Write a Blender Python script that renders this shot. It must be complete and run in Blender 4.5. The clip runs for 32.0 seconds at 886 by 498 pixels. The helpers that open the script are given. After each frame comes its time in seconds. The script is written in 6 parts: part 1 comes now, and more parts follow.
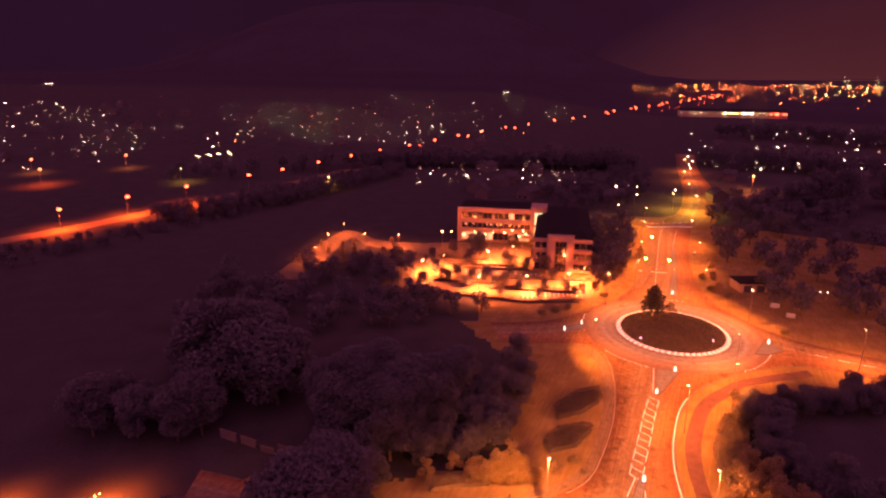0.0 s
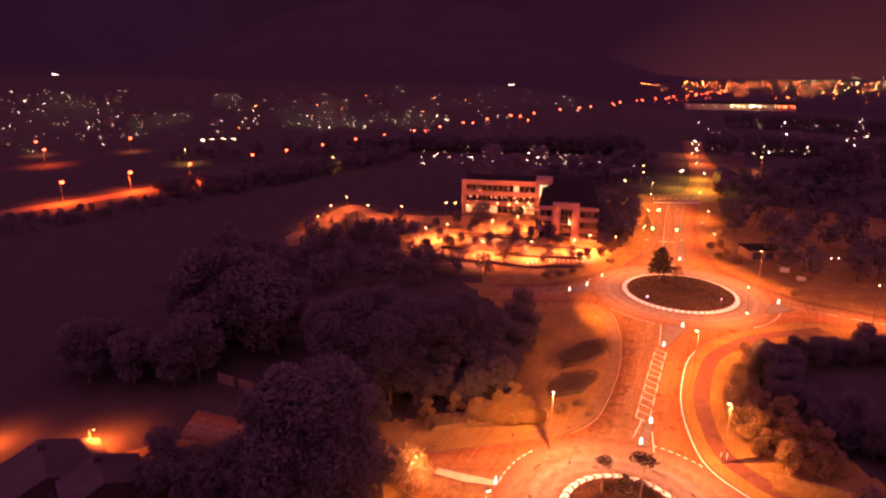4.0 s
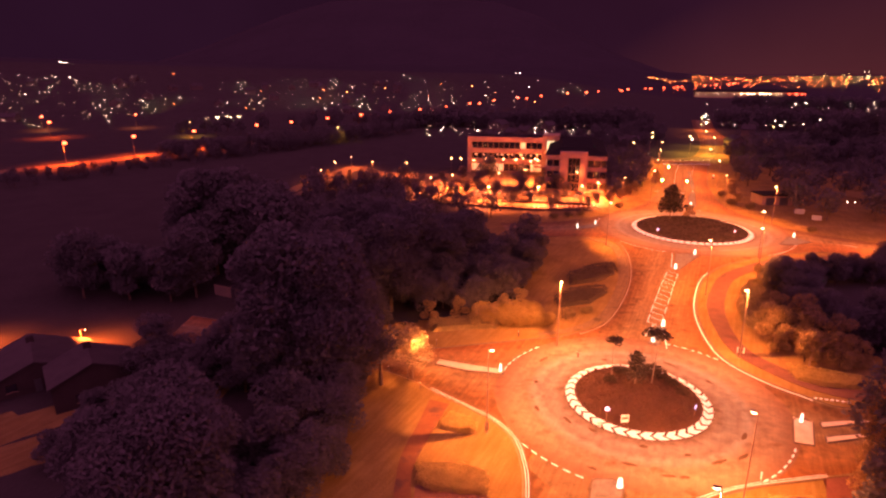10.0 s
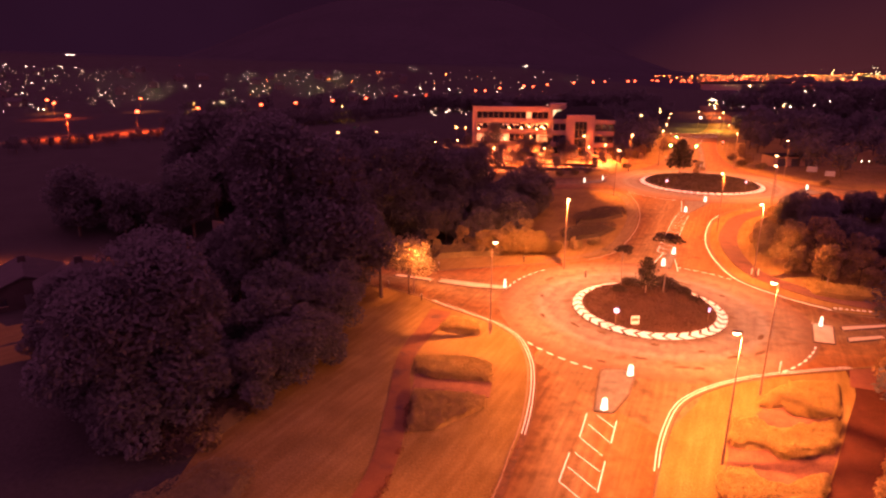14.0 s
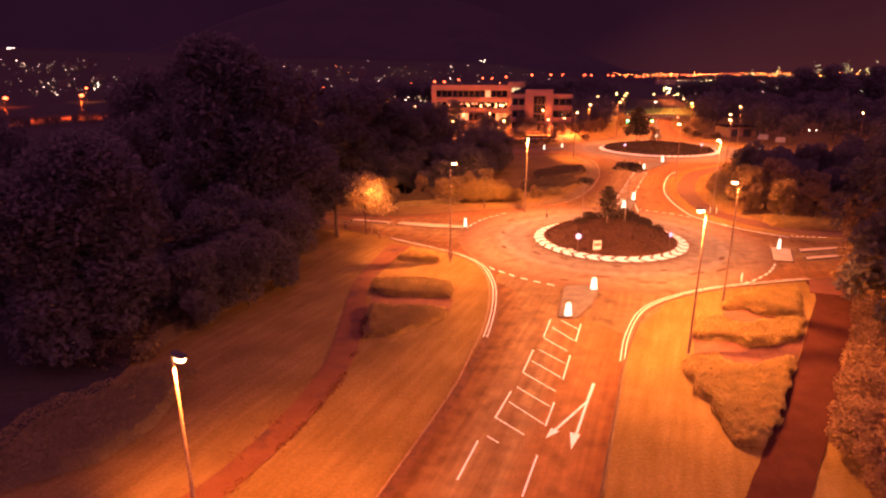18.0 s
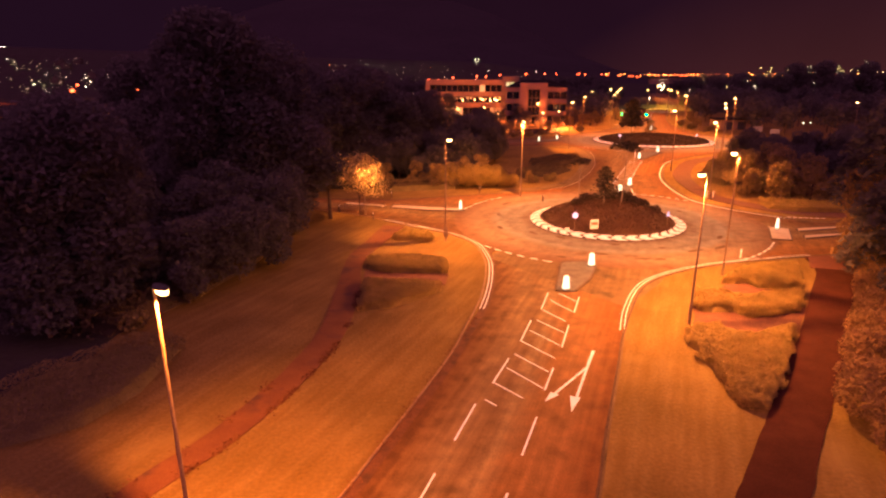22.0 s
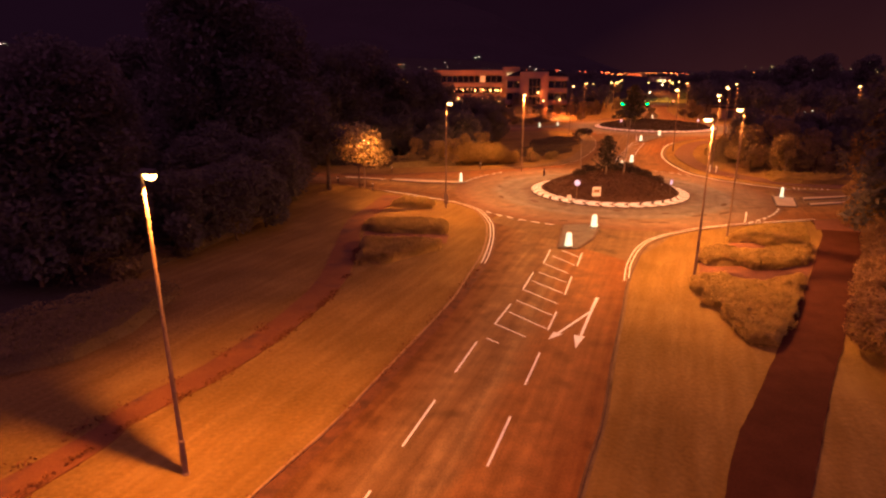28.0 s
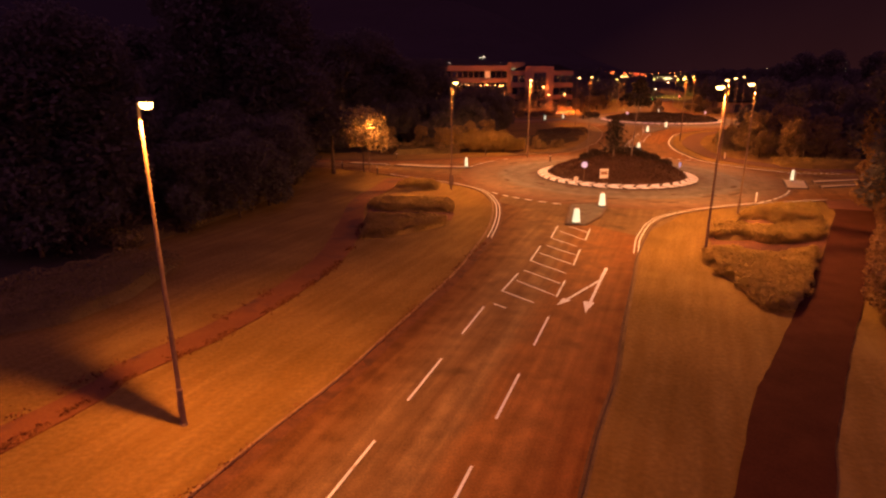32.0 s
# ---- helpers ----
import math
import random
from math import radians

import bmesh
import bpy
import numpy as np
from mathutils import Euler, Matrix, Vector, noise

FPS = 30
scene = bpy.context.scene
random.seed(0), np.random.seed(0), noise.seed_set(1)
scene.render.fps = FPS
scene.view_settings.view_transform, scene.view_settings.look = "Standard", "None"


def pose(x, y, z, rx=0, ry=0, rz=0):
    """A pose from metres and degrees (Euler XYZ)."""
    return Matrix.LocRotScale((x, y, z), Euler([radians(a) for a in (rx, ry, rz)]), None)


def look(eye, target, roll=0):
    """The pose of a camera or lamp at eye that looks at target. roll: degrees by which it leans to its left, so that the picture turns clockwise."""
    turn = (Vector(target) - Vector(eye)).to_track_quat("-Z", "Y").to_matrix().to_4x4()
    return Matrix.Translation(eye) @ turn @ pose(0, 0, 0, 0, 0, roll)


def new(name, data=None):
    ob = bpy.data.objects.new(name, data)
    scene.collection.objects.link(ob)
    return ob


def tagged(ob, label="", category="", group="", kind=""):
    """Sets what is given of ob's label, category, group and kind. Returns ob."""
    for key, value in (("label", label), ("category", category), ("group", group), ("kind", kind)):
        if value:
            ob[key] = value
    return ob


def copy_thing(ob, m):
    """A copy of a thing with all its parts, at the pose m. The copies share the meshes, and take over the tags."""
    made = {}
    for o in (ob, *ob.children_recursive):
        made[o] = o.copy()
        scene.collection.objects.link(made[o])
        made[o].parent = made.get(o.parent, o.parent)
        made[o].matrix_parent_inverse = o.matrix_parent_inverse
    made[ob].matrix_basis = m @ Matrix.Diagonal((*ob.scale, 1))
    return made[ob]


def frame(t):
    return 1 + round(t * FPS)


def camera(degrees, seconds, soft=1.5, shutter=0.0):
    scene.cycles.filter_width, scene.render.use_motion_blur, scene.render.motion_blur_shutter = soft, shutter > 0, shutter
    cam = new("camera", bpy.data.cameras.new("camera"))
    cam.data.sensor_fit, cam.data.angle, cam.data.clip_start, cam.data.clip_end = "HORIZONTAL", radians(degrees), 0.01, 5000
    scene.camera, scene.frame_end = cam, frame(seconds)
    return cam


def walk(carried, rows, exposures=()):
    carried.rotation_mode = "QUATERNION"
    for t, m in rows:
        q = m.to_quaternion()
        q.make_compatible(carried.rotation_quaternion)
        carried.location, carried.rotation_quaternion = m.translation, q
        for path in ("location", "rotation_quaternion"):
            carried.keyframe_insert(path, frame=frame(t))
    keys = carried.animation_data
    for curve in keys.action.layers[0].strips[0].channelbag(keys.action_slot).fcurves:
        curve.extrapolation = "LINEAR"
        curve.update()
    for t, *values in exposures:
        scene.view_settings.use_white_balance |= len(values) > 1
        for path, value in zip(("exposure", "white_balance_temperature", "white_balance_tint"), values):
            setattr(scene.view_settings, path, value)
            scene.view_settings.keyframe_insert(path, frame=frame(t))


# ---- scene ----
cam = camera(74.1, 32.0, soft=2.3)
METRES, EYE, TILT, LEAN, TURN = 60.0, 71.15, -17.0, 0.0, 0.0
ROWS = [
    (0.0, 0.0, 0.0, 0.0, -0.0, 0.0, 0.0),
    (0.5, 0.0021, 0.0042, -0.0232, 0.07, 0.0, -0.04),
    (1.0, 0.0044, 0.0091, -0.0471, 0.15, 0.0, -0.06),
    (1.5, 0.0062, 0.0145, -0.0714, 0.21, 0.0, -0.06),
    (2.0, 0.0066, 0.02, -0.0954, 0.26, -0.01, -0.11),
    (2.5, 0.0072, 0.025, -0.1193, 0.31, 0.0, -0.16),
    (3.0, 0.0081, 0.0299, -0.1432, 0.37, -0.01, -0.22),
    (3.5, 0.0091, 0.0367, -0.1673, 0.44, -0.01, -0.21),
    (5.5, 0.0097, 0.0573, -0.2621, 0.65, -0.02, -0.36),
    (6.0, 0.0111, 0.0624, -0.2864, 0.7, -0.03, -0.38),
    (6.5, 0.0123, 0.0677, -0.3113, 0.77, -0.03, -0.35),
    (7.0, 0.0132, 0.0738, -0.3364, 0.85, -0.01, -0.34),
    (7.5, 0.0137, 0.0805, -0.3619, 0.89, 0.0, -0.32),
    (8.0, 0.0154, 0.0879, -0.3878, 0.96, 0.02, -0.35),
    (8.5, 0.0156, 0.0911, -0.4119, 1.0, 0.02, -0.33),
    (9.0, 0.0174, 0.097, -0.437, 1.04, 0.04, -0.34),
    (9.5, 0.0187, 0.1021, -0.4613, 1.1, 0.04, -0.31),
    (10.0, 0.0202, 0.108, -0.4862, 1.16, 0.05, -0.29),
    (10.5, 0.0224, 0.114, -0.5107, 1.22, 0.06, -0.28),
    (11.0, 0.0238, 0.1194, -0.5357, 1.28, 0.07, -0.26),
    (11.5, 0.0244, 0.1258, -0.5616, 1.34, 0.08, -0.3),
    (12.0, 0.0244, 0.1315, -0.5881, 1.42, 0.1, -0.32),
    (12.5, 0.0249, 0.1369, -0.6147, 1.47, 0.1, -0.33),
    (13.0, 0.0251, 0.1439, -0.6411, 1.5, 0.13, -0.33),
    (13.5, 0.0259, 0.1496, -0.6665, 1.64, 0.13, -0.35),
    (14.0, 0.028, 0.1577, -0.6921, 1.72, 0.16, -0.37),
    (14.5, 0.029, 0.1625, -0.7167, 1.74, 0.16, -0.34),
    (16.5, 0.0274, 0.1885, -0.8079, 0.91, 0.2, -0.14),
    (17.0, 0.029, 0.1906, -0.8174, -0.34, 0.21, 0.23),
    (17.5, 0.0323, 0.1937, -0.8243, -1.47, 0.21, 0.61),
    (18.0, 0.0359, 0.198, -0.8299, -1.9, 0.22, 0.77),
    (18.5, 0.0381, 0.2018, -0.8348, -2.09, 0.21, 0.86),
    (19.0, 0.0381, 0.2042, -0.8405, -2.16, 0.21, 0.91),
    (19.5, 0.0369, 0.206, -0.8464, -2.2, 0.22, 0.9),
    (20.0, 0.0358, 0.2074, -0.8522, -2.23, 0.24, 0.9),
    (20.5, 0.0351, 0.2088, -0.8578, -2.24, 0.26, 0.89),
    (21.0, 0.0342, 0.2112, -0.8623, -2.27, 0.28, 0.9),
    (21.5, 0.0334, 0.2139, -0.8659, -2.37, 0.29, 0.88),
    (22.0, 0.0342, 0.2149, -0.8698, -2.46, 0.31, 0.89),
    (22.5, 0.0353, 0.215, -0.8746, -2.52, 0.31, 0.92),
    (23.0, 0.0364, 0.2147, -0.88, -2.54, 0.3, 0.95),
    (23.5, 0.0368, 0.2147, -0.8852, -2.51, 0.3, 0.96),
    (24.0, 0.0361, 0.2159, -0.89, -2.5, 0.31, 0.97),
    (24.5, 0.0347, 0.2173, -0.8945, -2.51, 0.31, 0.92),
    (26.5, 0.0331, 0.2253, -0.9147, -2.52, 0.32, 0.8),
    (27.0, 0.0334, 0.2269, -0.92, -2.51, 0.32, 0.83),
    (27.5, 0.0335, 0.2281, -0.9249, -2.49, 0.32, 0.84),
    (28.0, 0.0334, 0.2293, -0.9291, -2.46, 0.32, 0.85),
    (28.5, 0.0335, 0.2309, -0.9332, -2.46, 0.33, 0.84),
    (29.0, 0.0338, 0.2327, -0.9372, -2.44, 0.33, 0.84),
    (29.5, 0.0335, 0.235, -0.9415, -2.51, 0.34, 0.87),
    (30.0, 0.0334, 0.2364, -0.9457, -2.56, 0.36, 0.89),
    (30.5, 0.0333, 0.2379, -0.9498, -2.52, 0.37, 0.87),
    (31.0, 0.033, 0.2391, -0.954, -2.32, 0.38, 0.8),
    (31.5, 0.0322, 0.2405, -0.9582, -2.14, 0.4, 0.75),
    (32.0, 0.0316, 0.2423, -0.9623, -2.06, 0.41, 0.72),
]
EXPOSURES = [(0.0, 3.15, 6750, 10), (14.0, 3.1, 6700, 4), (19.0, 2.85, 6500, -8), (24.0, 2.42, 6250, -33), (28.0, 2.0, 6100, -36), (32.0, 1.56, 6100, -38)]
walk(cam, [(t, pose(0, 0, EYE, TILT, LEAN, TURN) @ pose(METRES * x, METRES * y, METRES * z, 90 + pitch, roll, yaw)) for t, x, y, z, yaw, pitch, roll in ROWS], EXPOSURES)

# ---- night sky: dark purple cloud with the town's glow to the north-east ----
world = bpy.data.worlds.new("night_sky")
scene.world = world
world.use_nodes = True
wt = world.node_tree
wt.nodes.clear()
w_out = wt.nodes.new("ShaderNodeOutputWorld")
w_bg = wt.nodes.new("ShaderNodeBackground")
w_tc = wt.nodes.new("ShaderNodeTexCoord")
w_dot = wt.nodes.new("ShaderNodeVectorMath")
w_dot.operation = "DOT_PRODUCT"
w_dot.inputs[1].default_value = (0.62, 0.74, -0.6)
w_ramp = wt.nodes.new("ShaderNodeValToRGB")
w_ramp.color_ramp.elements[0].position, w_ramp.color_ramp.elements[0].color = 0.30, (0.0026, 0.00062, 0.0021, 1)
w_ramp.color_ramp.elements[1].position, w_ramp.color_ramp.elements[1].color = 0.97, (0.0100, 0.0021, 0.0029, 1)
w_mid = w_ramp.color_ramp.elements.new(0.85)
w_mid.color = (0.0031, 0.00068, 0.0021, 1)
w_noise = wt.nodes.new("ShaderNodeTexNoise")
w_noise.inputs["Scale"].default_value, w_noise.inputs["Detail"].default_value = 2.2, 4.0
w_map = wt.nodes.new("ShaderNodeMapRange")
w_map.inputs["To Min"].default_value, w_map.inputs["To Max"].default_value = 0.55, 1.5
wt.links.new(w_tc.outputs["Generated"], w_dot.inputs[0])
wt.links.new(w_dot.outputs["Value"], w_ramp.inputs["Fac"])
wt.links.new(w_tc.outputs["Generated"], w_noise.inputs["Vector"])
wt.links.new(w_noise.outputs["Fac"], w_map.inputs["Value"])
wt.links.new(w_ramp.outputs["Color"], w_bg.inputs["Color"])
wt.links.new(w_map.outputs["Result"], w_bg.inputs["Strength"])
wt.links.new(w_bg.outputs["Background"], w_out.inputs["Surface"])

# added purple fill lamp from the south, lifting the dark parts; no real source
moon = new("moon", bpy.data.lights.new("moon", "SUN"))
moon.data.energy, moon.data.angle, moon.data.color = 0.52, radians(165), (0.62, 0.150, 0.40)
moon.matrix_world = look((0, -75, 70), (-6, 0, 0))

SODIUM, SODIUM_RING, SODIUM_PALE, HALIDE = (1.0, 0.224, 0.056), (1.0, 0.260, 0.082), (1.0, 0.175, 0.050), (1.0, 0.46, 0.06)


def lamp_light(name, x, y, z, watts, colour, cone=162, radius=0.025, aim=(0, 0, -1)):
    """A lantern's light: a wide cone downwards."""
    ob = new(name, bpy.data.lights.new(name, "SPOT" if cone else "POINT"))
    d = ob.data
    d.energy, d.color, d.shadow_soft_size = watts, colour, radius
    if cone:
        d.spot_size, d.spot_blend = radians(cone), 0.35
    ob.matrix_world = look((x, y, z), (x + aim[0], y + aim[1], z + aim[2]))
    return ob


# ---- materials ----
def material(name, dark, light, scale=1.0, rough=0.85, bump=0.0, bump_scale=None, fine=None, metal=0.0, patch=None, spec=0.3, island=0.0, thin=0.0):
    """Two tones mixed by broad and fine noise at real-world size, with bump from the fine one; patch: a third tone in large worn patches."""
    m = bpy.data.materials.new(name)
    m.use_nodes = True
    nt = m.node_tree
    b = nt.nodes["Principled BSDF"]
    tc = nt.nodes.new("ShaderNodeTexCoord")
    n1, n2 = nt.nodes.new("ShaderNodeTexNoise"), nt.nodes.new("ShaderNodeTexNoise")
    n1.inputs["Scale"].default_value, n1.inputs["Detail"].default_value = scale, 5.0
    n2.inputs["Scale"].default_value, n2.inputs["Detail"].default_value = fine or scale * 9, 3.0
    add = nt.nodes.new("ShaderNodeMath")
    add.operation = "MULTIPLY_ADD"
    add.inputs[1].default_value, add.inputs[2].default_value = 0.55, 0.0
    half = nt.nodes.new("ShaderNodeMath")
    half.operation = "MULTIPLY_ADD"
    half.inputs[1].default_value = 0.45
    ramp = nt.nodes.new("ShaderNodeValToRGB")
    ramp.color_ramp.elements[0].position, ramp.color_ramp.elements[0].color = 0.36, (*dark, 1)
    ramp.color_ramp.elements[1].position, ramp.color_ramp.elements[1].color = 0.66, (*light, 1)
    for n in (n1, n2):
        nt.links.new(tc.outputs["Object"], n.inputs["Vector"])
    nt.links.new(n1.outputs["Fac"], add.inputs[0])
    nt.links.new(n2.outputs["Fac"], half.inputs[0])
    nt.links.new(add.outputs[0], half.inputs[2])
    nt.links.new(half.outputs[0], ramp.inputs["Fac"])
    colour = ramp.outputs["Color"]
    if patch:
        n3 = nt.nodes.new("ShaderNodeTexNoise")
        n3.inputs["Scale"].default_value, n3.inputs["Detail"].default_value = patch[1], 6.0
        r3 = nt.nodes.new("ShaderNodeValToRGB")
        r3.color_ramp.elements[0].position, r3.color_ramp.elements[1].position = patch[2], patch[2] + 0.14
        mix = nt.nodes.new("ShaderNodeMix")
        mix.data_type = "RGBA"
        mix.inputs[7].default_value = (*patch[0], 1)
        nt.links.new(tc.outputs["Object"], n3.inputs["Vector"])
        nt.links.new(n3.outputs["Fac"], r3.inputs["Fac"])
        nt.links.new(r3.outputs["Color"], mix.inputs[0])
        nt.links.new(colour, mix.inputs[6])
        colour = mix.outputs[2]
    if island:
        geo = nt.nodes.new("ShaderNodeNewGeometry")
        hsv = nt.nodes.new("ShaderNodeHueSaturation")
        rng = nt.nodes.new("ShaderNodeMapRange")
        rng.inputs["To Min"].default_value, rng.inputs["To Max"].default_value = 1 - island, 1 + island
        nt.links.new(geo.outputs["Random Per Island"], rng.inputs["Value"])
        nt.links.new(rng.outputs["Result"], hsv.inputs["Value"])
        nt.links.new(colour, hsv.inputs["Color"])
        colour = hsv.outputs["Color"]
    nt.links.new(colour, b.inputs["Base Color"])
    if thin:
        tr, mx = nt.nodes.new("ShaderNodeBsdfTranslucent"), nt.nodes.new("ShaderNodeMixShader")
        mx.inputs[0].default_value = thin
        nt.links.new(colour, tr.inputs["Color"])
        nt.links.new(b.outputs["BSDF"], mx.inputs[1])
        nt.links.new(tr.outputs["BSDF"], mx.inputs[2])
        nt.links.new(mx.outputs["Shader"], nt.nodes["Material Output"].inputs["Surface"])
    b.inputs["Roughness"].default_value, b.inputs["Metallic"].default_value = rough, metal
    b.inputs["Specular IOR Level"].default_value = spec
    if bump:
        bp = nt.nodes.new("ShaderNodeBump")
        bp.inputs["Strength"].default_value, bp.inputs["Distance"].default_value = 0.8, bump
        nb = n2
        if bump_scale:
            nb = nt.nodes.new("ShaderNodeTexNoise")
            nb.inputs["Scale"].default_value, nb.inputs["Detail"].default_value = bump_scale, 4.0
            nt.links.new(tc.outputs["Object"], nb.inputs["Vector"])
        nt.links.new(nb.outputs["Fac"], bp.inputs["Height"])
        nt.links.new(bp.outputs["Normal"], b.inputs["Normal"])
    return m


def glowing(name, colour, strength):
    m = bpy.data.materials.new(name)
    m.use_nodes = True
    b = m.node_tree.nodes["Principled BSDF"]
    b.inputs["Base Color"].default_value = (0.6, 0.6, 0.6, 1)
    b.inputs["Emission Color"].default_value, b.inputs["Emission Strength"].default_value = (*colour, 1), strength
    m.cycles.emission_sampling = "NONE"
    return m


ASPHALT = material("asphalt", (0.084, 0.060, 0.028), (0.164, 0.116, 0.054), 0.9, 0.85, 0.012, 22, 14, spec=0.15, patch=((0.062, 0.044, 0.020), 0.3, 0.58))
# worn ring surface, its base paler to imitate bleaching in bright lamplight
ASPHALT_RING = material("worn_asphalt", (0.084, 0.082, 0.066), (0.153, 0.149, 0.122), 0.9, 0.82, 0.012, 22, 14, spec=0.18, patch=((0.070, 0.050, 0.026), 0.4, 0.60))
PATH_WEST = material("faded_red_tarmac", (0.098, 0.038, 0.014), (0.145, 0.060, 0.021), 0.7, 0.9, 0.01, 25, 12, patch=((0.065, 0.030, 0.020), 0.5, 0.56))
PATH_LINK = material("worn_red_tarmac", (0.060, 0.024, 0.014), (0.095, 0.040, 0.024), 0.7, 0.85, 0.01, 25, 12, patch=((0.045, 0.018, 0.011), 0.3, 0.58))
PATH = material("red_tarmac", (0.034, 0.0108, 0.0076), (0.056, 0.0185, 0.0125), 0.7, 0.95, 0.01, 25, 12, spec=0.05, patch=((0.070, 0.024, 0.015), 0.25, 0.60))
PAVING = material("pale_paving", (0.34, 0.30, 0.22), (0.50, 0.44, 0.33), 0.6, 0.8, 0.006, 20, 6)
TACTILE = material("red_tactile_paving", (0.085, 0.028, 0.019), (0.135, 0.046, 0.030), 0.9, 0.8, 0.02, 16, 8)
KERB = material("kerb_concrete", (0.060, 0.042, 0.026), (0.11, 0.080, 0.052), 0.8, 0.85, 0.008, 18, 7)
KERB_DARK = material("dirt_covered_kerb", (0.055, 0.030, 0.016), (0.095, 0.055, 0.030), 0.8, 0.9, 0.006, 18, 7)
GUTTER = material("dirty_red_gutter", (0.060, 0.026, 0.012), (0.110, 0.050, 0.022), 1.4, 0.9, 0.008, 20, 10, patch=((0.045, 0.022, 0.012), 0.8, 0.56))
LITTER = material("leaf_litter", (0.100, 0.046, 0.020), (0.16, 0.074, 0.032), 2.0, 0.95, spec=0.1, island=0.3)
# left kerb only: its lamplit highlight is put into a paler colour
KERB_HIGHLIT = material("weathered_pale_kerb", (0.15, 0.100, 0.055), (0.25, 0.170, 0.095), 0.8, 0.85, 0.006, 18, 7)
GRASS = material("mown_grass", (0.108, 0.074, 0.022), (0.185, 0.124, 0.037), 0.22, 0.95, 0.10, 5.5, 5.0, patch=((0.180, 0.126, 0.040), 0.16, 0.55), spec=0.1)
# tone across the carriageways: dirty channels, paler lane middles, redder towards one side
for road_mat in (ASPHALT, ASPHALT_RING):
    rt = road_mat.node_tree
    r_base = rt.nodes["Principled BSDF"]
    r_from = r_base.inputs["Base Color"].links[0].from_socket
    r_at, r_ramp, r_mix = rt.nodes.new("ShaderNodeAttribute"), rt.nodes.new("ShaderNodeValToRGB"), rt.nodes.new("ShaderNodeMix")
    r_noise, r_add, r_tc = rt.nodes.new("ShaderNodeTexNoise"), rt.nodes.new("ShaderNodeMath"), rt.nodes.new("ShaderNodeTexCoord")
    r_at.attribute_name = "across"
    r_noise.inputs["Scale"].default_value, r_noise.inputs["Detail"].default_value = 0.9, 5.0
    r_add.operation = "MULTIPLY_ADD"
    r_add.inputs[1].default_value = 0.10
    steps = ((0.15, 0.72, 0.48, 0.38), (0.26, 0.95, 0.78, 0.66), (0.38, 1.28, 1.26, 1.26), (0.48, 1.10, 1.02, 0.96), (0.56, 1.42, 1.44, 1.48), (0.66, 1.32, 1.03, 0.80), (0.80, 1.46, 1.10, 0.85), (0.96, 1.10, 0.66, 0.44))
    r_ramp.color_ramp.elements[0].position, r_ramp.color_ramp.elements[0].color = 0.0, (1, 1, 1, 1)
    r_ramp.color_ramp.elements[1].position, r_ramp.color_ramp.elements[1].color = 0.06, (1, 1, 1, 1)
    for at, *tone in steps:
        r_ramp.color_ramp.elements.new(at).color = (*tone, 1)
    r_mix.data_type, r_mix.blend_type = "RGBA", "MULTIPLY"
    r_mix.inputs[0].default_value = 1.0
    rt.links.new(r_tc.outputs["Object"], r_noise.inputs["Vector"])
    rt.links.new(r_noise.outputs["Fac"], r_add.inputs[0])
    rt.links.new(r_at.outputs["Fac"], r_add.inputs[2])
    rt.links.new(r_add.outputs[0], r_ramp.inputs["Fac"])
    rt.links.new(r_from, r_mix.inputs[6])
    rt.links.new(r_ramp.outputs["Color"], r_mix.inputs[7])
    # streaks worn along the way of the traffic
    k_map, k_noise, k_ramp, k_mix = rt.nodes.new("ShaderNodeMapping"), rt.nodes.new("ShaderNodeTexNoise"), rt.nodes.new("ShaderNodeValToRGB"), rt.nodes.new("ShaderNodeMix")
    k_map.vector_type = "TEXTURE"
    k_map.inputs["Rotation"].default_value, k_map.inputs["Scale"].default_value = (0, 0, radians(-24)), (0.4, 9.0, 1.0)
    k_noise.inputs["Scale"].default_value, k_noise.inputs["Detail"].default_value = 1.0, 5.0
    k_ramp.color_ramp.elements[0].position, k_ramp.color_ramp.elements[0].color = 0.34, (0.82, 0.78, 0.74, 1)
    k_ramp.color_ramp.elements[1].position, k_ramp.color_ramp.elements[1].color = 0.66, (1.16, 1.18, 1.22, 1)
    k_mix.data_type, k_mix.blend_type = "RGBA", "MULTIPLY"
    k_mix.inputs[0].default_value = 1.0 if road_mat is ASPHALT else 0.35
    rt.links.new(r_tc.outputs["Object"], k_map.inputs["Vector"])
    rt.links.new(k_map.outputs["Vector"], k_noise.inputs["Vector"])
    rt.links.new(k_noise.outputs["Fac"], k_ramp.inputs["Fac"])
    rt.links.new(r_mix.outputs[2], k_mix.inputs[6])
    rt.links.new(k_ramp.outputs["Color"], k_mix.inputs[7])
    rt.links.new(k_mix.outputs[2], r_base.inputs["Base Color"])
# mowing streaks along the verges
gt = GRASS.node_tree
g_base = gt.nodes["Principled BSDF"]
g_from = g_base.inputs["Base Color"].links[0].from_socket
g_map, g_noise, g_mix, g_tc = gt.nodes.new("ShaderNodeMapping"), gt.nodes.new("ShaderNodeTexNoise"), gt.nodes.new("ShaderNodeMix"), gt.nodes.new("ShaderNodeTexCoord")
g_map.vector_type = "TEXTURE"
g_map.inputs["Rotation"].default_value, g_map.inputs["Scale"].default_value = (0, 0, radians(-26)), (0.55, 6.0, 1.0)
g_noise.inputs["Scale"].default_value, g_noise.inputs["Detail"].default_value = 1.0, 6.0
g_mix.data_type, g_mix.blend_type = "RGBA", "MULTIPLY"
g_ramp = gt.nodes.new("ShaderNodeValToRGB")
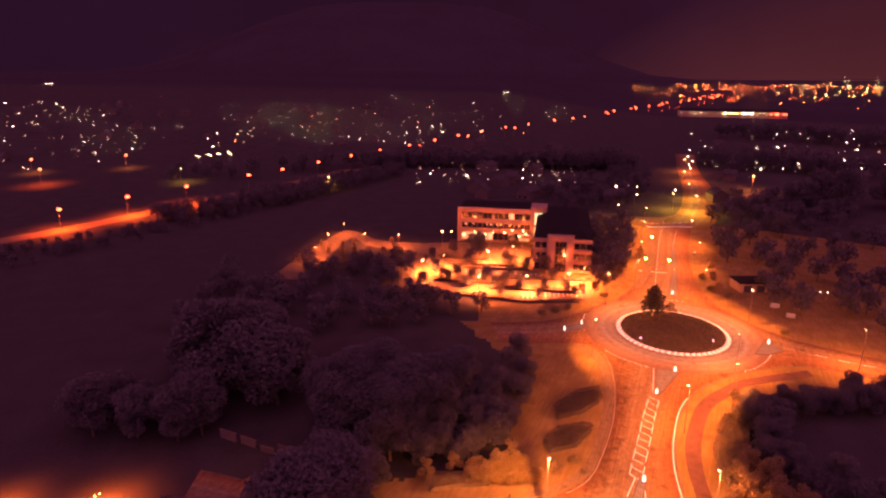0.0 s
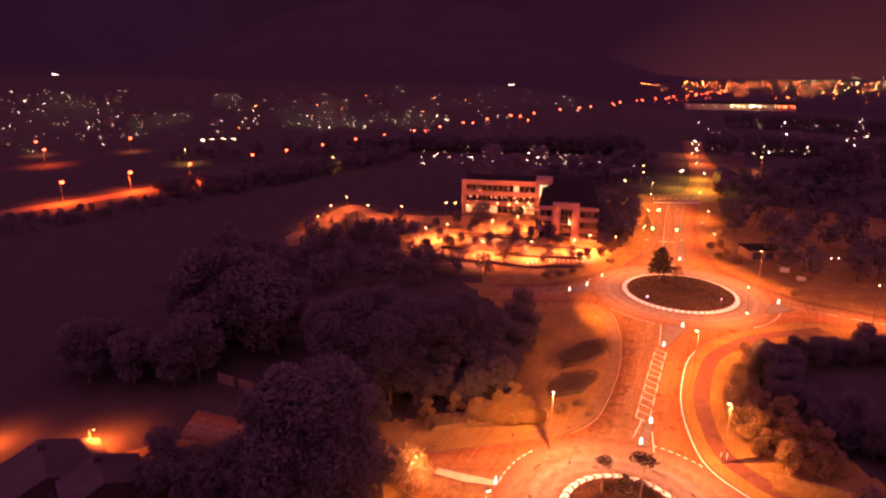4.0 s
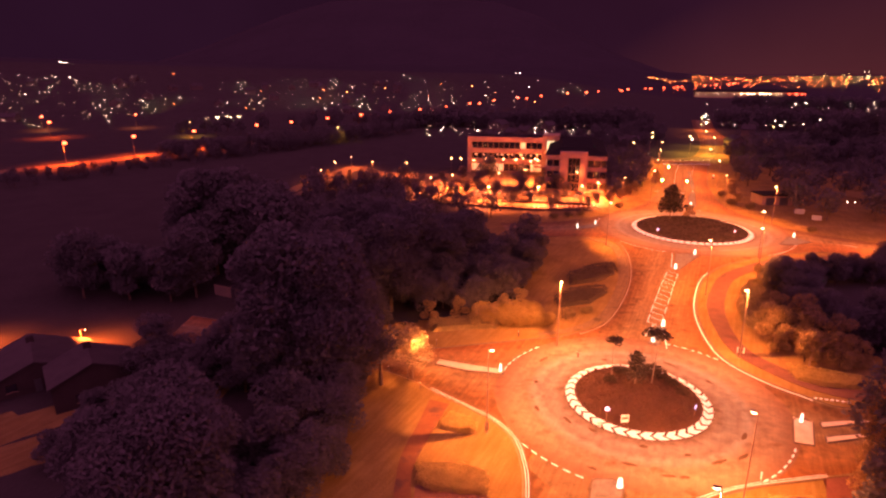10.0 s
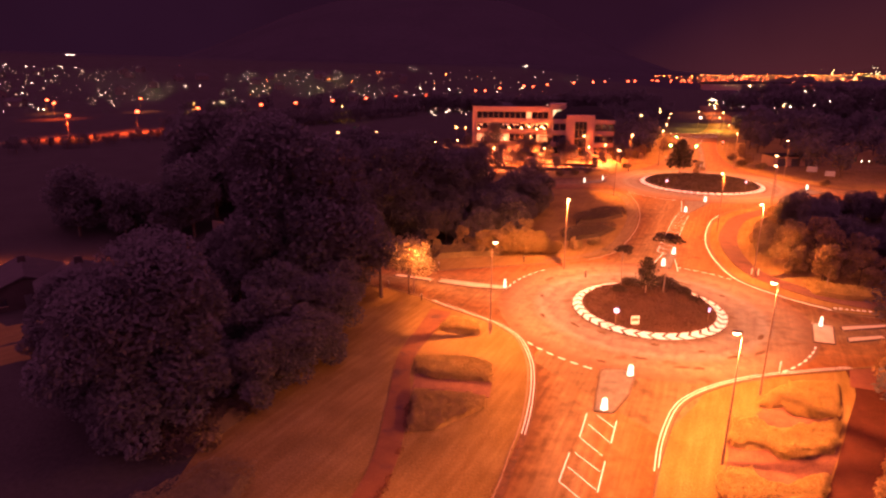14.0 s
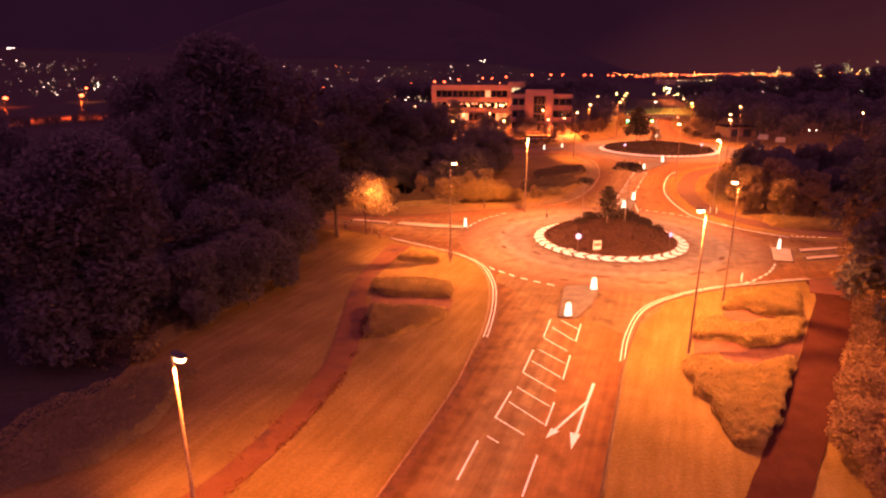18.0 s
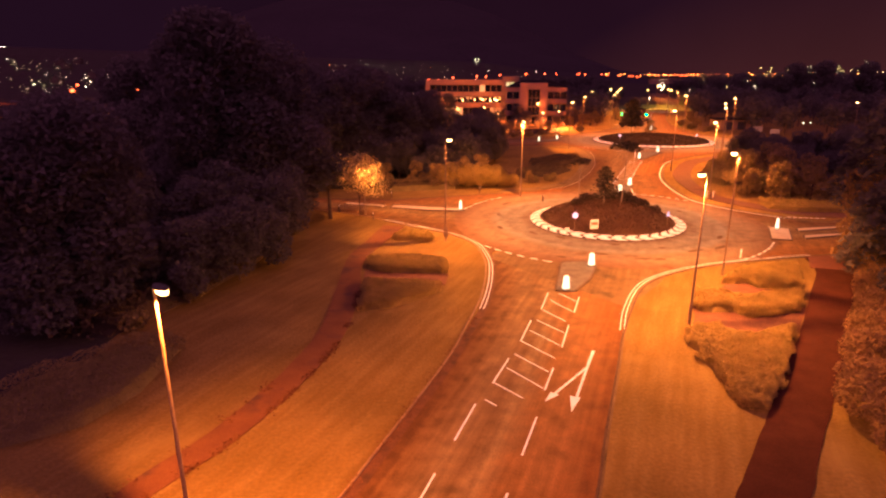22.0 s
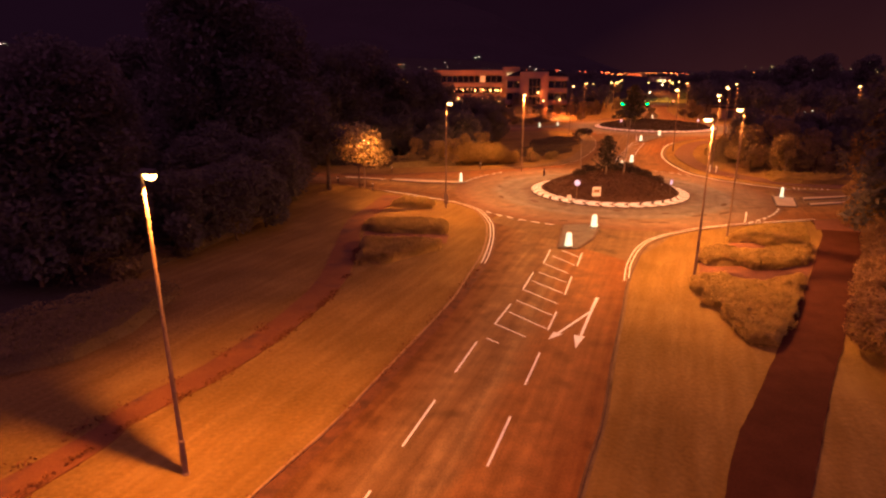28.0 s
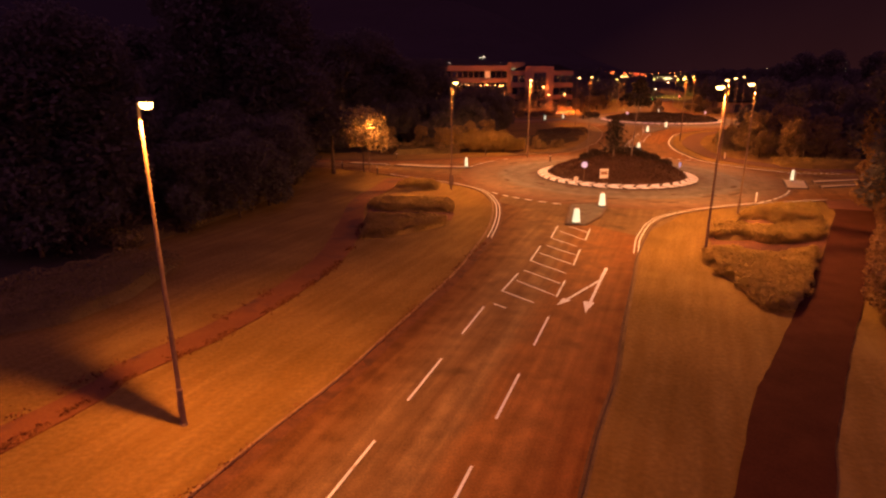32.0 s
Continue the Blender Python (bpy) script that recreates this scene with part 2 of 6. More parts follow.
g_ramp.color_ramp.elements[0].position, g_ramp.color_ramp.elements[0].color = 0.36, (0.92, 0.88, 0.82, 1)
g_ramp.color_ramp.elements[1].position, g_ramp.color_ramp.elements[1].color = 0.68, (1.14, 1.16, 1.24, 1)
gt.links.new(g_tc.outputs["Object"], g_map.inputs["Vector"])
gt.links.new(g_map.outputs["Vector"], g_noise.inputs["Vector"])
gt.links.new(g_noise.outputs["Fac"], g_ramp.inputs["Fac"])
g_mix.inputs[0].default_value = 1.0
gt.links.new(g_from, g_mix.inputs[6])
gt.links.new(g_ramp.outputs["Color"], g_mix.inputs[7])
gt.links.new(g_mix.outputs[2], g_base.inputs["Base Color"])
EARTH = material("bare_earth", (0.085, 0.040, 0.024), (0.17, 0.082, 0.048), 0.8, 0.95, 0.05, 6, 6, spec=0.1)
SCUFF = material("tyre_scuffed_asphalt", (0.060, 0.036, 0.018), (0.098, 0.064, 0.032), 1.5, 0.85, spec=0.15)
PAINT_WORN = material("worn_road_paint", (0.24, 0.22, 0.18), (0.40, 0.37, 0.31), 1.6, 0.7, 0.003, 40, 22, patch=((0.14, 0.12, 0.09), 1.2, 0.52))
# white paint tinted blue, imitating highlights bleached under the orange lamps
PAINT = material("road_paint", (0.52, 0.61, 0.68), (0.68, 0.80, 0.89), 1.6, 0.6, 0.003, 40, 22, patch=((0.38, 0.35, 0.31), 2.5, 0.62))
CHEVRON = material("chevron_white", (0.60, 0.66, 0.72), (0.78, 0.85, 0.92), 1.2, 0.6, 0.005, 30, 14)
DARK_BLOCK = material("dark_kerb_block", (0.05, 0.04, 0.035), (0.09, 0.075, 0.065), 1.0, 0.8, 0.01, 14, 8)
STEEL = material("weathered_steel", (0.15, 0.105, 0.068), (0.24, 0.170, 0.110), 2.0, 0.6, 0.002, 30, 14, metal=0.1)
DARK_METAL = material("dark_grey_metal", (0.035, 0.033, 0.032), (0.06, 0.056, 0.054), 3.0, 0.5)
BARK = material("bark", (0.05, 0.034, 0.022), (0.12, 0.085, 0.055), 2.5, 0.95, 0.04, 9, 12)
BARK_PALE = material("pale_bark", (0.16, 0.13, 0.10), (0.30, 0.25, 0.20), 2.5, 0.9, 0.02, 9, 12)
# ground beyond the lamps: the missing light is put into a darker tone
UNLIT_GROUND = material("rough_dark_field", (0.027, 0.024, 0.021), (0.040, 0.036, 0.031), 0.12, 0.95, 0.1, 3, 2.0, spec=0.1)
FAR_HILL = material("far_hillside", (0.027, 0.024, 0.028), (0.034, 0.030, 0.035), 0.004, 0.95, spec=0.05)
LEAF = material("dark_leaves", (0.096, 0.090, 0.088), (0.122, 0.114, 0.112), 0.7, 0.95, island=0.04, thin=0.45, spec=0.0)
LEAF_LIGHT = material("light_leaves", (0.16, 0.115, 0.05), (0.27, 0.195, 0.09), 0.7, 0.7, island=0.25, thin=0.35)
# pale, strongly varied leaves: the lamp's bright specks are put into the colour
LEAF_LAMPLIT = material("golden_leaves", (0.24, 0.185, 0.09), (0.40, 0.32, 0.18), 0.9, 0.6, island=0.6, thin=0.55)
LEAF_PINE = material("pine_needles", (0.022, 0.019, 0.010), (0.046, 0.037, 0.019), 1.0, 0.7, island=0.4)
SHRUB = material("clipped_shrub", (0.21, 0.155, 0.048), (0.34, 0.247, 0.077), 0.9, 0.8, island=0.06, thin=0.4)
HEDGE = material("hedge_leaves", (0.11, 0.086, 0.034), (0.18, 0.14, 0.056), 0.9, 0.85, island=0.12, thin=0.2)
COVER = material("ground_cover", (0.034, 0.024, 0.014), (0.060, 0.042, 0.024), 0.8, 0.9, island=0.25)
BEECH = material("brown_hedge_leaves", (0.15, 0.096, 0.040), (0.25, 0.158, 0.066), 0.9, 0.85, island=0.12, thin=0.2)
HEATH = material("red_brown_ground_cover", (0.060, 0.031, 0.017), (0.098, 0.050, 0.027), 0.45, 0.9, island=0.12)
BRICK = material("orange_brown_brick", (0.21, 0.135, 0.078), (0.30, 0.195, 0.114), 0.5, 0.85, 0.01, 12, 9)
CLAD = material("pale_cladding", (0.24, 0.145, 0.090), (0.31, 0.187, 0.118), 0.3, 0.5, 0.0, None, 4)
ROOF = material("dark_roof", (0.009, 0.008, 0.007), (0.016, 0.014, 0.012), 0.4, 0.9, 0.02, 8, 6, spec=0.1)
TILE = material("roof_tiles", (0.027, 0.023, 0.021), (0.046, 0.039, 0.035), 0.6, 0.85, 0.03, 6, 8)
RENDERED = material("house_render", (0.065, 0.050, 0.040), (0.095, 0.073, 0.058), 0.5, 0.9, 0.005, 12, 8)
GLASS = material("dark_glass", (0.010, 0.010, 0.012), (0.022, 0.022, 0.026), 0.3, 0.08, spec=0.7)
SIGN_WHITE = material("sign_white", (0.68, 0.68, 0.66), (0.8, 0.8, 0.78), 3, 0.4)
SIGN_BACK = material("sign_grey", (0.18, 0.18, 0.18), (0.26, 0.26, 0.26), 3, 0.5)
# house walls darkened in colour so the unlit fronts stay silhouettes
HOUSE_UNLIT = material("dark_house_brick", (0.022, 0.016, 0.012), (0.038, 0.028, 0.022), 0.5, 0.9, 0.005, 12, 8)
LENS = glowing("sodium_lens", (1.0, 0.42, 0.16), 4.5)
LENS_PARK = glowing("park_globe", (1.0, 0.38, 0.13), 5.0)
LENS_HALIDE = glowing("halide_lens", (1.0, 0.58, 0.20), 1.6)
LENS_WHITE = glowing("white_lens", (1.0, 0.74, 0.50), 1.0)
BOLLARD_GLOW = glowing("bollard_shell", (1.0, 0.82, 0.64), 0.30)
SIGN_GLOW = glowing("lit_sign_blue", (0.34, 0.36, 1.0), 0.22)
GREEN = glowing("green_signal", (0.02, 0.8, 0.12), 8.0)
RED = glowing("red_signal", (1.0, 0.04, 0.03), 0.5)
FAR_ORANGE = glowing("far_sodium", (1.0, 0.19, 0.04), 8.0)
FAR_HOT = glowing("far_sodium_bright", (1.0, 0.075, 0.018), 1.5)
FAR_WHITE = glowing("far_white", (1.0, 0.66, 0.52), 2.9)
FAR_DIM = glowing("far_white_dim", (1.0, 0.50, 0.32), 0.22)
FAR_TOWER = glowing("far_tower_light", (1.0, 0.70, 0.42), 0.45)
FAR_WORKS = glowing("far_works", (1.0, 0.60, 0.26), 1.8)
FAR_BRIGHT = glowing("far_white_bright", (1.0, 0.66, 0.36), 4.0)
FAR_YELLOW = glowing("far_yellow", (1.0, 0.55, 0.12), 0.4)
WINDOW_LIT = glowing("lit_window", (1.0, 0.30, 0.08), 0.16)
WINDOW_GREENISH = glowing("lit_stairwell", (0.85, 0.85, 0.38), 0.13)


# ---- mesh helpers ----
class Shape:
    """Gathers the faces of one mesh."""

    def __init__(self):
        self.v, self.f = [], []

    def add(self, verts, faces):
        n = len(self.v)
        self.v += [tuple(p) for p in verts]
        self.f += [tuple(i + n for i in f) for f in faces]
        return self

    def box(self, x0, y0, z0, x1, y1, z1, m=None, bevel=0.0):
        """A box; with a bevel its upright edges and its top are chamfered."""
        if bevel:
            b = bevel
            ring = [(x0 + b, y0), (x1 - b, y0), (x1, y0 + b), (x1, y1 - b), (x1 - b, y1), (x0 + b, y1), (x0, y1 - b), (x0, y0 + b)]
            cx, cy = (x0 + x1) / 2, (y0 + y1) / 2
            sx, sy = 1 - 2 * b / max(x1 - x0, 1e-6), 1 - 2 * b / max(y1 - y0, 1e-6)
            top = [(cx + (x - cx) * sx, cy + (y - cy) * sy) for x, y in ring]
            vs = [(x, y, z0) for x, y in ring] + [(x, y, z1 - b) for x, y in ring] + [(x, y, z1) for x, y in top]
            fs = [(i, (i + 1) % 8, 8 + (i + 1) % 8, 8 + i) for i in range(8)] + [(8 + i, 8 + (i + 1) % 8, 16 + (i + 1) % 8, 16 + i) for i in range(8)]
            fs += [tuple(range(16, 24)), tuple(range(7, -1, -1))]
        else:
            vs = [(x, y, z) for z in (z0, z1) for x, y in ((x0, y0), (x1, y0), (x1, y1), (x0, y1))]
            fs = [(3, 2, 1, 0), (4, 5, 6, 7), (0, 1, 5, 4), (1, 2, 6, 5), (2, 3, 7, 6), (3, 0, 4, 7)]
        if m is not None:
            vs = [m @ Vector(v) for v in vs]
        return self.add(vs, fs)

    def tube(self, a, b, ra, rb, n=8, caps=True):
        a, b = Vector(a), Vector(b)
        w = (b - a).normalized()
        u = w.orthogonal().normalized()
        s = w.cross(u)
        vs = [c + r * (math.cos(2 * math.pi * i / n) * u + math.sin(2 * math.pi * i / n) * s) for c, r in ((a, ra), (b, rb)) for i in range(n)]
        fs = [(i, (i + 1) % n, n + (i + 1) % n, n + i) for i in range(n)]
        if caps:
            fs += [tuple(range(n - 1, -1, -1)), tuple(range(n, 2 * n))]
        return self.add(vs, fs)

    def lathe(self, profile, n=12, at=(0, 0, 0)):
        vs = [(at[0] + r * math.cos(2 * math.pi * i / n), at[1] + r * math.sin(2 * math.pi * i / n), at[2] + z) for r, z in profile for i in range(n)]
        k = len(profile)
        fs = [(j * n + i, j * n + (i + 1) % n, (j + 1) * n + (i + 1) % n, (j + 1) * n + i) for j in range(k - 1) for i in range(n)]
        fs += [tuple(range(n - 1, -1, -1)), tuple(range((k - 1) * n, k * n))]
        return self.add(vs, fs)

    def blob(self, c, r, squash=1.0, n=6):
        """A small round body of a few faces."""
        vs = [(c[0], c[1], c[2] - r * squash)]
        for j in range(1, 4):
            t = math.pi * j / 4
            vs += [(c[0] + r * math.sin(t) * math.cos(2 * math.pi * i / n), c[1] + r * math.sin(t) * math.sin(2 * math.pi * i / n), c[2] - r * squash * math.cos(t)) for i in range(n)]
        vs.append((c[0], c[1], c[2] + r * squash))
        fs = [(0, 1 + (i + 1) % n, 1 + i) for i in range(n)] + [(3 * n + 1, 1 + 2 * n + i, 1 + 2 * n + (i + 1) % n) for i in range(n)]
        fs += [(1 + j * n + i, 1 + j * n + (i + 1) % n, 1 + (j + 1) * n + (i + 1) % n, 1 + (j + 1) * n + i) for j in range(2) for i in range(n)]
        return self.add(vs, fs)

    def prism(self, outline, z0, z1):
        """An upright slab over a counter-clockwise outline."""
        n = len(outline)
        vs = [(x, y, z0) for x, y in outline] + [(x, y, z1) for x, y in outline]
        return self.add(vs, [tuple(range(n, 2 * n)), tuple(range(n - 1, -1, -1))] + [(i, (i + 1) % n, n + (i + 1) % n, n + i) for i in range(n)])

    def mesh(self, name, mat, smooth=False):
        me = bpy.data.meshes.new(name)
        me.from_pydata(self.v, [], self.f)
        me.materials.append(mat)
        if smooth:
            me.shade_smooth()
        me.update()
        return me


def part(name, shape, mat, parent=None, label="", smooth=False):
    """One mesh object, under a thing or a part if a parent is given."""
    ob = new(name, shape.mesh(name, mat, smooth) if isinstance(shape, Shape) else shape)
    if parent is not None:
        ob.parent = parent
    return tagged(ob, label)


def thing(name, label, category, m=None, group="", kind=""):
    ob = new(name)
    if m is not None:
        ob.matrix_world = m
    return tagged(ob, label, category, group, kind)


def smooth_line(pts, step=1.5):
    """A Catmull-Rom line through the points, resampled."""
    p = [np.array(q, float) for q in pts]
    p = [2 * p[0] - p[1]] + p + [2 * p[-1] - p[-2]]
    out = []
    for a, b, c, d in zip(p, p[1:], p[2:], p[3:]):
        n = max(2, int(np.linalg.norm(c - b) / step))
        for i in range(n):
            t = i / n
            out.append(0.5 * (2 * b + (c - a) * t + (2 * a - 5 * b + 4 * c - d) * t * t + (3 * b - a - 3 * c + d) * t**3))
    return np.array(out + [p[-2]])


def even(line, n):
    """n points at even steps along a line."""
    line = np.asarray(line, float)
    s = np.r_[0, np.cumsum(np.linalg.norm(np.diff(line, axis=0), axis=1))]
    at = np.linspace(0, s[-1], n)
    return np.stack([np.interp(at, s, line[:, k]) for k in range(line.shape[1])], 1)


def sides(line):
    t = np.gradient(np.asarray(line, float), axis=0)
    t /= np.linalg.norm(t, axis=1)[:, None] + 1e-9
    return np.stack([t[:, 1], -t[:, 0]], 1)


def ribbon(left, right, z, shape=None, n=None):
    """A level sheet between two lines."""
    left, right = smooth_line(left), smooth_line(right)
    n = n or max(len(left), len(right))
    a, b = even(left, n), even(right, n)
    shape = shape or Shape()
    return shape.add([(*p, z) for p in a] + [(*p, z) for p in b], [(i, n + i, n + i + 1, i + 1) for i in range(n - 1)])


def carriageway(left, right, z, mat, n=None):
    """A road surface between two lines, which knows how far across it a place lies."""
    left, right = smooth_line(left), smooth_line(right)
    n = n or max(len(left), len(right))
    return across_sheet([a * (1 - f) + b * f for a, b in ((even(left, n), even(right, n)),) for f in np.linspace(0, 1, 11)], z, mat)


def across_sheet(lines, z, mat, closed=False):
    n, k = len(lines[0]), len(lines)
    s = Shape().add([(*p, z) for line in lines for p in line], [(j * n + i, (j + 1) * n + i, (j + 1) * n + (i + 1) % n, j * n + (i + 1) % n) for j in range(k - 1) for i in range(n if closed else n - 1)])
    me = s.mesh("carriageway", mat)
    at = me.attributes.new("across", "FLOAT", "POINT")
    at.data.foreach_set("value", np.repeat(0.05 + 0.9 * np.linspace(0, 1, k), n))
    return me


def band(line, width, z, shape=None, offset=0.0):
    """A level painted line along a way."""
    line = np.asarray(line, float)
    s = sides(line)
    a, b = line + s * (offset - width / 2), line + s * (offset + width / 2)
    n = len(line)
    return (shape or Shape()).add([(*p, z) for p in a] + [(*p, z) for p in b], [(i, n + i, n + i + 1, i + 1) for i in range(n - 1)])


def kerb_line(line, width=0.15, height=0.125, shape=None, closed=False):
    """A kerb with a chamfered edge, swept along a way."""
    line = np.asarray(line, float)
    s = sides(line)
    prof = [(-width / 2, 0.0), (-width / 2, height - 0.02), (-width / 2 + 0.03, height), (width / 2 - 0.03, height), (width / 2, height - 0.02), (width / 2, 0.0)]
    n, k = len(line), len(prof)
    vs = [(*(p + q * o), z) for p, q in zip(line, s) for o, z in prof]
    fs = [(i * k + j, i * k + j + 1, (i + 1) * k + j + 1, (i + 1) * k + j) for i in range(n - 1) for j in range(k - 1)]
    return (shape or Shape()).add(vs, fs)


def arc(cx, cy, r, a0, a1, n=24):
    a = np.radians(np.linspace(a0, a1, n))
    return np.stack([cx + r * np.cos(a), cy + r * np.sin(a)], 1)


def ring_sheet(cx, cy, r0, r1, z, mat, n=128):
    return across_sheet([arc(cx, cy, r, 0, 360 - 360 / n, n) for r in np.linspace(r0, r1, 11)], z, mat, True)


def smoothstep(a, b, x):
    t = np.clip((x - a) / (b - a), 0, 1)
    return t * t * (3 - 2 * t)


def hill(x, y):
    r, az = math.hypot(x, y), math.degrees(math.atan2(x, y))
    if az < -120 or az > 60:
        return 0.0
    dip = -3.0 * smoothstep(46, 22, math.hypot(x + 64, y - 82))
    ridge = 430 * smoothstep(2500, 4000, r) * smoothstep(-30, -8, az) * smoothstep(22, 1, az)
    return float(ridge + dip + (40 + 0.5 * (5 - az)) * smoothstep(480, 1150, r) * smoothstep(22, 4, az) * smoothstep(-110, -60, az))


g = Shape()
rings = [0, 20, 40, 55, 70, 80, 90, 100, 110, 120, 135, 160, 220, 300, 400, 500, 600, 700, 800, 900, 1000, 1150, 1400, 1900, 2700, 3100, 3500, 4000, 4900]
spokes = 96
for r in rings:
    for k in range(spokes):
        a = 2 * math.pi * k / spokes
        x, y = r * math.sin(a), r * math.cos(a)
        g.v.append((x, y, hill(x, y)))
for j in range(1, len(rings) - 1):
    g.f += [(j * spokes + k, (j + 1) * spokes + k, (j + 1) * spokes + (k + 1) % spokes, j * spokes + (k + 1) % spokes) for k in range(spokes)]
g.f += [(0, spokes + k, spokes + (k + 1) % spokes) for k in range(spokes)]
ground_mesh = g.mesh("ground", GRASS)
ground_mesh.materials.append(UNLIT_GROUND)
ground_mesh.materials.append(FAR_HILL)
# far and western ground gets the darkened tone, as if out of lamplight
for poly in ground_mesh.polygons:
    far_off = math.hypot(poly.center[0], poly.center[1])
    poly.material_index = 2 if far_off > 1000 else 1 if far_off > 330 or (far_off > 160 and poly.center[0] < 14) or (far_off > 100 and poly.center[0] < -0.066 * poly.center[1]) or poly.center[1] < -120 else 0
ground = tagged(part("ground", ground_mesh, GRASS), "mown grass verges and fields round the roads, the unlit ones darkened in colour", "ground", kind="structure")

R1, R2 = (25.2, 66.2), (65.0, 152.5)

# the lines of the kerbs, walked from south to north or from the junction outwards
S_LEFT = [(-62, -112), (-31, -46), (-12.8, -6), (-4.6, 12.1), (-1.7, 17.8), (-0.3, 21.0), (3.3, 29.5), (5.4, 35.1), (6.9, 39.0), (8.1, 44.0), (8.8, 48.5), (9.0, 52.2), (8.4, 57.2), (6.2, 61.1), (2.4, 64.6), (-1.1, 67.6), (-4.8, 71.0), (-14, 75.5), (-45, 84)]
S_RIGHT = [(-48, -118), (-19, -52), (-1.5, -8), (6.6, 11.6), (9.5, 17.7), (11.4, 22.4), (14.7, 30.2), (16.4, 34.5), (18.2, 38.8), (21.2, 43.8), (25.0, 46.8), (30.3, 49.1), (35.7, 50.3), (41, 51.2), (52, 52.8), (110, 60)]
W_TOP = [(-45, 92), (-14, 82.5), (-2.6, 80.3), (0.9, 80.8), (7.2, 82.2), (14.6, 84.0), (19.4, 85.2), (26.0, 89.7), (31.0, 98.0), (36.0, 109.3), (39.6, 121.1), (41.5, 131), (41.7, 139.0), (39.5, 144.5), (33.7, 147.4), (26.9, 145.3), (16, 146.5)]
E_TOP = [(110, 72), (62, 66), (51.5, 64.0), (47.2, 67.2), (43.7, 71.5), (41.2, 77.5), (41.7, 85.8), (44.1, 95.8), (48.6, 106.5), (53.6, 115.0), (61.0, 122.5), (71.6, 128.0), (80.0, 131.2), (90.7, 132.4), (99.3, 128.8), (106.3, 125.6), (135, 112), (190, 88)]
R2_WEST = [(14, 158.5), (29.3, 159.8), (36.8, 163.3), (47.0, 169.9), (56.0, 177.0), (66.0, 190.0), (77.5, 211.4), (88.8, 241.9), (96.5, 266)]
R2_EAST = [(200, 97), (140, 123), (112.9, 135.4), (104.3, 141.0), (96.5, 147.0), (91.2, 155.3), (87.2, 165.3), (86.0, 176), (88.6, 192.8), (96.3, 218.4), (107, 245), (116, 266)]
LINES = {"south_west": S_LEFT, "south_east": S_RIGHT, "north_west": W_TOP, "north_east": E_TOP, "far_west": R2_WEST, "far_east": R2_EAST}

# carriageways, each lapped a few millimetres over the next
road_south = tagged(part("road_south", carriageway(S_LEFT[:12], S_RIGHT[:9], 0.012, ASPHALT), ASPHALT), "worn asphalt approach road under orange light", "road", kind="structure")
part("lap", ribbon([(9.0, 52.2), (14, 60), (20, 66)], [(18.2, 38.8), (25, 47), (30, 60)], 0.016), ASPHALT, road_south)
road_ring = tagged(part("road_ring", ring_sheet(*R1, 7.5, 18.6, 0.030, ASPHALT_RING), ASPHALT_RING), "circular carriageway of the nearer roundabout", "road", kind="structure")
road_west = tagged(part("road_west", carriageway([(9.0, 52.2), (8.4, 57.2), (6.2, 61.1), (2.4, 64.6), (-1.1, 67.6), (-4.8, 71.0), (-14, 75.5), (-45, 84)], [(26, 89), (19.4, 85.2), (14.6, 84.0), (7.2, 82.2), (0.9, 80.8), (-2.6, 80.3), (-14, 82.5), (-45, 92)], 0.020, ASPHALT), ASPHALT), "side road running into dark trees", "road", kind="structure")
road_east = tagged(part("road_east", carriageway([(41.2, 79), (43.7, 71.5), (47.2, 67.2), (51.5, 64.0), (62, 66), (110, 72)], [(25.0, 46.8), (30.3, 49.1), (35.7, 50.3), (41, 51.2), (52, 52.8), (110, 60)], 0.024, ASPHALT), ASPHALT), "side road between shrub beds and trees", "road", kind="structure")
road_link = tagged(part("road_link", carriageway(W_TOP[6:13], E_TOP[5:12], 0.018, ASPHALT), ASPHALT), "asphalt link road between the two roundabouts", "road", kind="structure")
road_ring_far = tagged(part("road_ring_far", ring_sheet(*R2, 13.5, 24.4, 0.034, ASPHALT_RING), ASPHALT_RING), "circular carriageway of the farther roundabout", "road", kind="structure")
road_car_park = tagged(part("road_car_park", carriageway([(52, 176), (47, 169.9), (36.8, 163.3), (29.3, 159.8), (14, 158.5)], [(44, 132), (41.7, 139.0), (39.5, 144.5), (26.9, 145.3), (16, 146.5)], 0.026, ASPHALT), ASPHALT), "short entrance road to the offices", "road", kind="structure")
road_north_east = tagged(part("road_north_east", carriageway([(85, 177), (87.2, 165.3), (91.2, 155.3), (96.5, 147.0), (104.3, 141.0), (112.9, 135.4), (140, 123), (200, 97)], [(68, 126.5), (80.0, 131.2), (90.7, 132.4), (99.3, 128.8), (106.3, 125.6), (135, 112), (190, 88)], 0.022, ASPHALT), ASPHALT), "road leaving the farther roundabout into the dark", "road", kind="structure")
road_north = tagged(part("road_north", carriageway([(50, 168), (56.0, 177.0), (66.0, 190.0), (77.5, 211.4), (88.8, 241.9), (96.5, 266)], [(88, 165), (86.0, 176), (88.6, 192.8), (96.3, 218.4), (107, 245), (116, 266)], 0.014, ASPHALT), ASPHALT), "wide road running north to a lit junction", "road", kind="structure")
road_beyond = tagged(part("road_beyond", carriageway([(84, 285), (96, 268), (110, 282), (126, 305), (150, 362), (175, 436), (205, 520)], [(122, 262), (124, 264), (136, 283), (146, 310), (168, 362), (188, 430), (220, 515)], 0.010, ASPHALT), ASPHALT), "far road under yellowish lamps", "road", kind="structure")
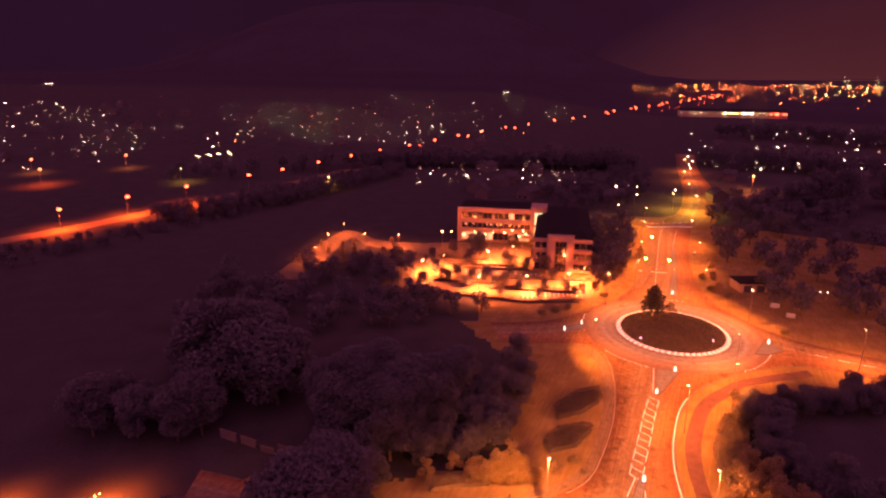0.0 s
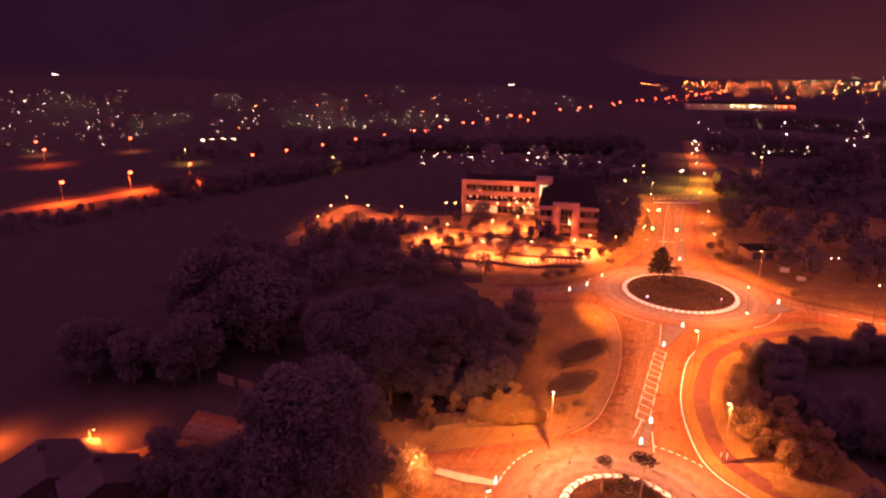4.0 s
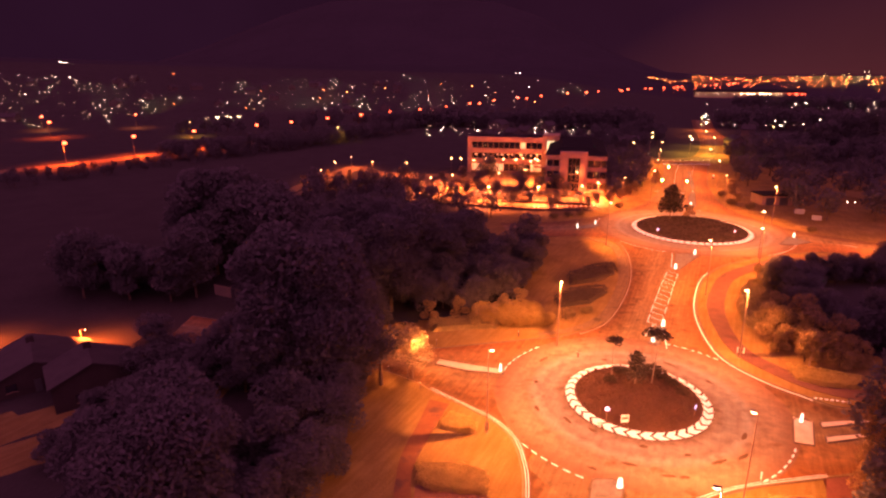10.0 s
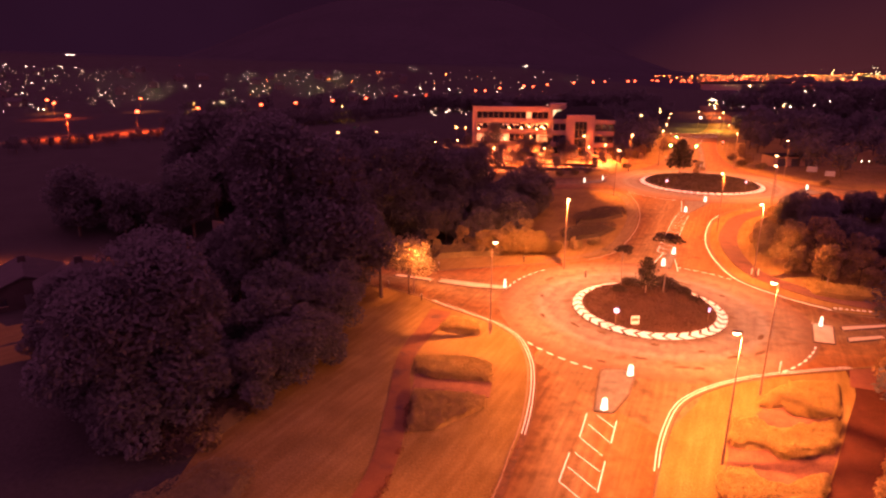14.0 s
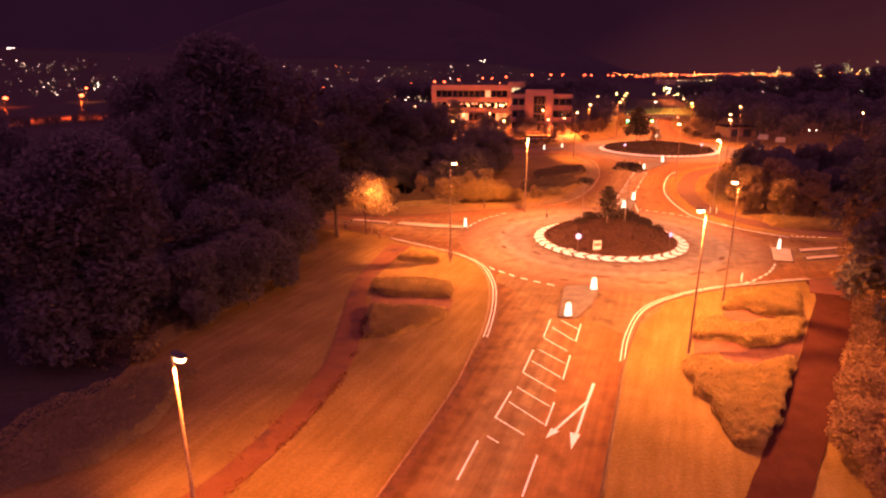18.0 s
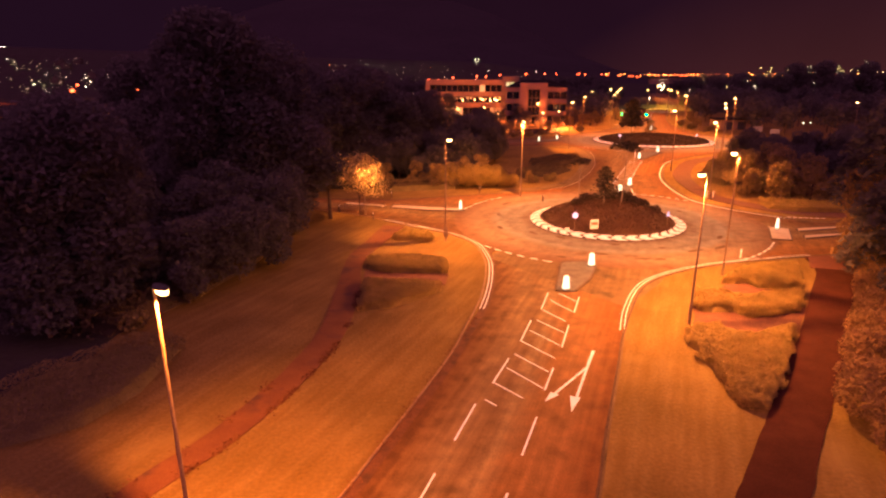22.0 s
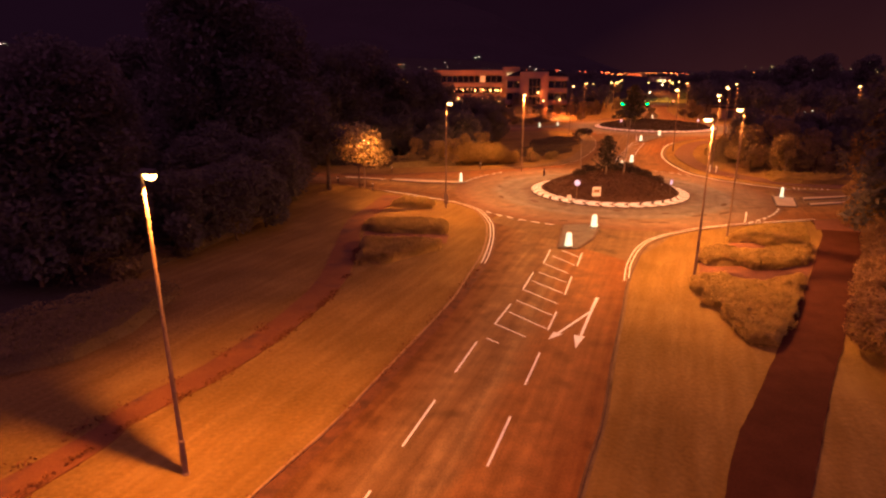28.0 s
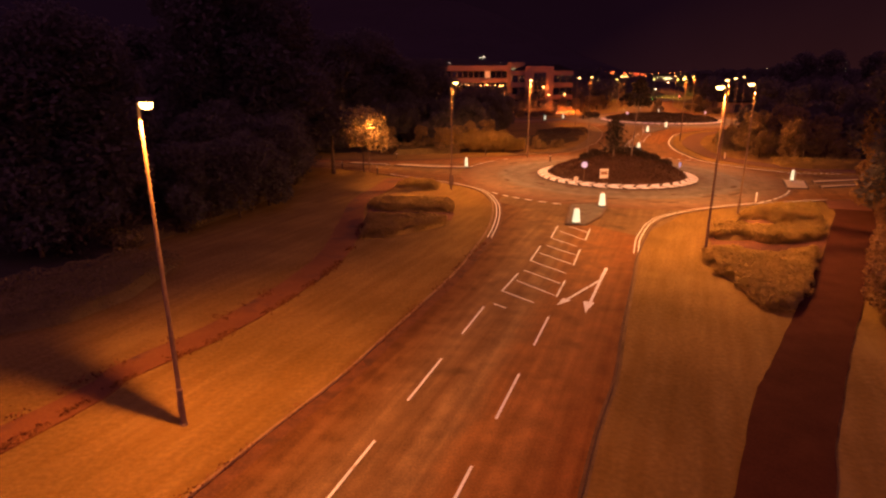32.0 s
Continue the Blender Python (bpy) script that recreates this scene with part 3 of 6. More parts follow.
road_far_bend = tagged(part("road_far_bend", carriageway([(80, 300), (96, 290), (118, 292), (140, 325), (196, 352)], [(78, 286), (95, 276), (122, 280), (146, 315), (200, 341)], 0.006, ASPHALT), ASPHALT), "far side turning under yellowish lamps", "road", kind="structure")
BYPASS = [(-330, 60), (-250, 165), (-205, 228), (-172, 268), (-137, 321), (-116, 356), (-100, 378), (-64, 438), (-24, 495), (16, 560), (74, 655), (118, 700), (200, 830)]
road_bypass = tagged(part("road_bypass", band(smooth_line(BYPASS, 8), 11.0, 0.05), ASPHALT), "straight main road crossing dark country", "road", kind="structure")

# kerbs
kerb = tagged(new("kerb"), "pale concrete kerbs along the carriageways", "kerb", kind="structure")
KERBS = {k: smooth_line(v, 1.2) for k, v in LINES.items()}
OUTWARD = {"south_west": -0.45, "south_east": 0.45, "north_west": -0.3, "north_east": 0.55, "far_west": -0.2, "far_east": 0.2}
for key, line in KERBS.items():
    out = line + sides(line) * (OUTWARD[key] * smoothstep(32, 39, line[:, 1]))[:, None]
    part("kerb_run", kerb_line(out, 0.14, 0.09 if key == "south_west" else 0.06), KERB_HIGHLIT if key == "south_west" else KERB_DARK if key == "south_east" else KERB, kerb)
    part("channel", band((line + out) / 2 - sides(line) * math.copysign(0.34 if key == "south_west" else 0.12, OUTWARD[key]), 0.62, 0.017 if key == "south_west" else 0.008), GUTTER if key == "south_west" else ASPHALT, kerb, "dirty channel beside the kerb")


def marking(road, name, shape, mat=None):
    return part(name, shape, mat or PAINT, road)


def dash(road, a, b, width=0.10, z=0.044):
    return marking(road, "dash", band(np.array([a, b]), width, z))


# edge lines beside the kerbs
for key, ends in (("south_west", (38.0, 68.5, 9.6)), ("south_east", (34.2, 51.3, 16.0))):
    line = KERBS[key]
    keep = line[(line[:, 1] > ends[0]) & (line[:, 1] < ends[1]) & (line[:, 0] > -3) & (line[:, 0] < 46)]
    sign = -1 if key == "south_east" else 1
    for off in (-0.12, 0.16):
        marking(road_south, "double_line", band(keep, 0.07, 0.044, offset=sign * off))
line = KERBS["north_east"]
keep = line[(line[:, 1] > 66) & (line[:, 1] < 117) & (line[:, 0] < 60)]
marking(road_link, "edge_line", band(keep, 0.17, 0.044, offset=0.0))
line = KERBS["north_west"]
keep = line[(line[:, 1] > 86) & (line[:, 1] < 141) & (line[:, 0] > 20)]
marking(road_link, "edge_line", band(keep, 0.10, 0.044, offset=0.4), PAINT_WORN)

# scuffs left by tyres round the nearer roundabout and at its mouths
scuffs = random.Random(9)
for cx, cy, r, a0, a1 in [(*R1, scuffs.uniform(10.2, 17.6), a, a + scuffs.uniform(3, 9)) for a in (188, 203, 221, 236, 247, 255, 263, 270, 279, 288, 301, 318, 96, 131, 160, 20, 48)]:
    line = arc(cx, cy, r, a0, a1, 12)
    s = sides(line)
    edge = [np.array([0.10 + 0.22 * abs(noise.noise(Vector((p[0] * 1.3, p[1] * 1.3, k)))) * math.sin(math.pi * i / 11) + 0.12 * math.sin(math.pi * i / 11) for i, p in enumerate(line)]) for k in (1, 5)]
    lo, hi = line - s * edge[0][:, None], line + s * edge[1][:, None]
    marking(road_ring, "tyre_scuff", Shape().add([(*p, 0.040) for p in lo] + [(*p, 0.040) for p in hi], [(i, 12 + i, 13 + i, i + 1) for i in range(11)]), SCUFF)

# the hatched taper on the approach, its dashes and its arrow
for a, b in (((12.8, 42.2), (11.5, 38.7)), ((10.3, 36.6), (8.95, 33.2)), ((7.75, 30.7), (6.35, 27.7)), ((15.1, 41.1), (13.85, 37.9)), ((12.85, 35.6), (11.5, 32.1)), ((10.3, 29.3), (9.2, 26.7))):
    dash(road_south, a, b)
for k in range(8):
    dash(road_south, (5.1 - 2.42 * k, 25.45 - 5.75 * k), (3.72 - 2.42 * k, 22.15 - 5.75 * k))
    dash(road_south, (8.2 - 2.42 * k, 24.0 - 5.75 * k), (6.85 - 2.42 * k, 20.8 - 5.75 * k))
for a, b in ((13.68, 41.93), (14.73, 39.90)), ((12.60, 40.51), (13.76, 38.07)), ((11.55, 38.55), (12.80, 36.29)), ((10.73, 36.64), (12.17, 34.38)), ((9.89, 34.88), (11.42, 32.39)), ((8.98, 33.17), (10.67, 30.58)), ((8.21, 31.30), (9.91, 28.79)), ((7.44, 29.46), (9.14, 26.93)), ((6.39, 27.72), (7.81, 25.90)), ((5.67, 25.86), (6.24, 25.20)):
    dash(road_south, a, b, 0.085)
stem = Shape()
band([(13.45, 31.5), (12.55, 29.6)], 0.20, 0.044, stem)
band([(12.6, 29.7), (10.85, 25.9)], 0.15, 0.048, stem)
band([(12.5, 29.4), (9.7, 26.3)], 0.15, 0.052, stem)
stem.add([(10.16, 24.4, 0.044), (11.05, 25.8, 0.044), (10.5, 26.05, 0.044)], [(0, 1, 2)])
stem.add([(8.95, 25.5, 0.044), (9.9, 26.15, 0.044), (9.5, 26.5, 0.044)], [(0, 1, 2)])
marking(road_south, "arrow", stem)

# give-way lines round the two rings
for road, c, r, a0, a1, n in ((road_south, R1, 18.9, 212, 239, 6), (road_link, R1, 18.9, 36, 62, 7), (road_east, R1, 18.2, -62, -33, 7), (road_west, R1, 18.4, 126, 157, 7),
                              (road_link, R2, 24.9, 208, 238, 9), (road_north_east, R2, 24.9, -68, -20, 14), (road_car_park, R2, 24.9, 150, 172, 7), (road_north, R2, 24.9, 62, 88, 8)):
    step = (a1 - a0) / n
    for i in range(n):
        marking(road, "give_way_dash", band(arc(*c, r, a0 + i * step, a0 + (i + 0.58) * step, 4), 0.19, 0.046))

# the ladder of hatching along the link road's middle
LADDER = [(35.4, 90.5), (38.1, 96.4), (41.0, 102.6), (44.2, 109.6), (48.0, 117.3)]
mid = smooth_line(LADDER, 0.8)
for side in (-1.25, 1.05):
    for i in range(6):
        piece = even(mid, 60)[i * 10 : i * 10 + 8]
        marking(road_link, "ladder_side", band(piece, 0.13, 0.044, offset=side))
for i, p in enumerate(even(mid, 13)):
    q = sides(even(mid, 13))[i]
    dash(road_link, p - q * 1.2, p + q * 1.0 - np.array((0.5, 0.9)), 0.13)
for a, b in (((34.1, 80.8), (36.2, 88.6)), ((32.0, 85.0), (35.0, 90.0)), ((49.2, 119.6), (57.8, 129.6)), ((48.4, 119.8), (52.5, 131.0))):
    dash(road_link, a, b, 0.14)
for k in range(7):
    dash(road_east, (48.6 + 0.62 * k, 66.9 - 0.16 * k), (48.95 + 0.62 * k, 66.8 - 0.16 * k), 0.3)
# lane dashes on the far roads
for line, road in ((smooth_line([(71, 184), (80, 208), (92, 240), (102, 264)]), road_north), (smooth_line([(78, 183), (86, 206), (97, 236), (108, 262)]), road_north), (smooth_line([(97, 138), (107, 132), (140, 117), (180, 99)]), road_north_east)):
    pts = even(line, 37)
    for i in range(0, 36, 2):
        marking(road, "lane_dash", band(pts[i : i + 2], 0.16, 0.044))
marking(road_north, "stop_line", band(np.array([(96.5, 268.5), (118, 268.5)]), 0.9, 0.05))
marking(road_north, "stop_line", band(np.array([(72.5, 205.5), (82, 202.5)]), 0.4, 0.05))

# crossings' refuges: kerbed islands with pale paving
def refuge(name, outline, label, mat=None, height=0.12):
    ob = tagged(new(name), label, "traffic island", kind="structure")
    ring = np.array(outline + [outline[0]], float)
    part("island_kerb", kerb_line(even(ring, 4 * len(outline)), 0.18, height + 0.02), KERB, ob)
    part("island_paving", Shape().prism(outline, 0.03, height), mat or PAVING, ob)
    return ob


refuge("refuge_south", [(13.5, 42.6), (15.0, 42.2), (17.2, 45.2), (19.0, 49.2), (18.2, 50.2), (15.8, 50.2)], "splitter island with a dull asphalt top", ASPHALT_RING)
refuge("refuge_link", [(31.8, 82.6), (33.4, 82.0), (36.8, 89.2), (35.6, 89.8)], "narrow splitter island at the link road", ASPHALT_RING)
refuge("refuge_link_far", [(48.6, 119.0), (49.6, 118.6), (57.8, 128.6), (57.2, 130.2), (53.2, 130.6)], "splitter island before the farther roundabout", ASPHALT_RING)
refuge("refuge_east", [(40.6, 57.0), (42.6, 56.4), (45.2, 61.2), (43.3, 62.2)], "pale paved crossing refuge")
refuge("refuge_east_strip", [(44.4, 57.0), (52.0, 58.6), (52.2, 59.2), (44.9, 58.2)], "low pale kerbed strip")
refuge("refuge_east_strip", [(45.6, 60.0), (53.0, 61.4), (53.2, 62.0), (46.0, 61.2)], "low pale kerbed strip")
refuge("refuge_west", [(-1.6, 75.2), (3.0, 73.3), (8.0, 72.4), (8.6, 73.6), (4.0, 75.0), (-1.0, 76.6)], "long pale paved crossing refuge")
refuge("refuge_west", [(-8.0, 77.6), (-2.6, 75.7), (-2.2, 76.6), (-7.6, 78.6)], "pale paved crossing refuge")
refuge("refuge_north_east", [(81.5, 138.6), (84.5, 138.0), (90.4, 140.4), (88.0, 145.6), (86.6, 144.6)], "splitter island with a dull asphalt top", ASPHALT_RING)
refuge("refuge_car_park", [(34, 152.6), (39.5, 154.0), (41.6, 157.4), (40.5, 158.6), (34, 153.8)], "splitter island at the offices' entrance", ASPHALT_RING)
refuge("refuge_north", [(74.5, 181), (77, 180), (86, 204), (84.8, 204.6)], "long splitter island on the north road", ASPHALT_RING)
refuge("refuge_north", [(86.5, 209), (87.7, 208.5), (101, 247), (99.9, 247.6)], "long central island on the north road", ASPHALT_RING)

# footpaths
def footpath(name, left, right, label, z=0.055, mat=None):
    a, b = smooth_line(left, 0.7), smooth_line(right, 0.7)
    n = max(len(a), len(b))
    a, b = even(a, n), even(b, n)
    for k, line in enumerate((a, b)):
        line += sides(line) * np.array([0.07 * noise.noise(Vector((p[0] * 0.9, p[1] * 0.9, k + 0.3))) + 0.035 * noise.noise(Vector((p[0] * 3.1, p[1] * 3.1, k))) for p in line])[:, None]
    return tagged(part(name, Shape().add([(*p, z) for p in a] + [(*p, z) for p in b] + [(*p, 0) for p in a] + [(*p, 0) for p in b], [(i, n + i, n + i + 1, i + 1) for i in range(n - 1)] + [(2 * n + i, i, i + 1, 2 * n + i + 1) for i in range(n - 1)] + [(n + i, 3 * n + i, 3 * n + i + 1, n + i + 1) for i in range(n - 1)]), mat or PATH), label, "footpath", kind="structure")


footpath("pavement_west", [(-34, -18), (-13.4, 14.2), (-11.0, 19.6), (-8.7, 23.4), (-6.4, 29.3), (-5.0, 36.0), (-4.9, 45), (-4.8, 53.0), (-3.2, 60), (-2.0, 65.5)],
         [(-31, -20), (-12.0, 13.2), (-9.9, 18.4), (-7.3, 22.4), (-4.7, 28.6), (-3.1, 35.5), (-2.9, 44), (-3.2, 51.4), (-1.2, 59), (0.6, 64.5)], "faded red tarmac footpath through mown grass, edged with fallen leaves", mat=PATH_WEST)
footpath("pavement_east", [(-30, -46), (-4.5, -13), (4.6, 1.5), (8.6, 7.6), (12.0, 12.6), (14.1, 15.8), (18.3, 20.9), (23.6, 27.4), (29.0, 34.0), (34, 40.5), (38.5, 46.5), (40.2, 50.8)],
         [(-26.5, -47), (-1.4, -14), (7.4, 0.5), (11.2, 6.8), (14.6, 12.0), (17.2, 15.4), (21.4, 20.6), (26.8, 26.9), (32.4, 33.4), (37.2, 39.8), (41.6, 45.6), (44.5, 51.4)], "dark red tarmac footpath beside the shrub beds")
tagged(part("pavement_crossing", Shape().prism([(38.6, 47.4), (41.8, 46.2), (44.6, 51.3), (40.6, 50.8)], 0.0, 0.060), TACTILE), "red tactile paving at the crossing", "paving", kind="structure")
footpath("pavement_link_east", [(60, 66.5), (54.5, 66.2), (49.4, 69.0), (46.2, 73.5), (43.9, 79.5), (44.6, 88.0), (47.4, 98.5), (52.0, 107.5), (57.4, 115.5), (65, 121.5), (72.5, 125.6), (90, 130)],
         [(60, 69.5), (55.2, 69.2), (51.2, 71.5), (48.5, 75.5), (46.6, 80.5), (47.2, 87.5), (50.0, 97.0), (54.5, 106.0), (59.5, 113.4), (66.4, 118.8), (73.2, 122.9), (90, 127)], "red tarmac footpath curving beside the link road", mat=PATH_LINK)
footpath("pavement_link_west", [(15, 86.4), (21.0, 88.6), (26.4, 93.5), (30.0, 100.2), (34.4, 111), (37.4, 121.6), (39.0, 131), (38.6, 138), (34, 143.5)],
         [(15, 85.0), (21.6, 87.2), (27.6, 92.4), (31.6, 99.4), (36.0, 110), (39.2, 121.2), (40.9, 131), (40.6, 138.6), (35, 145.2)], "narrow tarmac footpath beside the link road", mat=ASPHALT)
footpath("pavement_north", [(67.2, 187), (79.4, 210), (90.6, 240), (98, 262)], [(65.0, 188.5), (76.6, 211.5), (87.6, 242), (95, 264)], "tarmac footpath along the north road", mat=ASPHALT)

# roundabout islands: sloping collar of white chevron blocks on dark stone, planted mound inside
def roundabout(name, c, r, count, label, dome):
    ob = tagged(new(name), label, "roundabout", kind="structure")
    collar = Shape()
    n = 96
    prof = [(r, 0.03), (r, 0.12), (r - 1.25, 0.34), (r - 1.4, 0.34), (r - 1.4, 0.1)]
    vs = [(c[0] + q * math.cos(2 * math.pi * i / n), c[1] + q * math.sin(2 * math.pi * i / n), z) for q, z in prof for i in range(n)]
    collar.add(vs, [(j * n + i, j * n + (i + 1) % n, (j + 1) * n + (i + 1) % n, (j + 1) * n + i) for j in range(len(prof) - 1) for i in range(n)])
    part("collar", collar, DARK_BLOCK, ob)
    mound = Shape()
    prof = [((r - 1.35) * (1 - k / 7), 0.26 + dome * (1 - (1 - k / 7) ** 2)) for k in range(8)]
    mound.add([(c[0] + max(q, 0.01) * math.cos(2 * math.pi * i / n), c[1] + max(q, 0.01) * math.sin(2 * math.pi * i / n), z + 0.06 * math.sin(i * 1.7 + q)) for q, z in prof for i in range(n)],
              [(j * n + i, j * n + (i + 1) % n, (j + 1) * n + (i + 1) % n, (j + 1) * n + i) for j in range(7) for i in range(n)])
    part("mound", mound, HEATH if r < 10 else COVER, ob, "earth mound under planting", smooth=True)
    # one chevron block, bent to the ring, pointing clockwise
    w = 2 * math.pi / count
    block = Shape()
    cols = []
    for k in range(3):
        f = k / 2
        rad, z = r - 0.05 - 1.15 * f, 0.135 + 0.205 * f
        shift = -w * (0.42 * (1 - abs(2 * f - 1)))
        cols.append([(rad * math.cos(a), rad * math.sin(a), z + h) for h in (0.0, 0.035) for a in (shift, shift + w * 0.69)])
    v = [p for col in cols for p in col]
    fs = []
    for k in range(2):
        a, b = 4 * k, 4 * (k + 1)
        fs += [(a + 2, a + 3, b + 3, b + 2), (a, b, b + 1, a + 1), (a, a + 2, b + 2, b), (a + 1, b + 1, b + 3, a + 3)]
    fs += [(0, 1, 3, 2), (8, 10, 11, 9)]
    me = block.add(v, fs).mesh("chevron_block", CHEVRON)
    for i in range(count):
        b = part("chevron_block", me, CHEVRON, ob)
        b.matrix_world = pose(c[0], c[1], 0, 0, 0, 360 * i / count)
    return ob


roundabout("roundabout_near", R1, 9.25, 36, "round island with a collar of white chevron blocks", 1.75)
roundabout("roundabout_far", R2, 15.3, 60, "large round island with a collar of white chevron blocks", 1.3)


# ---- street lamps ----
def street_lamp_model(height=10.9):
    t = thing("street_lamp", "tall weathered steel street lamp with a flat dark lantern, lit orange", "street lamp", group="street lamps at the roundabouts")
    part("base_compartment", Shape().lathe([(0.15, 0.0), (0.15, 0.06), (0.105, 0.08), (0.105, 1.25), (0.085, 1.36)], 10), STEEL, t)
    part("column", Shape().tube((0, 0, 1.3), (0, 0, height), 0.085, 0.052, 10), STEEL, t)
    part("collar", Shape().lathe([(0.10, 1.30), (0.125, 1.33), (0.125, 1.39), (0.09, 1.42)], 10), STEEL, t)
    part("cable_door", Shape().box(-0.06, -0.112, 0.45, 0.06, -0.100, 1.0), STEEL, t)
    part("bracket", Shape().tube((0, 0, height - 0.05), (0.14, 0, height + 0.05), 0.035, 0.03, 8), STEEL, t)
    head = Shape()
    ring = [(0.04, 0.06), (0.12, 0.13), (0.38, 0.17), (0.62, 0.14), (0.70, 0.06)]
    vs, k = [], len(ring)
    for zz, s in ((0.02, 1.0), (0.09, 1.0), (0.15, 0.55)):
        vs += [(x, y * s, height + zz) for x, y in ring] + [(x, -y * s, height + zz) for x, y in reversed(ring)]
    m = 2 * k
    fs = [(j * m + i, j * m + (i + 1) % m, (j + 1) * m + (i + 1) % m, (j + 1) * m + i) for j in range(2) for i in range(m)] + [tuple(range(2 * m, 3 * m)), tuple(range(m - 1, -1, -1))]
    lantern = part("lantern", head.add(vs, fs), DARK_METAL, t, "flat dark grey lantern")
    bowl = Shape()
    drops = [(0.015, 0.96), (-0.05, 1.0), (-0.11, 0.93), (-0.16, 0.74), (-0.19, 0.40)]
    bowl.add([(0.40 + 0.27 * math.cos(a) * s, 0.15 * math.sin(a) * s, height + zz) for zz, s in drops for a in [2 * math.pi * i / 14 for i in range(14)]],
             [(j * 14 + (i + 1) % 14, j * 14 + i, (j + 1) * 14 + i, (j + 1) * 14 + (i + 1) % 14) for j in range(4) for i in range(14)] + [tuple(range(56, 70))])
    part("lamp_bowl", bowl, LENS, lantern, "glowing orange bowl")
    return t


# foot, and the way in which the lantern points, in degrees
LAMPS = [(-6.45, 15.2, -32), (5.1, 58.3, 10), (21.7, 35.6, 175), (29.4, 45.8, 130), (17.3, 81.6, -84), (43.9, 78.2, 190), (49.4, 104.0, 160), (38.3, 136.6, 2), (70.9, 127.6, 110),
         (88.9, 157.2, 190), (51.2, 171.6, -50), (64.0, 184.2, -30), (83.4, 175.2, 200), (94.2, 205.4, 170), (72.6, 207.2, -10), (102.5, 129.6, 100), (83.0, 236.0, -10), (104.5, 238, 170),
         (-4.6, 71.2, 70), (92.5, 262, -10), (63.5, 113.0, 150)]
lamp_model = street_lamp_model()
first = True
for x, y, a in LAMPS:
    m = pose(x, y, 0.0, 0, 0, a)
    if first:
        lamp_model.matrix_world = m
        first = False
    else:
        lamp = copy_thing(lamp_model, m)
        if (x, y) == (-4.6, 71.2):
            lamp.scale = (1, 1, 0.53)
            tagged(lamp, "shorter street lamp hidden in a tree's crown, lit orange")
    h = 10.75 if (x, y) != (-4.6, 71.2) else 5.75
    watts = 5500 if y < 20 else 5750 if y < 100 else 5400 if y < 150 else 4300
    if (x, y) == (-4.6, 71.2):
        watts = 1100
    tilt = 0.48 if y < 20 else 0.25 if y < 40 else 0.55 if x < 6 else -0.08 if x < 18 else 0.24 if y < 90 else 0.90 if x < 40 else 0.50
    out = 0.30 if y < 20 else 0.40
    lamp_light("sodium_light", x + out * math.cos(radians(a)), y + out * math.sin(radians(a)), h - 0.16, watts, SODIUM_RING if 20 < y < 100 else SODIUM, None if h < 7 else 164 if y < 90 else 148, 0.035, (0.9, -0.5, 0.15) if h < 7 else (tilt * math.cos(radians(a)), tilt * math.sin(radians(a)), -1.0))

# a notice-wrapped foot on the lamp by the west road
wrap = thing("notice_board", "dark notice strapped to a lamp column", "notice", pose(5.1, 58.3, 0))
part("panel", Shape().box(-0.22, -0.17, 0.5, 0.22, -0.13, 1.5, bevel=0.01), STEEL, wrap)
part("strap", Shape().lathe([(0.14, 0.7), (0.16, 0.7), (0.16, 0.75), (0.14, 0.75)], 10), DARK_METAL, wrap)
part("strap", Shape().lathe([(0.14, 1.25), (0.16, 1.25), (0.16, 1.3), (0.14, 1.3)], 10), DARK_METAL, wrap)


# ---- illuminated bollards on the islands ----
def bollard_model():
    t = thing("bollard", "white internally lit plastic bollard on a traffic island", "bollard", group="lit bollards on the islands")
    part("plinth", Shape().box(-0.26, -0.2, 0.0, 0.26, 0.2, 0.14, bevel=0.03), DARK_METAL, t)
    sh = Shape()
    ring = [(0.27, 0.14), (0.21, 0.70), (0.19, 1.14), (0.14, 1.22)]
    n = 4
    vs = []
    for s, z in ring:
        vs += [(-s, -s * 0.68, z), (s, -s * 0.68, z), (s, s * 0.68, z), (-s, s * 0.68, z)]
    sh.add(vs, [(j * n + i, j * n + (i + 1) % n, (j + 1) * n + (i + 1) % n, (j + 1) * n + i) for j in range(3) for i in range(4)] + [(12, 13, 14, 15)])
    shell = part("shell", sh, BOLLARD_GLOW, t, "glowing white plastic shell")
    part("cap", Shape().box(-0.15, -0.11, 1.222, 0.15, 0.11, 1.27, bevel=0.02), SIGN_WHITE, shell)
    return t


BOLLARDS = [(18.3, 48.7, 0.12, 20), (14.35, 42.55, 0.12, 20), (36.2, 88.9, 0.12, 20), (32.6, 82.9, 0.12, 20), (48.9, 118.9, 0.12, 25), (57.1, 129.4, 0.12, 25), (43.6, 61.0, 0.12, 60), (40.4, 157.4, 0.12, 70),
            (7.8, 73.0, 0.12, 80), (88.2, 144.6, 0.12, 100), (75.8, 181.2, 0.12, 20), (34.6, 153.2, 0.12, 60)]
b_model = bollard_model()
for i, (x, y, z, a) in enumerate(BOLLARDS):
    m = pose(x, y, z, 0, 0, a)
    if i == 0:
        b_model.matrix_world = m
    else:
        copy_thing(b_model, m)


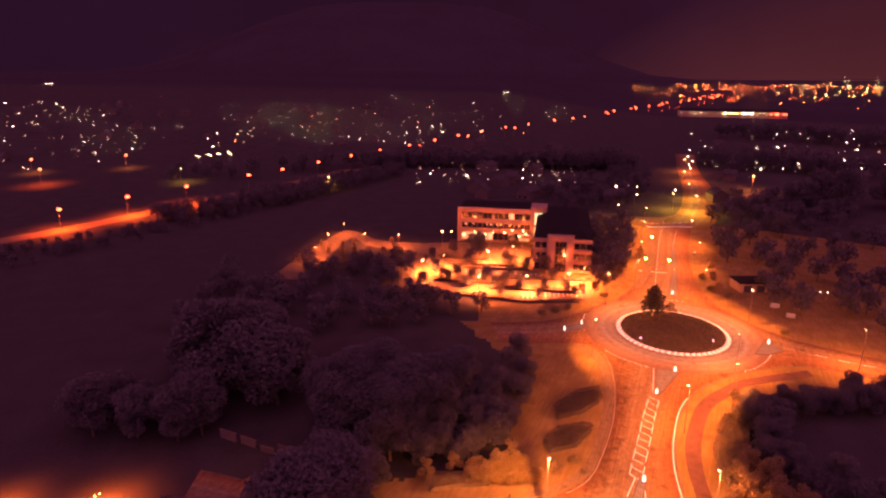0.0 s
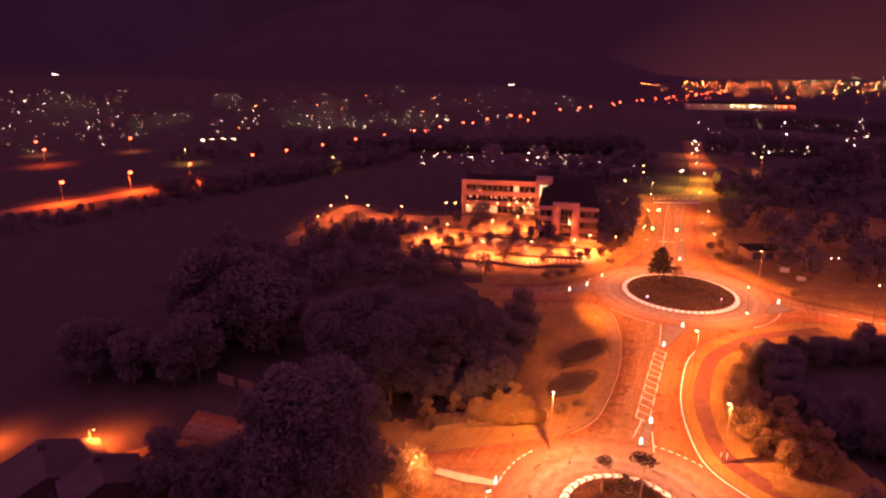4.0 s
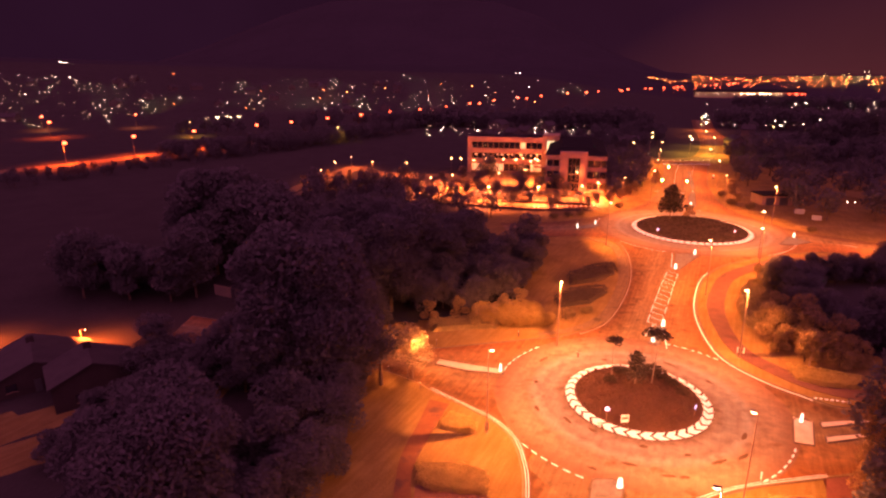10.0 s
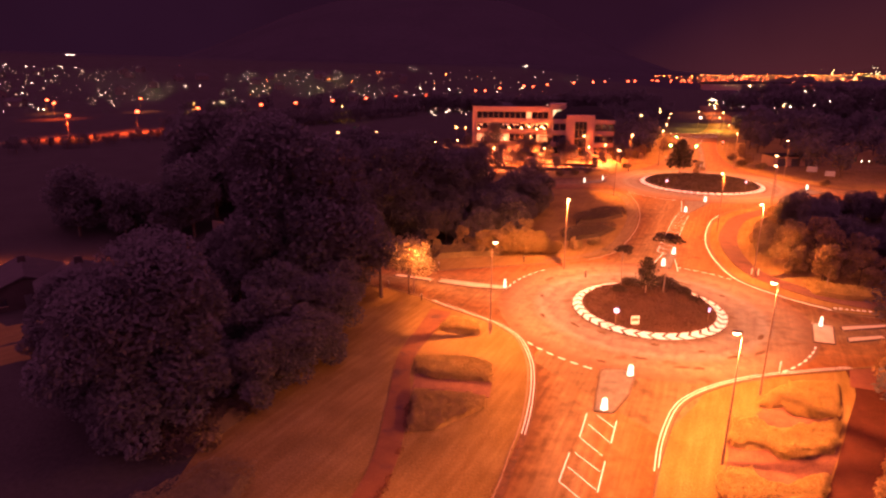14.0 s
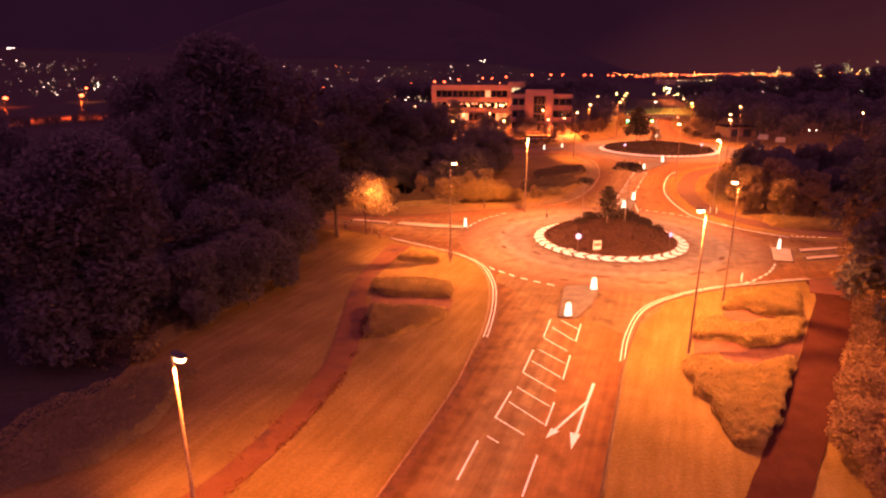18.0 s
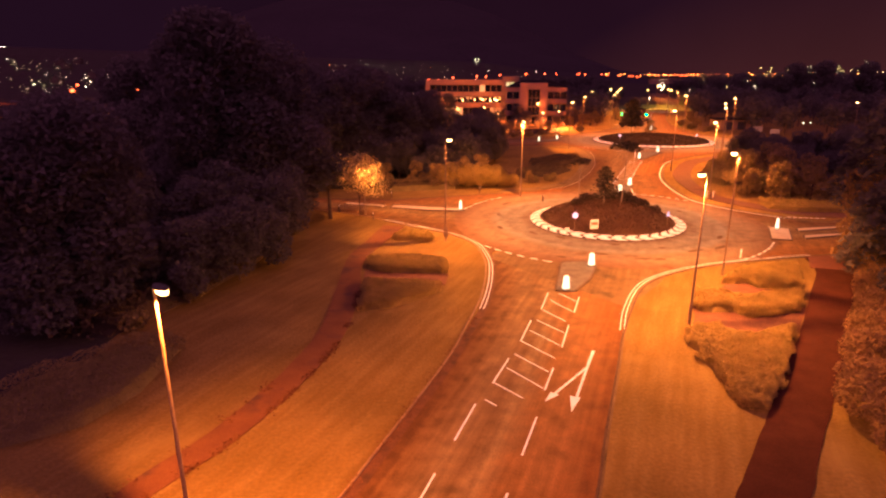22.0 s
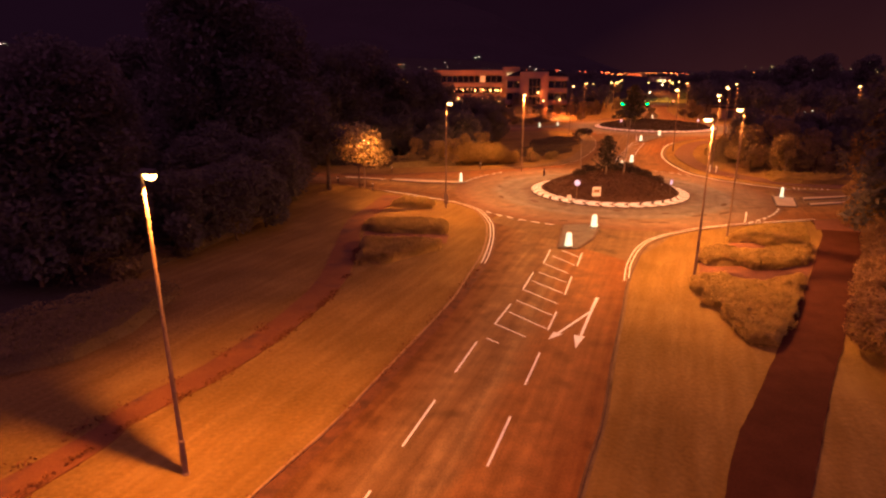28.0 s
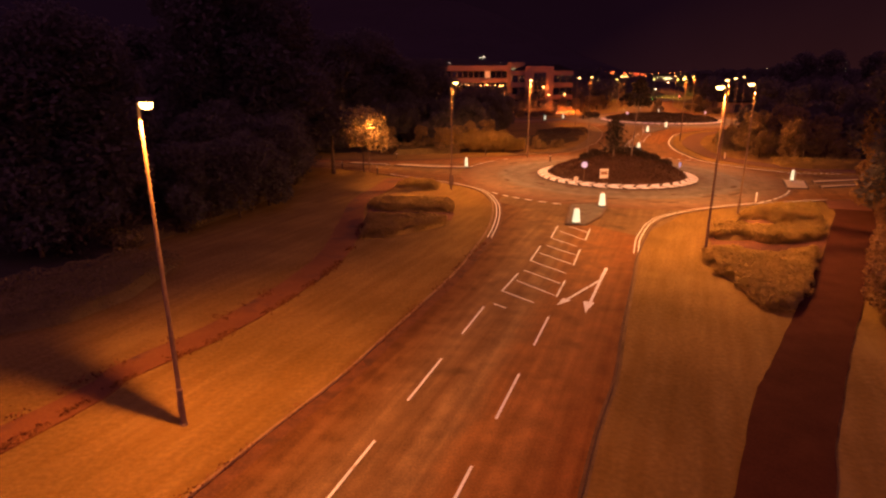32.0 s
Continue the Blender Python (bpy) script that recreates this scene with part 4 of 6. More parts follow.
# ---- signs ----
def sign(name, label, x, y, z, a, shape, face_mat, size, pole_h=None, back=None, mark=None):
    t = thing(name, label, "road sign", pose(x, y, z, 0, 0, a))
    h = pole_h or 1.6
    part("pole", Shape().tube((0, 0.03, 0), (0, 0.03, h), 0.038, 0.038, 8), STEEL, t)
    if shape == "disc":
        n, r, zc = 24, size, h - size
        ring = [(r * math.cos(2 * math.pi * i / n), zc + r * math.sin(2 * math.pi * i / n)) for i in range(n)]
    else:
        w, hh = size
        zc = h - hh / 2
        ring = [(-w / 2, zc - hh / 2), (w / 2, zc - hh / 2), (w / 2, zc + hh / 2), (-w / 2, zc + hh / 2)]
    n = len(ring)
    plate = Shape().add([(px, -0.015, pz) for px, pz in ring] + [(px, -0.0, pz) for px, pz in ring], [tuple(range(n)), tuple(range(2 * n - 1, n - 1, -1))] + [(i, n + i, n + (i + 1) % n, (i + 1) % n) for i in range(n)])
    p = part("plate", plate, face_mat, t)
    if mark:
        part("symbol", Shape().add([(mx, -0.021, zc + mz) for mx, mz in mark] + [(mx, -0.016, zc + mz) for mx, mz in mark], [tuple(range(len(mark))), tuple(range(2 * len(mark) - 1, len(mark) - 1, -1))]), SIGN_WHITE if face_mat is not SIGN_WHITE else CLAD, p)
    return t


ARROW = [(-0.18, -0.05), (0.04, -0.05), (0.04, -0.15), (0.22, 0.0), (0.04, 0.15), (0.04, 0.05), (-0.18, 0.05)]
sign("direction_sign", "small round blue sign, lit, on the planted island", 19.7, 60.2, 0.5, -10, "disc", SIGN_GLOW, 0.32, 2.05, mark=ARROW)
sign("direction_sign", "small round blue sign, lit, on the planted island", 30.7, 61.2, 0.5, 40, "disc", SIGN_GLOW, 0.30, 1.8, mark=ARROW)
sign("direction_sign", "small round blue sign, lit, on the farther island", 52.9, 143.3, 0.5, 0, "disc", SIGN_GLOW, 0.32, 2.3, mark=ARROW)
sign("direction_sign", "small round blue sign, lit, on the farther island", 71.5, 141.4, 0.5, 20, "disc", SIGN_GLOW, 0.32, 2.4, mark=ARROW)
sign("notice_board", "white square board on a short post in the planting", 21.7, 59.5, 0.45, 5, "plate", SIGN_WHITE, (0.95, 1.05), 1.45, mark=[(-0.36, -0.12), (0.36, -0.12), (0.36, 0.22), (-0.36, 0.22)])
sign("sign_board", "pale square sign board beside the far road", 102.4, 168.0, 0, -25, "plate", SIGN_BACK, (2.6, 1.5), 2.3)
sign("sign_board", "pale square sign board beside the far road", 103.0, 160.4, 0, -25, "plate", SIGN_BACK, (2.4, 1.4), 2.2)
tagged(sign("low_sign", "low white triangular chevron marker", 18.6, 59.2, 0.34, 5, "plate", SIGN_WHITE, (0.5, 0.4), 0.75))
for x, y in ((44.4, 79.7), (45.2, 79.4), (33.6, 50.5)):
    mp = thing("marker_post", "short pale marker post beside the footpath", "post", pose(x, y, 0.05), group="marker posts")
    part("post", Shape().lathe([(0.06, 0), (0.06, 0.85), (0.03, 0.95)], 8), SIGN_WHITE, mp)
    # the band is self-lit though the post holds no lamp
    part("band", Shape().lathe([(0.066, 0.68), (0.066, 0.78)], 8), BOLLARD_GLOW, mp)
for x, y in ((-8.2, 73.0), (-3.4, 68.4), (-1.6, 81.6), (11.6, 84.8), (19.8, 77.8)):
    mp = thing("wooden_post", "short dark wooden post at the verge", "post", pose(x, y, 0), group="verge posts")
    part("post", Shape().box(-0.08, -0.08, 0, 0.08, 0.08, 1.05, bevel=0.015), BARK, mp)
    part("reflector", Shape().box(-0.04, -0.09, 0.8, 0.04, -0.082, 0.92), SIGN_WHITE, mp)


# ---- traffic lights ----
def traffic_light(x, y, a, lit):
    t = thing("traffic_light", "traffic light on a pole showing " + lit, "traffic light", pose(x, y, 0, 0, 0, a), group="traffic lights on the north road")
    part("pole", Shape().tube((0, 0, 0), (0, 0, 3.2), 0.06, 0.055, 8), STEEL, t)
    head = part("signal_head", Shape().box(-0.16, -0.16, 2.9, 0.16, 0.06, 3.95, bevel=0.03), DARK_METAL, t)
    part("backing_board", Shape().box(-0.32, 0.062, 2.75, 0.32, 0.075, 4.1), DARK_METAL, t)
    for k, (name, mat) in enumerate((("green", GREEN), ("amber", DARK_METAL), ("red", RED))):
        z = 3.1 + 0.32 * k
        on = name == lit
        # a lit lens is drawn oversized, its shape standing in for glow
        lens = Shape().add([(r * math.cos(2 * math.pi * i / 14), -0.162 - d, z + r * math.sin(2 * math.pi * i / 14)) for r, d in ((0.13 if not on else 0.36, 0.0), (0.07 if not on else 0.26, 0.04)) for i in range(14)],
                           [(i, 14 + i, 14 + (i + 1) % 14, (i + 1) % 14) for i in range(14)] + [tuple(range(27, 13, -1))])
        part("lens", lens, mat if on else DARK_METAL, head, ("glowing " + name + " lens") if on else "")
    return t


traffic_light(76.4, 210.6, -10, "green")
traffic_light(84.6, 208.6, -10, "green")
traffic_light(97.2, 216.4, -20, "red")
traffic_light(89.0, 240.5, -15, "green")


# ---- trees and shrubs ----
def leaf_cloud(points, size, rng, droop=0.0, flat=0.0):
    """Small folded leaf clumps at the points, turned at random."""
    s = Shape()
    n = len(points)
    d = rng.normal(size=(n, 3))
    d /= np.linalg.norm(d, axis=1)[:, None]
    side = rng.normal(size=(n, 3))
    if flat:
        face = rng.normal(size=(n, 3)) / flat + np.array((0, 0, 1.0))
        d = np.cross(face, side)
        d /= np.linalg.norm(d, axis=1)[:, None]
        side = face
    e = np.cross(d, side)
    e /= np.linalg.norm(e, axis=1)[:, None]
    sz = size * rng.uniform(0.6, 1.35, n)[:, None]
    a, b, c, q = points - d * sz, points + e * sz * 0.6, points + d * sz, points - e * sz * 0.6
    a[:, 2] -= droop * sz[:, 0]
    vs = np.stack([a, b, c, q], 1).reshape(-1, 3)
    s.v = [tuple(v) for v in vs]
    s.f = [(4 * i, 4 * i + 1, 4 * i + 2, 4 * i + 3) for i in range(n)]
    return s


def crown_points(rng, centres, radii, n, squash=0.8):
    """Points near the outsides of several round masses, with gaps between."""
    k = rng.choice(len(centres), n, p=np.square(radii) / np.square(radii).sum())
    d = rng.normal(size=(n, 3))
    d /= np.linalg.norm(d, axis=1)[:, None]
    r = rng.uniform(0.45, 1.05, n) ** 0.6
    return np.array(centres)[k] + d * (np.array(radii)[k] * r)[:, None] * (1, 1, squash)


def tree_model(name, seed, height, spread, leaf_mat, bark, label, leaves=1500, leaf=0.3, trunk=0.2, clear=0.25, masses=9, squash=0.8):
    rng = np.random.default_rng(seed)
    t = thing(name, label, "tree")
    wood = Shape()
    bend = rng.normal(0, 0.03 * height, 2)
    knots = [(0, 0, 0), (bend[0] * 0.4, bend[1] * 0.4, height * 0.3), (bend[0], bend[1], height * 0.62), (bend[0] * 1.2, bend[1] * 1.2, height * 0.88)]
    rad = [trunk, trunk * 0.75, trunk * 0.42, trunk * 0.12]
    for i in range(3):
        wood.tube(knots[i], knots[i + 1], rad[i], rad[i + 1], 8, caps=False)
    centres, radii = [], []
    for i in range(masses):
        a = 2.4 * i + rng.uniform(-0.5, 0.5)
        f = clear + (1 - clear) * (i + 0.6) / masses
        out = spread * (0.25 + 0.75 * math.sin(math.pi * min(0.95, 0.18 + 0.75 * f))) * rng.uniform(0.35, 0.75)
        c = np.array([out * math.cos(a), out * math.sin(a), height * min(f, 0.9)])
        start = np.array(knots[1]) * (1 - f) + np.array(knots[2]) * f
        start[2] = max(height * clear * 0.7, c[2] - 0.28 * height)
        wood.tube(start, c, trunk * 0.32, trunk * 0.08, 5, caps=False)
        centres.append(c)
        radii.append(spread * (rng.uniform(0.34, 0.56) if leaf_mat is not LEAF else rng.uniform(0.50, 0.66)))
    part("trunk", wood, bark, t)
    part("crown", leaf_cloud(crown_points(rng, centres, radii, leaves, squash), leaf, rng, 0.2, 1.8 if leaf_mat is LEAF else 0.0), leaf_mat, t)
    return t


def conifer_model(name, seed, height, spread, label, leaves=1500):
    rng = np.random.default_rng(seed)
    t = thing(name, label, "tree")
    wood = Shape().tube((0, 0, 0), (0, 0, height * 0.95), 0.02 * height, 0.02, 8)
    pts = []
    tiers = 13
    for i in range(tiers):
        f = i / tiers
        z = height * (0.32 + 0.66 * f)
        r = spread * (1 - f ** 1.7) ** 0.8 * (0.8 + 0.3 * math.sin(2.6 * i)) + 0.12
        for k in range(8):
            a = 2 * math.pi * k / 8 + i * 0.7 + rng.uniform(-0.25, 0.25)
            rr = r * rng.uniform(0.7, 1.1)
            wood.tube((0, 0, z), (rr * math.cos(a), rr * math.sin(a), z - 0.16 * rr), 0.03, 0.01, 4, caps=False)
            n = int(leaves / tiers / 8)
            u = rng.uniform(0.15, 1.05, n)[:, None]
            pts.append(np.array([0, 0, z]) + u * np.array([rr * math.cos(a), rr * math.sin(a), -0.16 * rr]) + rng.normal(0, 0.11, (n, 3)) * (0.5 + u))
    part("trunk", wood, BARK_PALE, t)
    part("crown", leaf_cloud(np.concatenate(pts), 0.2, rng, 0.4), LEAF_PINE, t)
    return t


def bush_model(name, seed, radius, height, mat, label, leaves=700, leaf=0.16):
    rng = np.random.default_rng(seed)
    t = thing(name, label, "shrub")
    stems = Shape()
    cs, rs = [], []
    for i in range(6):
        a = 2 * math.pi * i / 6 + rng.uniform(-0.4, 0.4)
        c = np.array([radius * 0.5 * math.cos(a), radius * 0.5 * math.sin(a), height * rng.uniform(0.4, 0.66)])
        stems.tube((0, 0, 0), c, 0.04, 0.015, 5, caps=False)
        cs.append(c)
        rs.append(radius * rng.uniform(0.45, 0.62))
    part("stems", stems, BARK, t)
    p = crown_points(rng, cs, rs, leaves, height / radius * 0.75)
    p[:, 2] = np.abs(p[:, 2])
    part("foliage", leaf_cloud(p, leaf, rng, 0.0, 1.6 if mat is BEECH else 0.0), mat, t)
    return t


used = set()


def put(model, x, y, size=1.0, turn=0.0, z=0.0, label="", tall=1.0, group=""):
    """The model itself at the first place, copies at the others."""
    m = pose(x, y, z + hill(x, y), 0, 0, turn)
    if model.name in used:
        model = copy_thing(model, m)
    else:
        used.add(model.name)
        model.matrix_world = m
    model.scale = (size, size, size * tall)
    return tagged(model, label, group=group)


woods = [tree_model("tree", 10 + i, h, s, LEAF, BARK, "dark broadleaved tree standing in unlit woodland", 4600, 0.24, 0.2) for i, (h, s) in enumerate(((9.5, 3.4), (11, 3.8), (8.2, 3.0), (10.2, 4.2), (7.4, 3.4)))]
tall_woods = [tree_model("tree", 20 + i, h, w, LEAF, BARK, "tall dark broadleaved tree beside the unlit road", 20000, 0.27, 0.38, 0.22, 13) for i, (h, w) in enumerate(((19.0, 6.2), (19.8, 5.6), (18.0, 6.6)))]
lit_tree = tree_model("tree", 31, 8.3, 4.6, LEAF_LAMPLIT, BARK, "small tree round a street lamp, lamplight painted into its leaves", 6500, 0.13, 0.11, 0.46, 12, 0.7)
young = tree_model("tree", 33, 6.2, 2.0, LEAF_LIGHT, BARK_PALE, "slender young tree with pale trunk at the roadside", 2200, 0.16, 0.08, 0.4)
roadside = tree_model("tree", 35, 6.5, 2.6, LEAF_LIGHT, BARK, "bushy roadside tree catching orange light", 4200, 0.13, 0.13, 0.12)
pine_flat = tree_model("tree", 37, 8.4, 2.5, LEAF_PINE, BARK_PALE, "slim pine with a flat dark top on the island", 760, 0.16, 0.09, 0.82, 7, 0.36)
conifer = conifer_model("conifer", 41, 6.0, 2.15, "dark young conifer on the planted island", 1150)
conifer_tall = conifer_model("conifer", 43, 6.0, 2.3, "tall dark conifer on the farther island", 4400)
bush = bush_model("shrub", 51, 1.5, 1.7, HEDGE, "loose leafy shrub at the wood's edge")
bush_low = bush_model("shrub", 53, 1.2, 1.2, COVER, "rounded dark brown shrub on the planted island", 1500, 0.09)

rng = np.random.default_rng(5)


def inside(x, y, outline):
    hit = False
    for (x0, y0), (x1, y1) in zip(outline, outline[1:] + outline[:1]):
        if (y0 > y) != (y1 > y) and x < (x1 - x0) * (y - y0) / (y1 - y0) + x0:
            hit = not hit
    return hit


def wood(outline, count, gap, size=(0.75, 1.15), group="dark woodland", models=None):
    placed = []
    xs, ys = [p[0] for p in outline], [p[1] for p in outline]
    for _ in range(count * 30):
        if len(placed) >= count:
            break
        x, y = rng.uniform(min(xs), max(xs)), rng.uniform(min(ys), max(ys))
        if inside(x, y, outline) and all((x - a) ** 2 + (y - b) ** 2 > gap * gap for a, b in placed):
            placed.append((x, y))
            kinds = models or woods
            put(kinds[int(rng.integers(len(kinds)))], x, y, rng.uniform(*size), rng.uniform(0, 360), tall=rng.uniform(0.85, 1.12), group=group)


far_spots = []


def far_wood(outline, count, gap, size):
    placed = []
    xs, ys = [p[0] for p in outline], [p[1] for p in outline]
    for _ in range(count * 30):
        if len(placed) >= count:
            break
        x, y = rng.uniform(min(xs), max(xs)), rng.uniform(min(ys), max(ys))
        if inside(x, y, outline) and all((x - a) ** 2 + (y - b) ** 2 > gap * gap for a, b in placed):
            placed.append((x, y))
            far_spots.append((x, y, rng.uniform(*size), rng.uniform(0, 360)))


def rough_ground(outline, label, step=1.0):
    """A sheet of ground that follows the land, its dark tone standing in for missing light."""
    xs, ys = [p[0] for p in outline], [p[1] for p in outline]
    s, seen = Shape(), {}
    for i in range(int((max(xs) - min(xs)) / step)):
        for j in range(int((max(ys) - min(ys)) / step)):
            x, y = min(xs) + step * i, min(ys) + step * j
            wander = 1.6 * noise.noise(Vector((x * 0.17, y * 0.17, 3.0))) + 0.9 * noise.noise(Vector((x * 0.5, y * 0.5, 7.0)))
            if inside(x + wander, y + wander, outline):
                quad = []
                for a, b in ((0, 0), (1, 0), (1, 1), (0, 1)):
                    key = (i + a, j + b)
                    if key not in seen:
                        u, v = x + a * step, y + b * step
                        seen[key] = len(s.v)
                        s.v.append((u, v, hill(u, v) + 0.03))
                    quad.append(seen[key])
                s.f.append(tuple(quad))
    return tagged(part("rough_ground", s, UNLIT_GROUND), label, "ground", kind="structure")


rough_ground([(-20, 30), (-18, 42), (-15.5, 64), (-18, 71.5), (-50, 81), (-100, 92), (-100, 0), (-36, 0), (-22, 18)], "ground under the woodland, darkened in colour as unlit")
rough_ground([(-100, 104), (-50, 94.5), (-16, 88), (2, 92), (12, 94.5), (13, 104), (16, 116), (18, 130), (14, 141), (-8, 180), (-60, 184), (-110, 190)], "ground between the woods, darkened in colour as unlit")
rough_ground([(120, 76), (112, 110), (92, 116), (76, 114), (63, 106), (58, 96), (61, 84), (66, 73)], "ground under the woodland, darkened in colour as unlit")
wood([(-16, 40), (-12.5, 52), (-12, 64), (-19, 66), (-22, 42), (-24, 34)], 16, 3.4, (0.6, 0.9))
wood([(-8, 100), (-4, 91), (2, 94), (10, 98), (16, 106), (19, 118), (22, 130), (17, 132), (13, 118), (9, 108), (0, 102)], 34, 3.6, (0.56, 0.84))
wood([(-16.0, 64.0), (-16.5, 71.0), (-20.5, 71.5), (-20.0, 62.0)], 6, 3.8, (1.0, 1.12), "tall dark trees beside the west road", tall_woods)
wood([(-13, 85.4), (-26, 89.4), (-26, 93), (-10, 89.6)], 6, 3.0, (0.6, 0.85))
far_wood([(-80, 150), (-25, 152), (10, 162), (18, 168), (-10, 176), (-40, 178), (-80, 200)], 34, 5.5, (0.8, 1.0))
far_wood([(-46, 186), (-20, 184), (-10, 200), (-14, 226), (-34, 214), (-52, 208)], 18, 4.6, (0.6, 0.9))
wood([(70, 74), (112, 80), (112, 84), (72, 80), (66, 88), (66, 98), (70, 106), (82, 110), (112, 111), (112, 116), (93, 117), (80, 114), (68, 112), (63.5, 110), (60.5, 97), (61, 87), (66, 80)], 96, 2.5, (0.45, 0.74))
wood([(-46, 54), (-33, 50), (-32, 60), (-45, 63)], 12, 3.2, (0.48, 0.64))
far_wood([(56, 46), (60, 48), (100, 54), (110, 40), (60, 14), (38, 16), (36, 26)], 36, 4.8, (0.75, 1.1))
far_wood([(98, 172), (120, 150), (190, 130), (190, 250), (140, 262), (112, 235)], 60, 7.0, (0.8, 1.2))
far_wood([(52, 184), (60, 190), (84, 250), (84, 268), (66, 262), (58, 235), (56, 205)], 30, 4.8, (0.8, 1.1))
far_wood([(124, 268), (190, 260), (230, 330), (200, 336), (150, 305)], 34, 8.0, (0.9, 1.3))
far_wood([(-326, 26), (-234, 154), (-186, 218), (-154, 258), (-116, 312), (-88, 358), (-70, 340), (-100, 288), (-140, 230), (-176, 190), (-220, 120), (-310, 0)], 230, 3.2, (0.35, 0.62))
far_wood([(-142, 282), (-128, 298), (-104, 330), (-66, 385), (-36, 425), (-22, 410), (-56, 360), (-92, 305), (-126, 270)], 84, 3.6, (0.8, 1.05))
far_wood([(-190, 400), (-60, 470), (60, 470), (60, 440), (-50, 440), (-180, 370)], 30, 8.0, (1.0, 1.8))
far_wood([(-62, 440), (75, 436), (140, 420), (142, 445), (75, 462), (-62, 466)], 90, 4.0, (1.15, 1.36))
far_wood([(75, 450), (135, 455), (140, 425), (80, 425)], 18, 5.0, (1.4, 1.8))
far_wood([(205, 470), (330, 400), (320, 370), (200, 440)], 36, 5.0, (1.3, 1.75))
far_wood([(60, 300), (96, 305), (140, 372), (120, 400), (60, 350)], 36, 8.0, (0.8, 1.2))
far_wood([(290, 640), (330, 680), (470, 570), (440, 530)], 44, 6.0, (1.6, 1.95))
wood([(-78, 106), (-52, 101), (-50, 108), (-76, 116)], 9, 4.6, (1.15, 1.35), "dark trees behind the west houses")
wood([(-62, 120), (-38, 113), (-34, 116), (-40, 132), (-58, 140)], 14, 5.5, (1.7, 2.1), "tall dark trees behind the west road")
wood([(-24, 99), (-8, 93), (-4, 102), (-12, 114), (-24, 112)], 10, 5.2, (0.84, 0.96), "tall dark trees behind the west road", tall_woods)
wood([(-45, 77), (-45, 73), (-24, 66.5), (-23, 70)], 13, 3.0, (0.65, 0.9))
for x, y, s in ((185, 296, 2.2), (196, 300, 1.9), (208, 298, 2.0), (236, 305, 2.3), (250, 302, 2.4), (262, 306, 2.2)):
    put(woods[int(rng.integers(5))], x, y, s, rng.uniform(0, 360), group="tall dark trees on the skyline")

for x, y, s in ((-5.4, 104, 0.74), (-2.0, 109, 0.76), (1.6, 111, 0.74), (-0.8, 103, 0.70), (4.2, 114, 0.72)):
    put(tall_woods[int(rng.integers(3))], x, y, s, rng.uniform(0, 360), group="tall dark trees behind the west road")

for x, y, s in ((-22.5, 40.0, 0.82), (-25.8, 37.0, 0.70), (-30.0, 41.0, 0.66), (-24.5, 44.0, 0.80)):
    put(tall_woods[int(rng.integers(3))], x, y, s, rng.uniform(0, 360), label="tall dark tree behind the verge's low bushes", group="tall dark trees behind the verge")

# the woods that stay far off, joined: stems, limbs and leaf clumps
def joined_wood(name, spots, label):
    rr = np.random.default_rng(77)
    vs, fs, n = [], [], 0
    stems = Shape()
    for x, y, s, a in spots:
        z0, h, w = hill(x, y), 9.5 * s, 3.6 * s
        stems.tube((x, y, z0), (x, y, z0 + h * 0.8), 0.22 * s, 0.06, 6, caps=False)
        cs = [np.array([x + w * 0.5 * math.cos(a + 1.9 * k), y + w * 0.5 * math.sin(a + 1.9 * k), z0 + h * (0.35 + 0.08 * k)]) for k in range(7)]
        for c in cs[:4]:
            stems.tube((x, y, c[2] - 0.2 * h), c, 0.07 * s, 0.02, 4, caps=False)
        cloud = leaf_cloud(crown_points(rr, cs, [w * 0.5] * 7, 650), 0.42 * s, rr, 0.0, 1.3)
        vs += cloud.v
    crown = Shape()
    crown.v, crown.f = vs, [(4 * i, 4 * i + 1, 4 * i + 2, 4 * i + 3) for i in range(len(vs) // 4)]
    tagged(part(name, crown, LEAF), label, "woodland", kind="stuff")
    tagged(part("wood_stems", stems, BARK), "stems and limbs of far dark woodland", "woodland", kind="stuff")


joined_wood("woodland", far_spots, "far dark broadleaved woodland")
# along the east footpath: a leaning hedge row, then taller trees behind it
# lighter brown leaves than the trees behind, standing in for lamplight on them
path_tree = tree_model("tree", 61, 9.0, 3.2, BEECH, BARK, "tree overhanging the footpath, its leaves catching orange light", 5200, 0.14, 0.16, 0.10, 11)
for x, y, s in ((46.4, 50.2, 1.15), (44.6, 46.6, 1.05), (48.4, 52.6, 1.0), (43.0, 42.6, 0.9)):
    put(path_tree, x, y, s, rng.uniform(0, 360), group="trees along the east footpath")
for x, y, s in ((49.6, 50.0, 1.4), (47.4, 45.8, 1.4), (53.0, 50.4, 1.6), (44.2, 38.4, 1.25), (48.5, 38.5, 1.9), (37.8, 33.6, 1.0), (44.5, 31.0, 1.7), (52.5, 46.5, 2.0), (42.6, 41.6, 1.2), (41.5, 25.0, 1.3), (57, 42, 2.1), (54, 34, 2.0), (48.0, 44.5, 1.9)):
    put(woods[int(rng.integers(5))], x, y, s, rng.uniform(0, 360), label="dark tree overhanging the footpath, its edge catching orange light", group="trees along the east footpath")
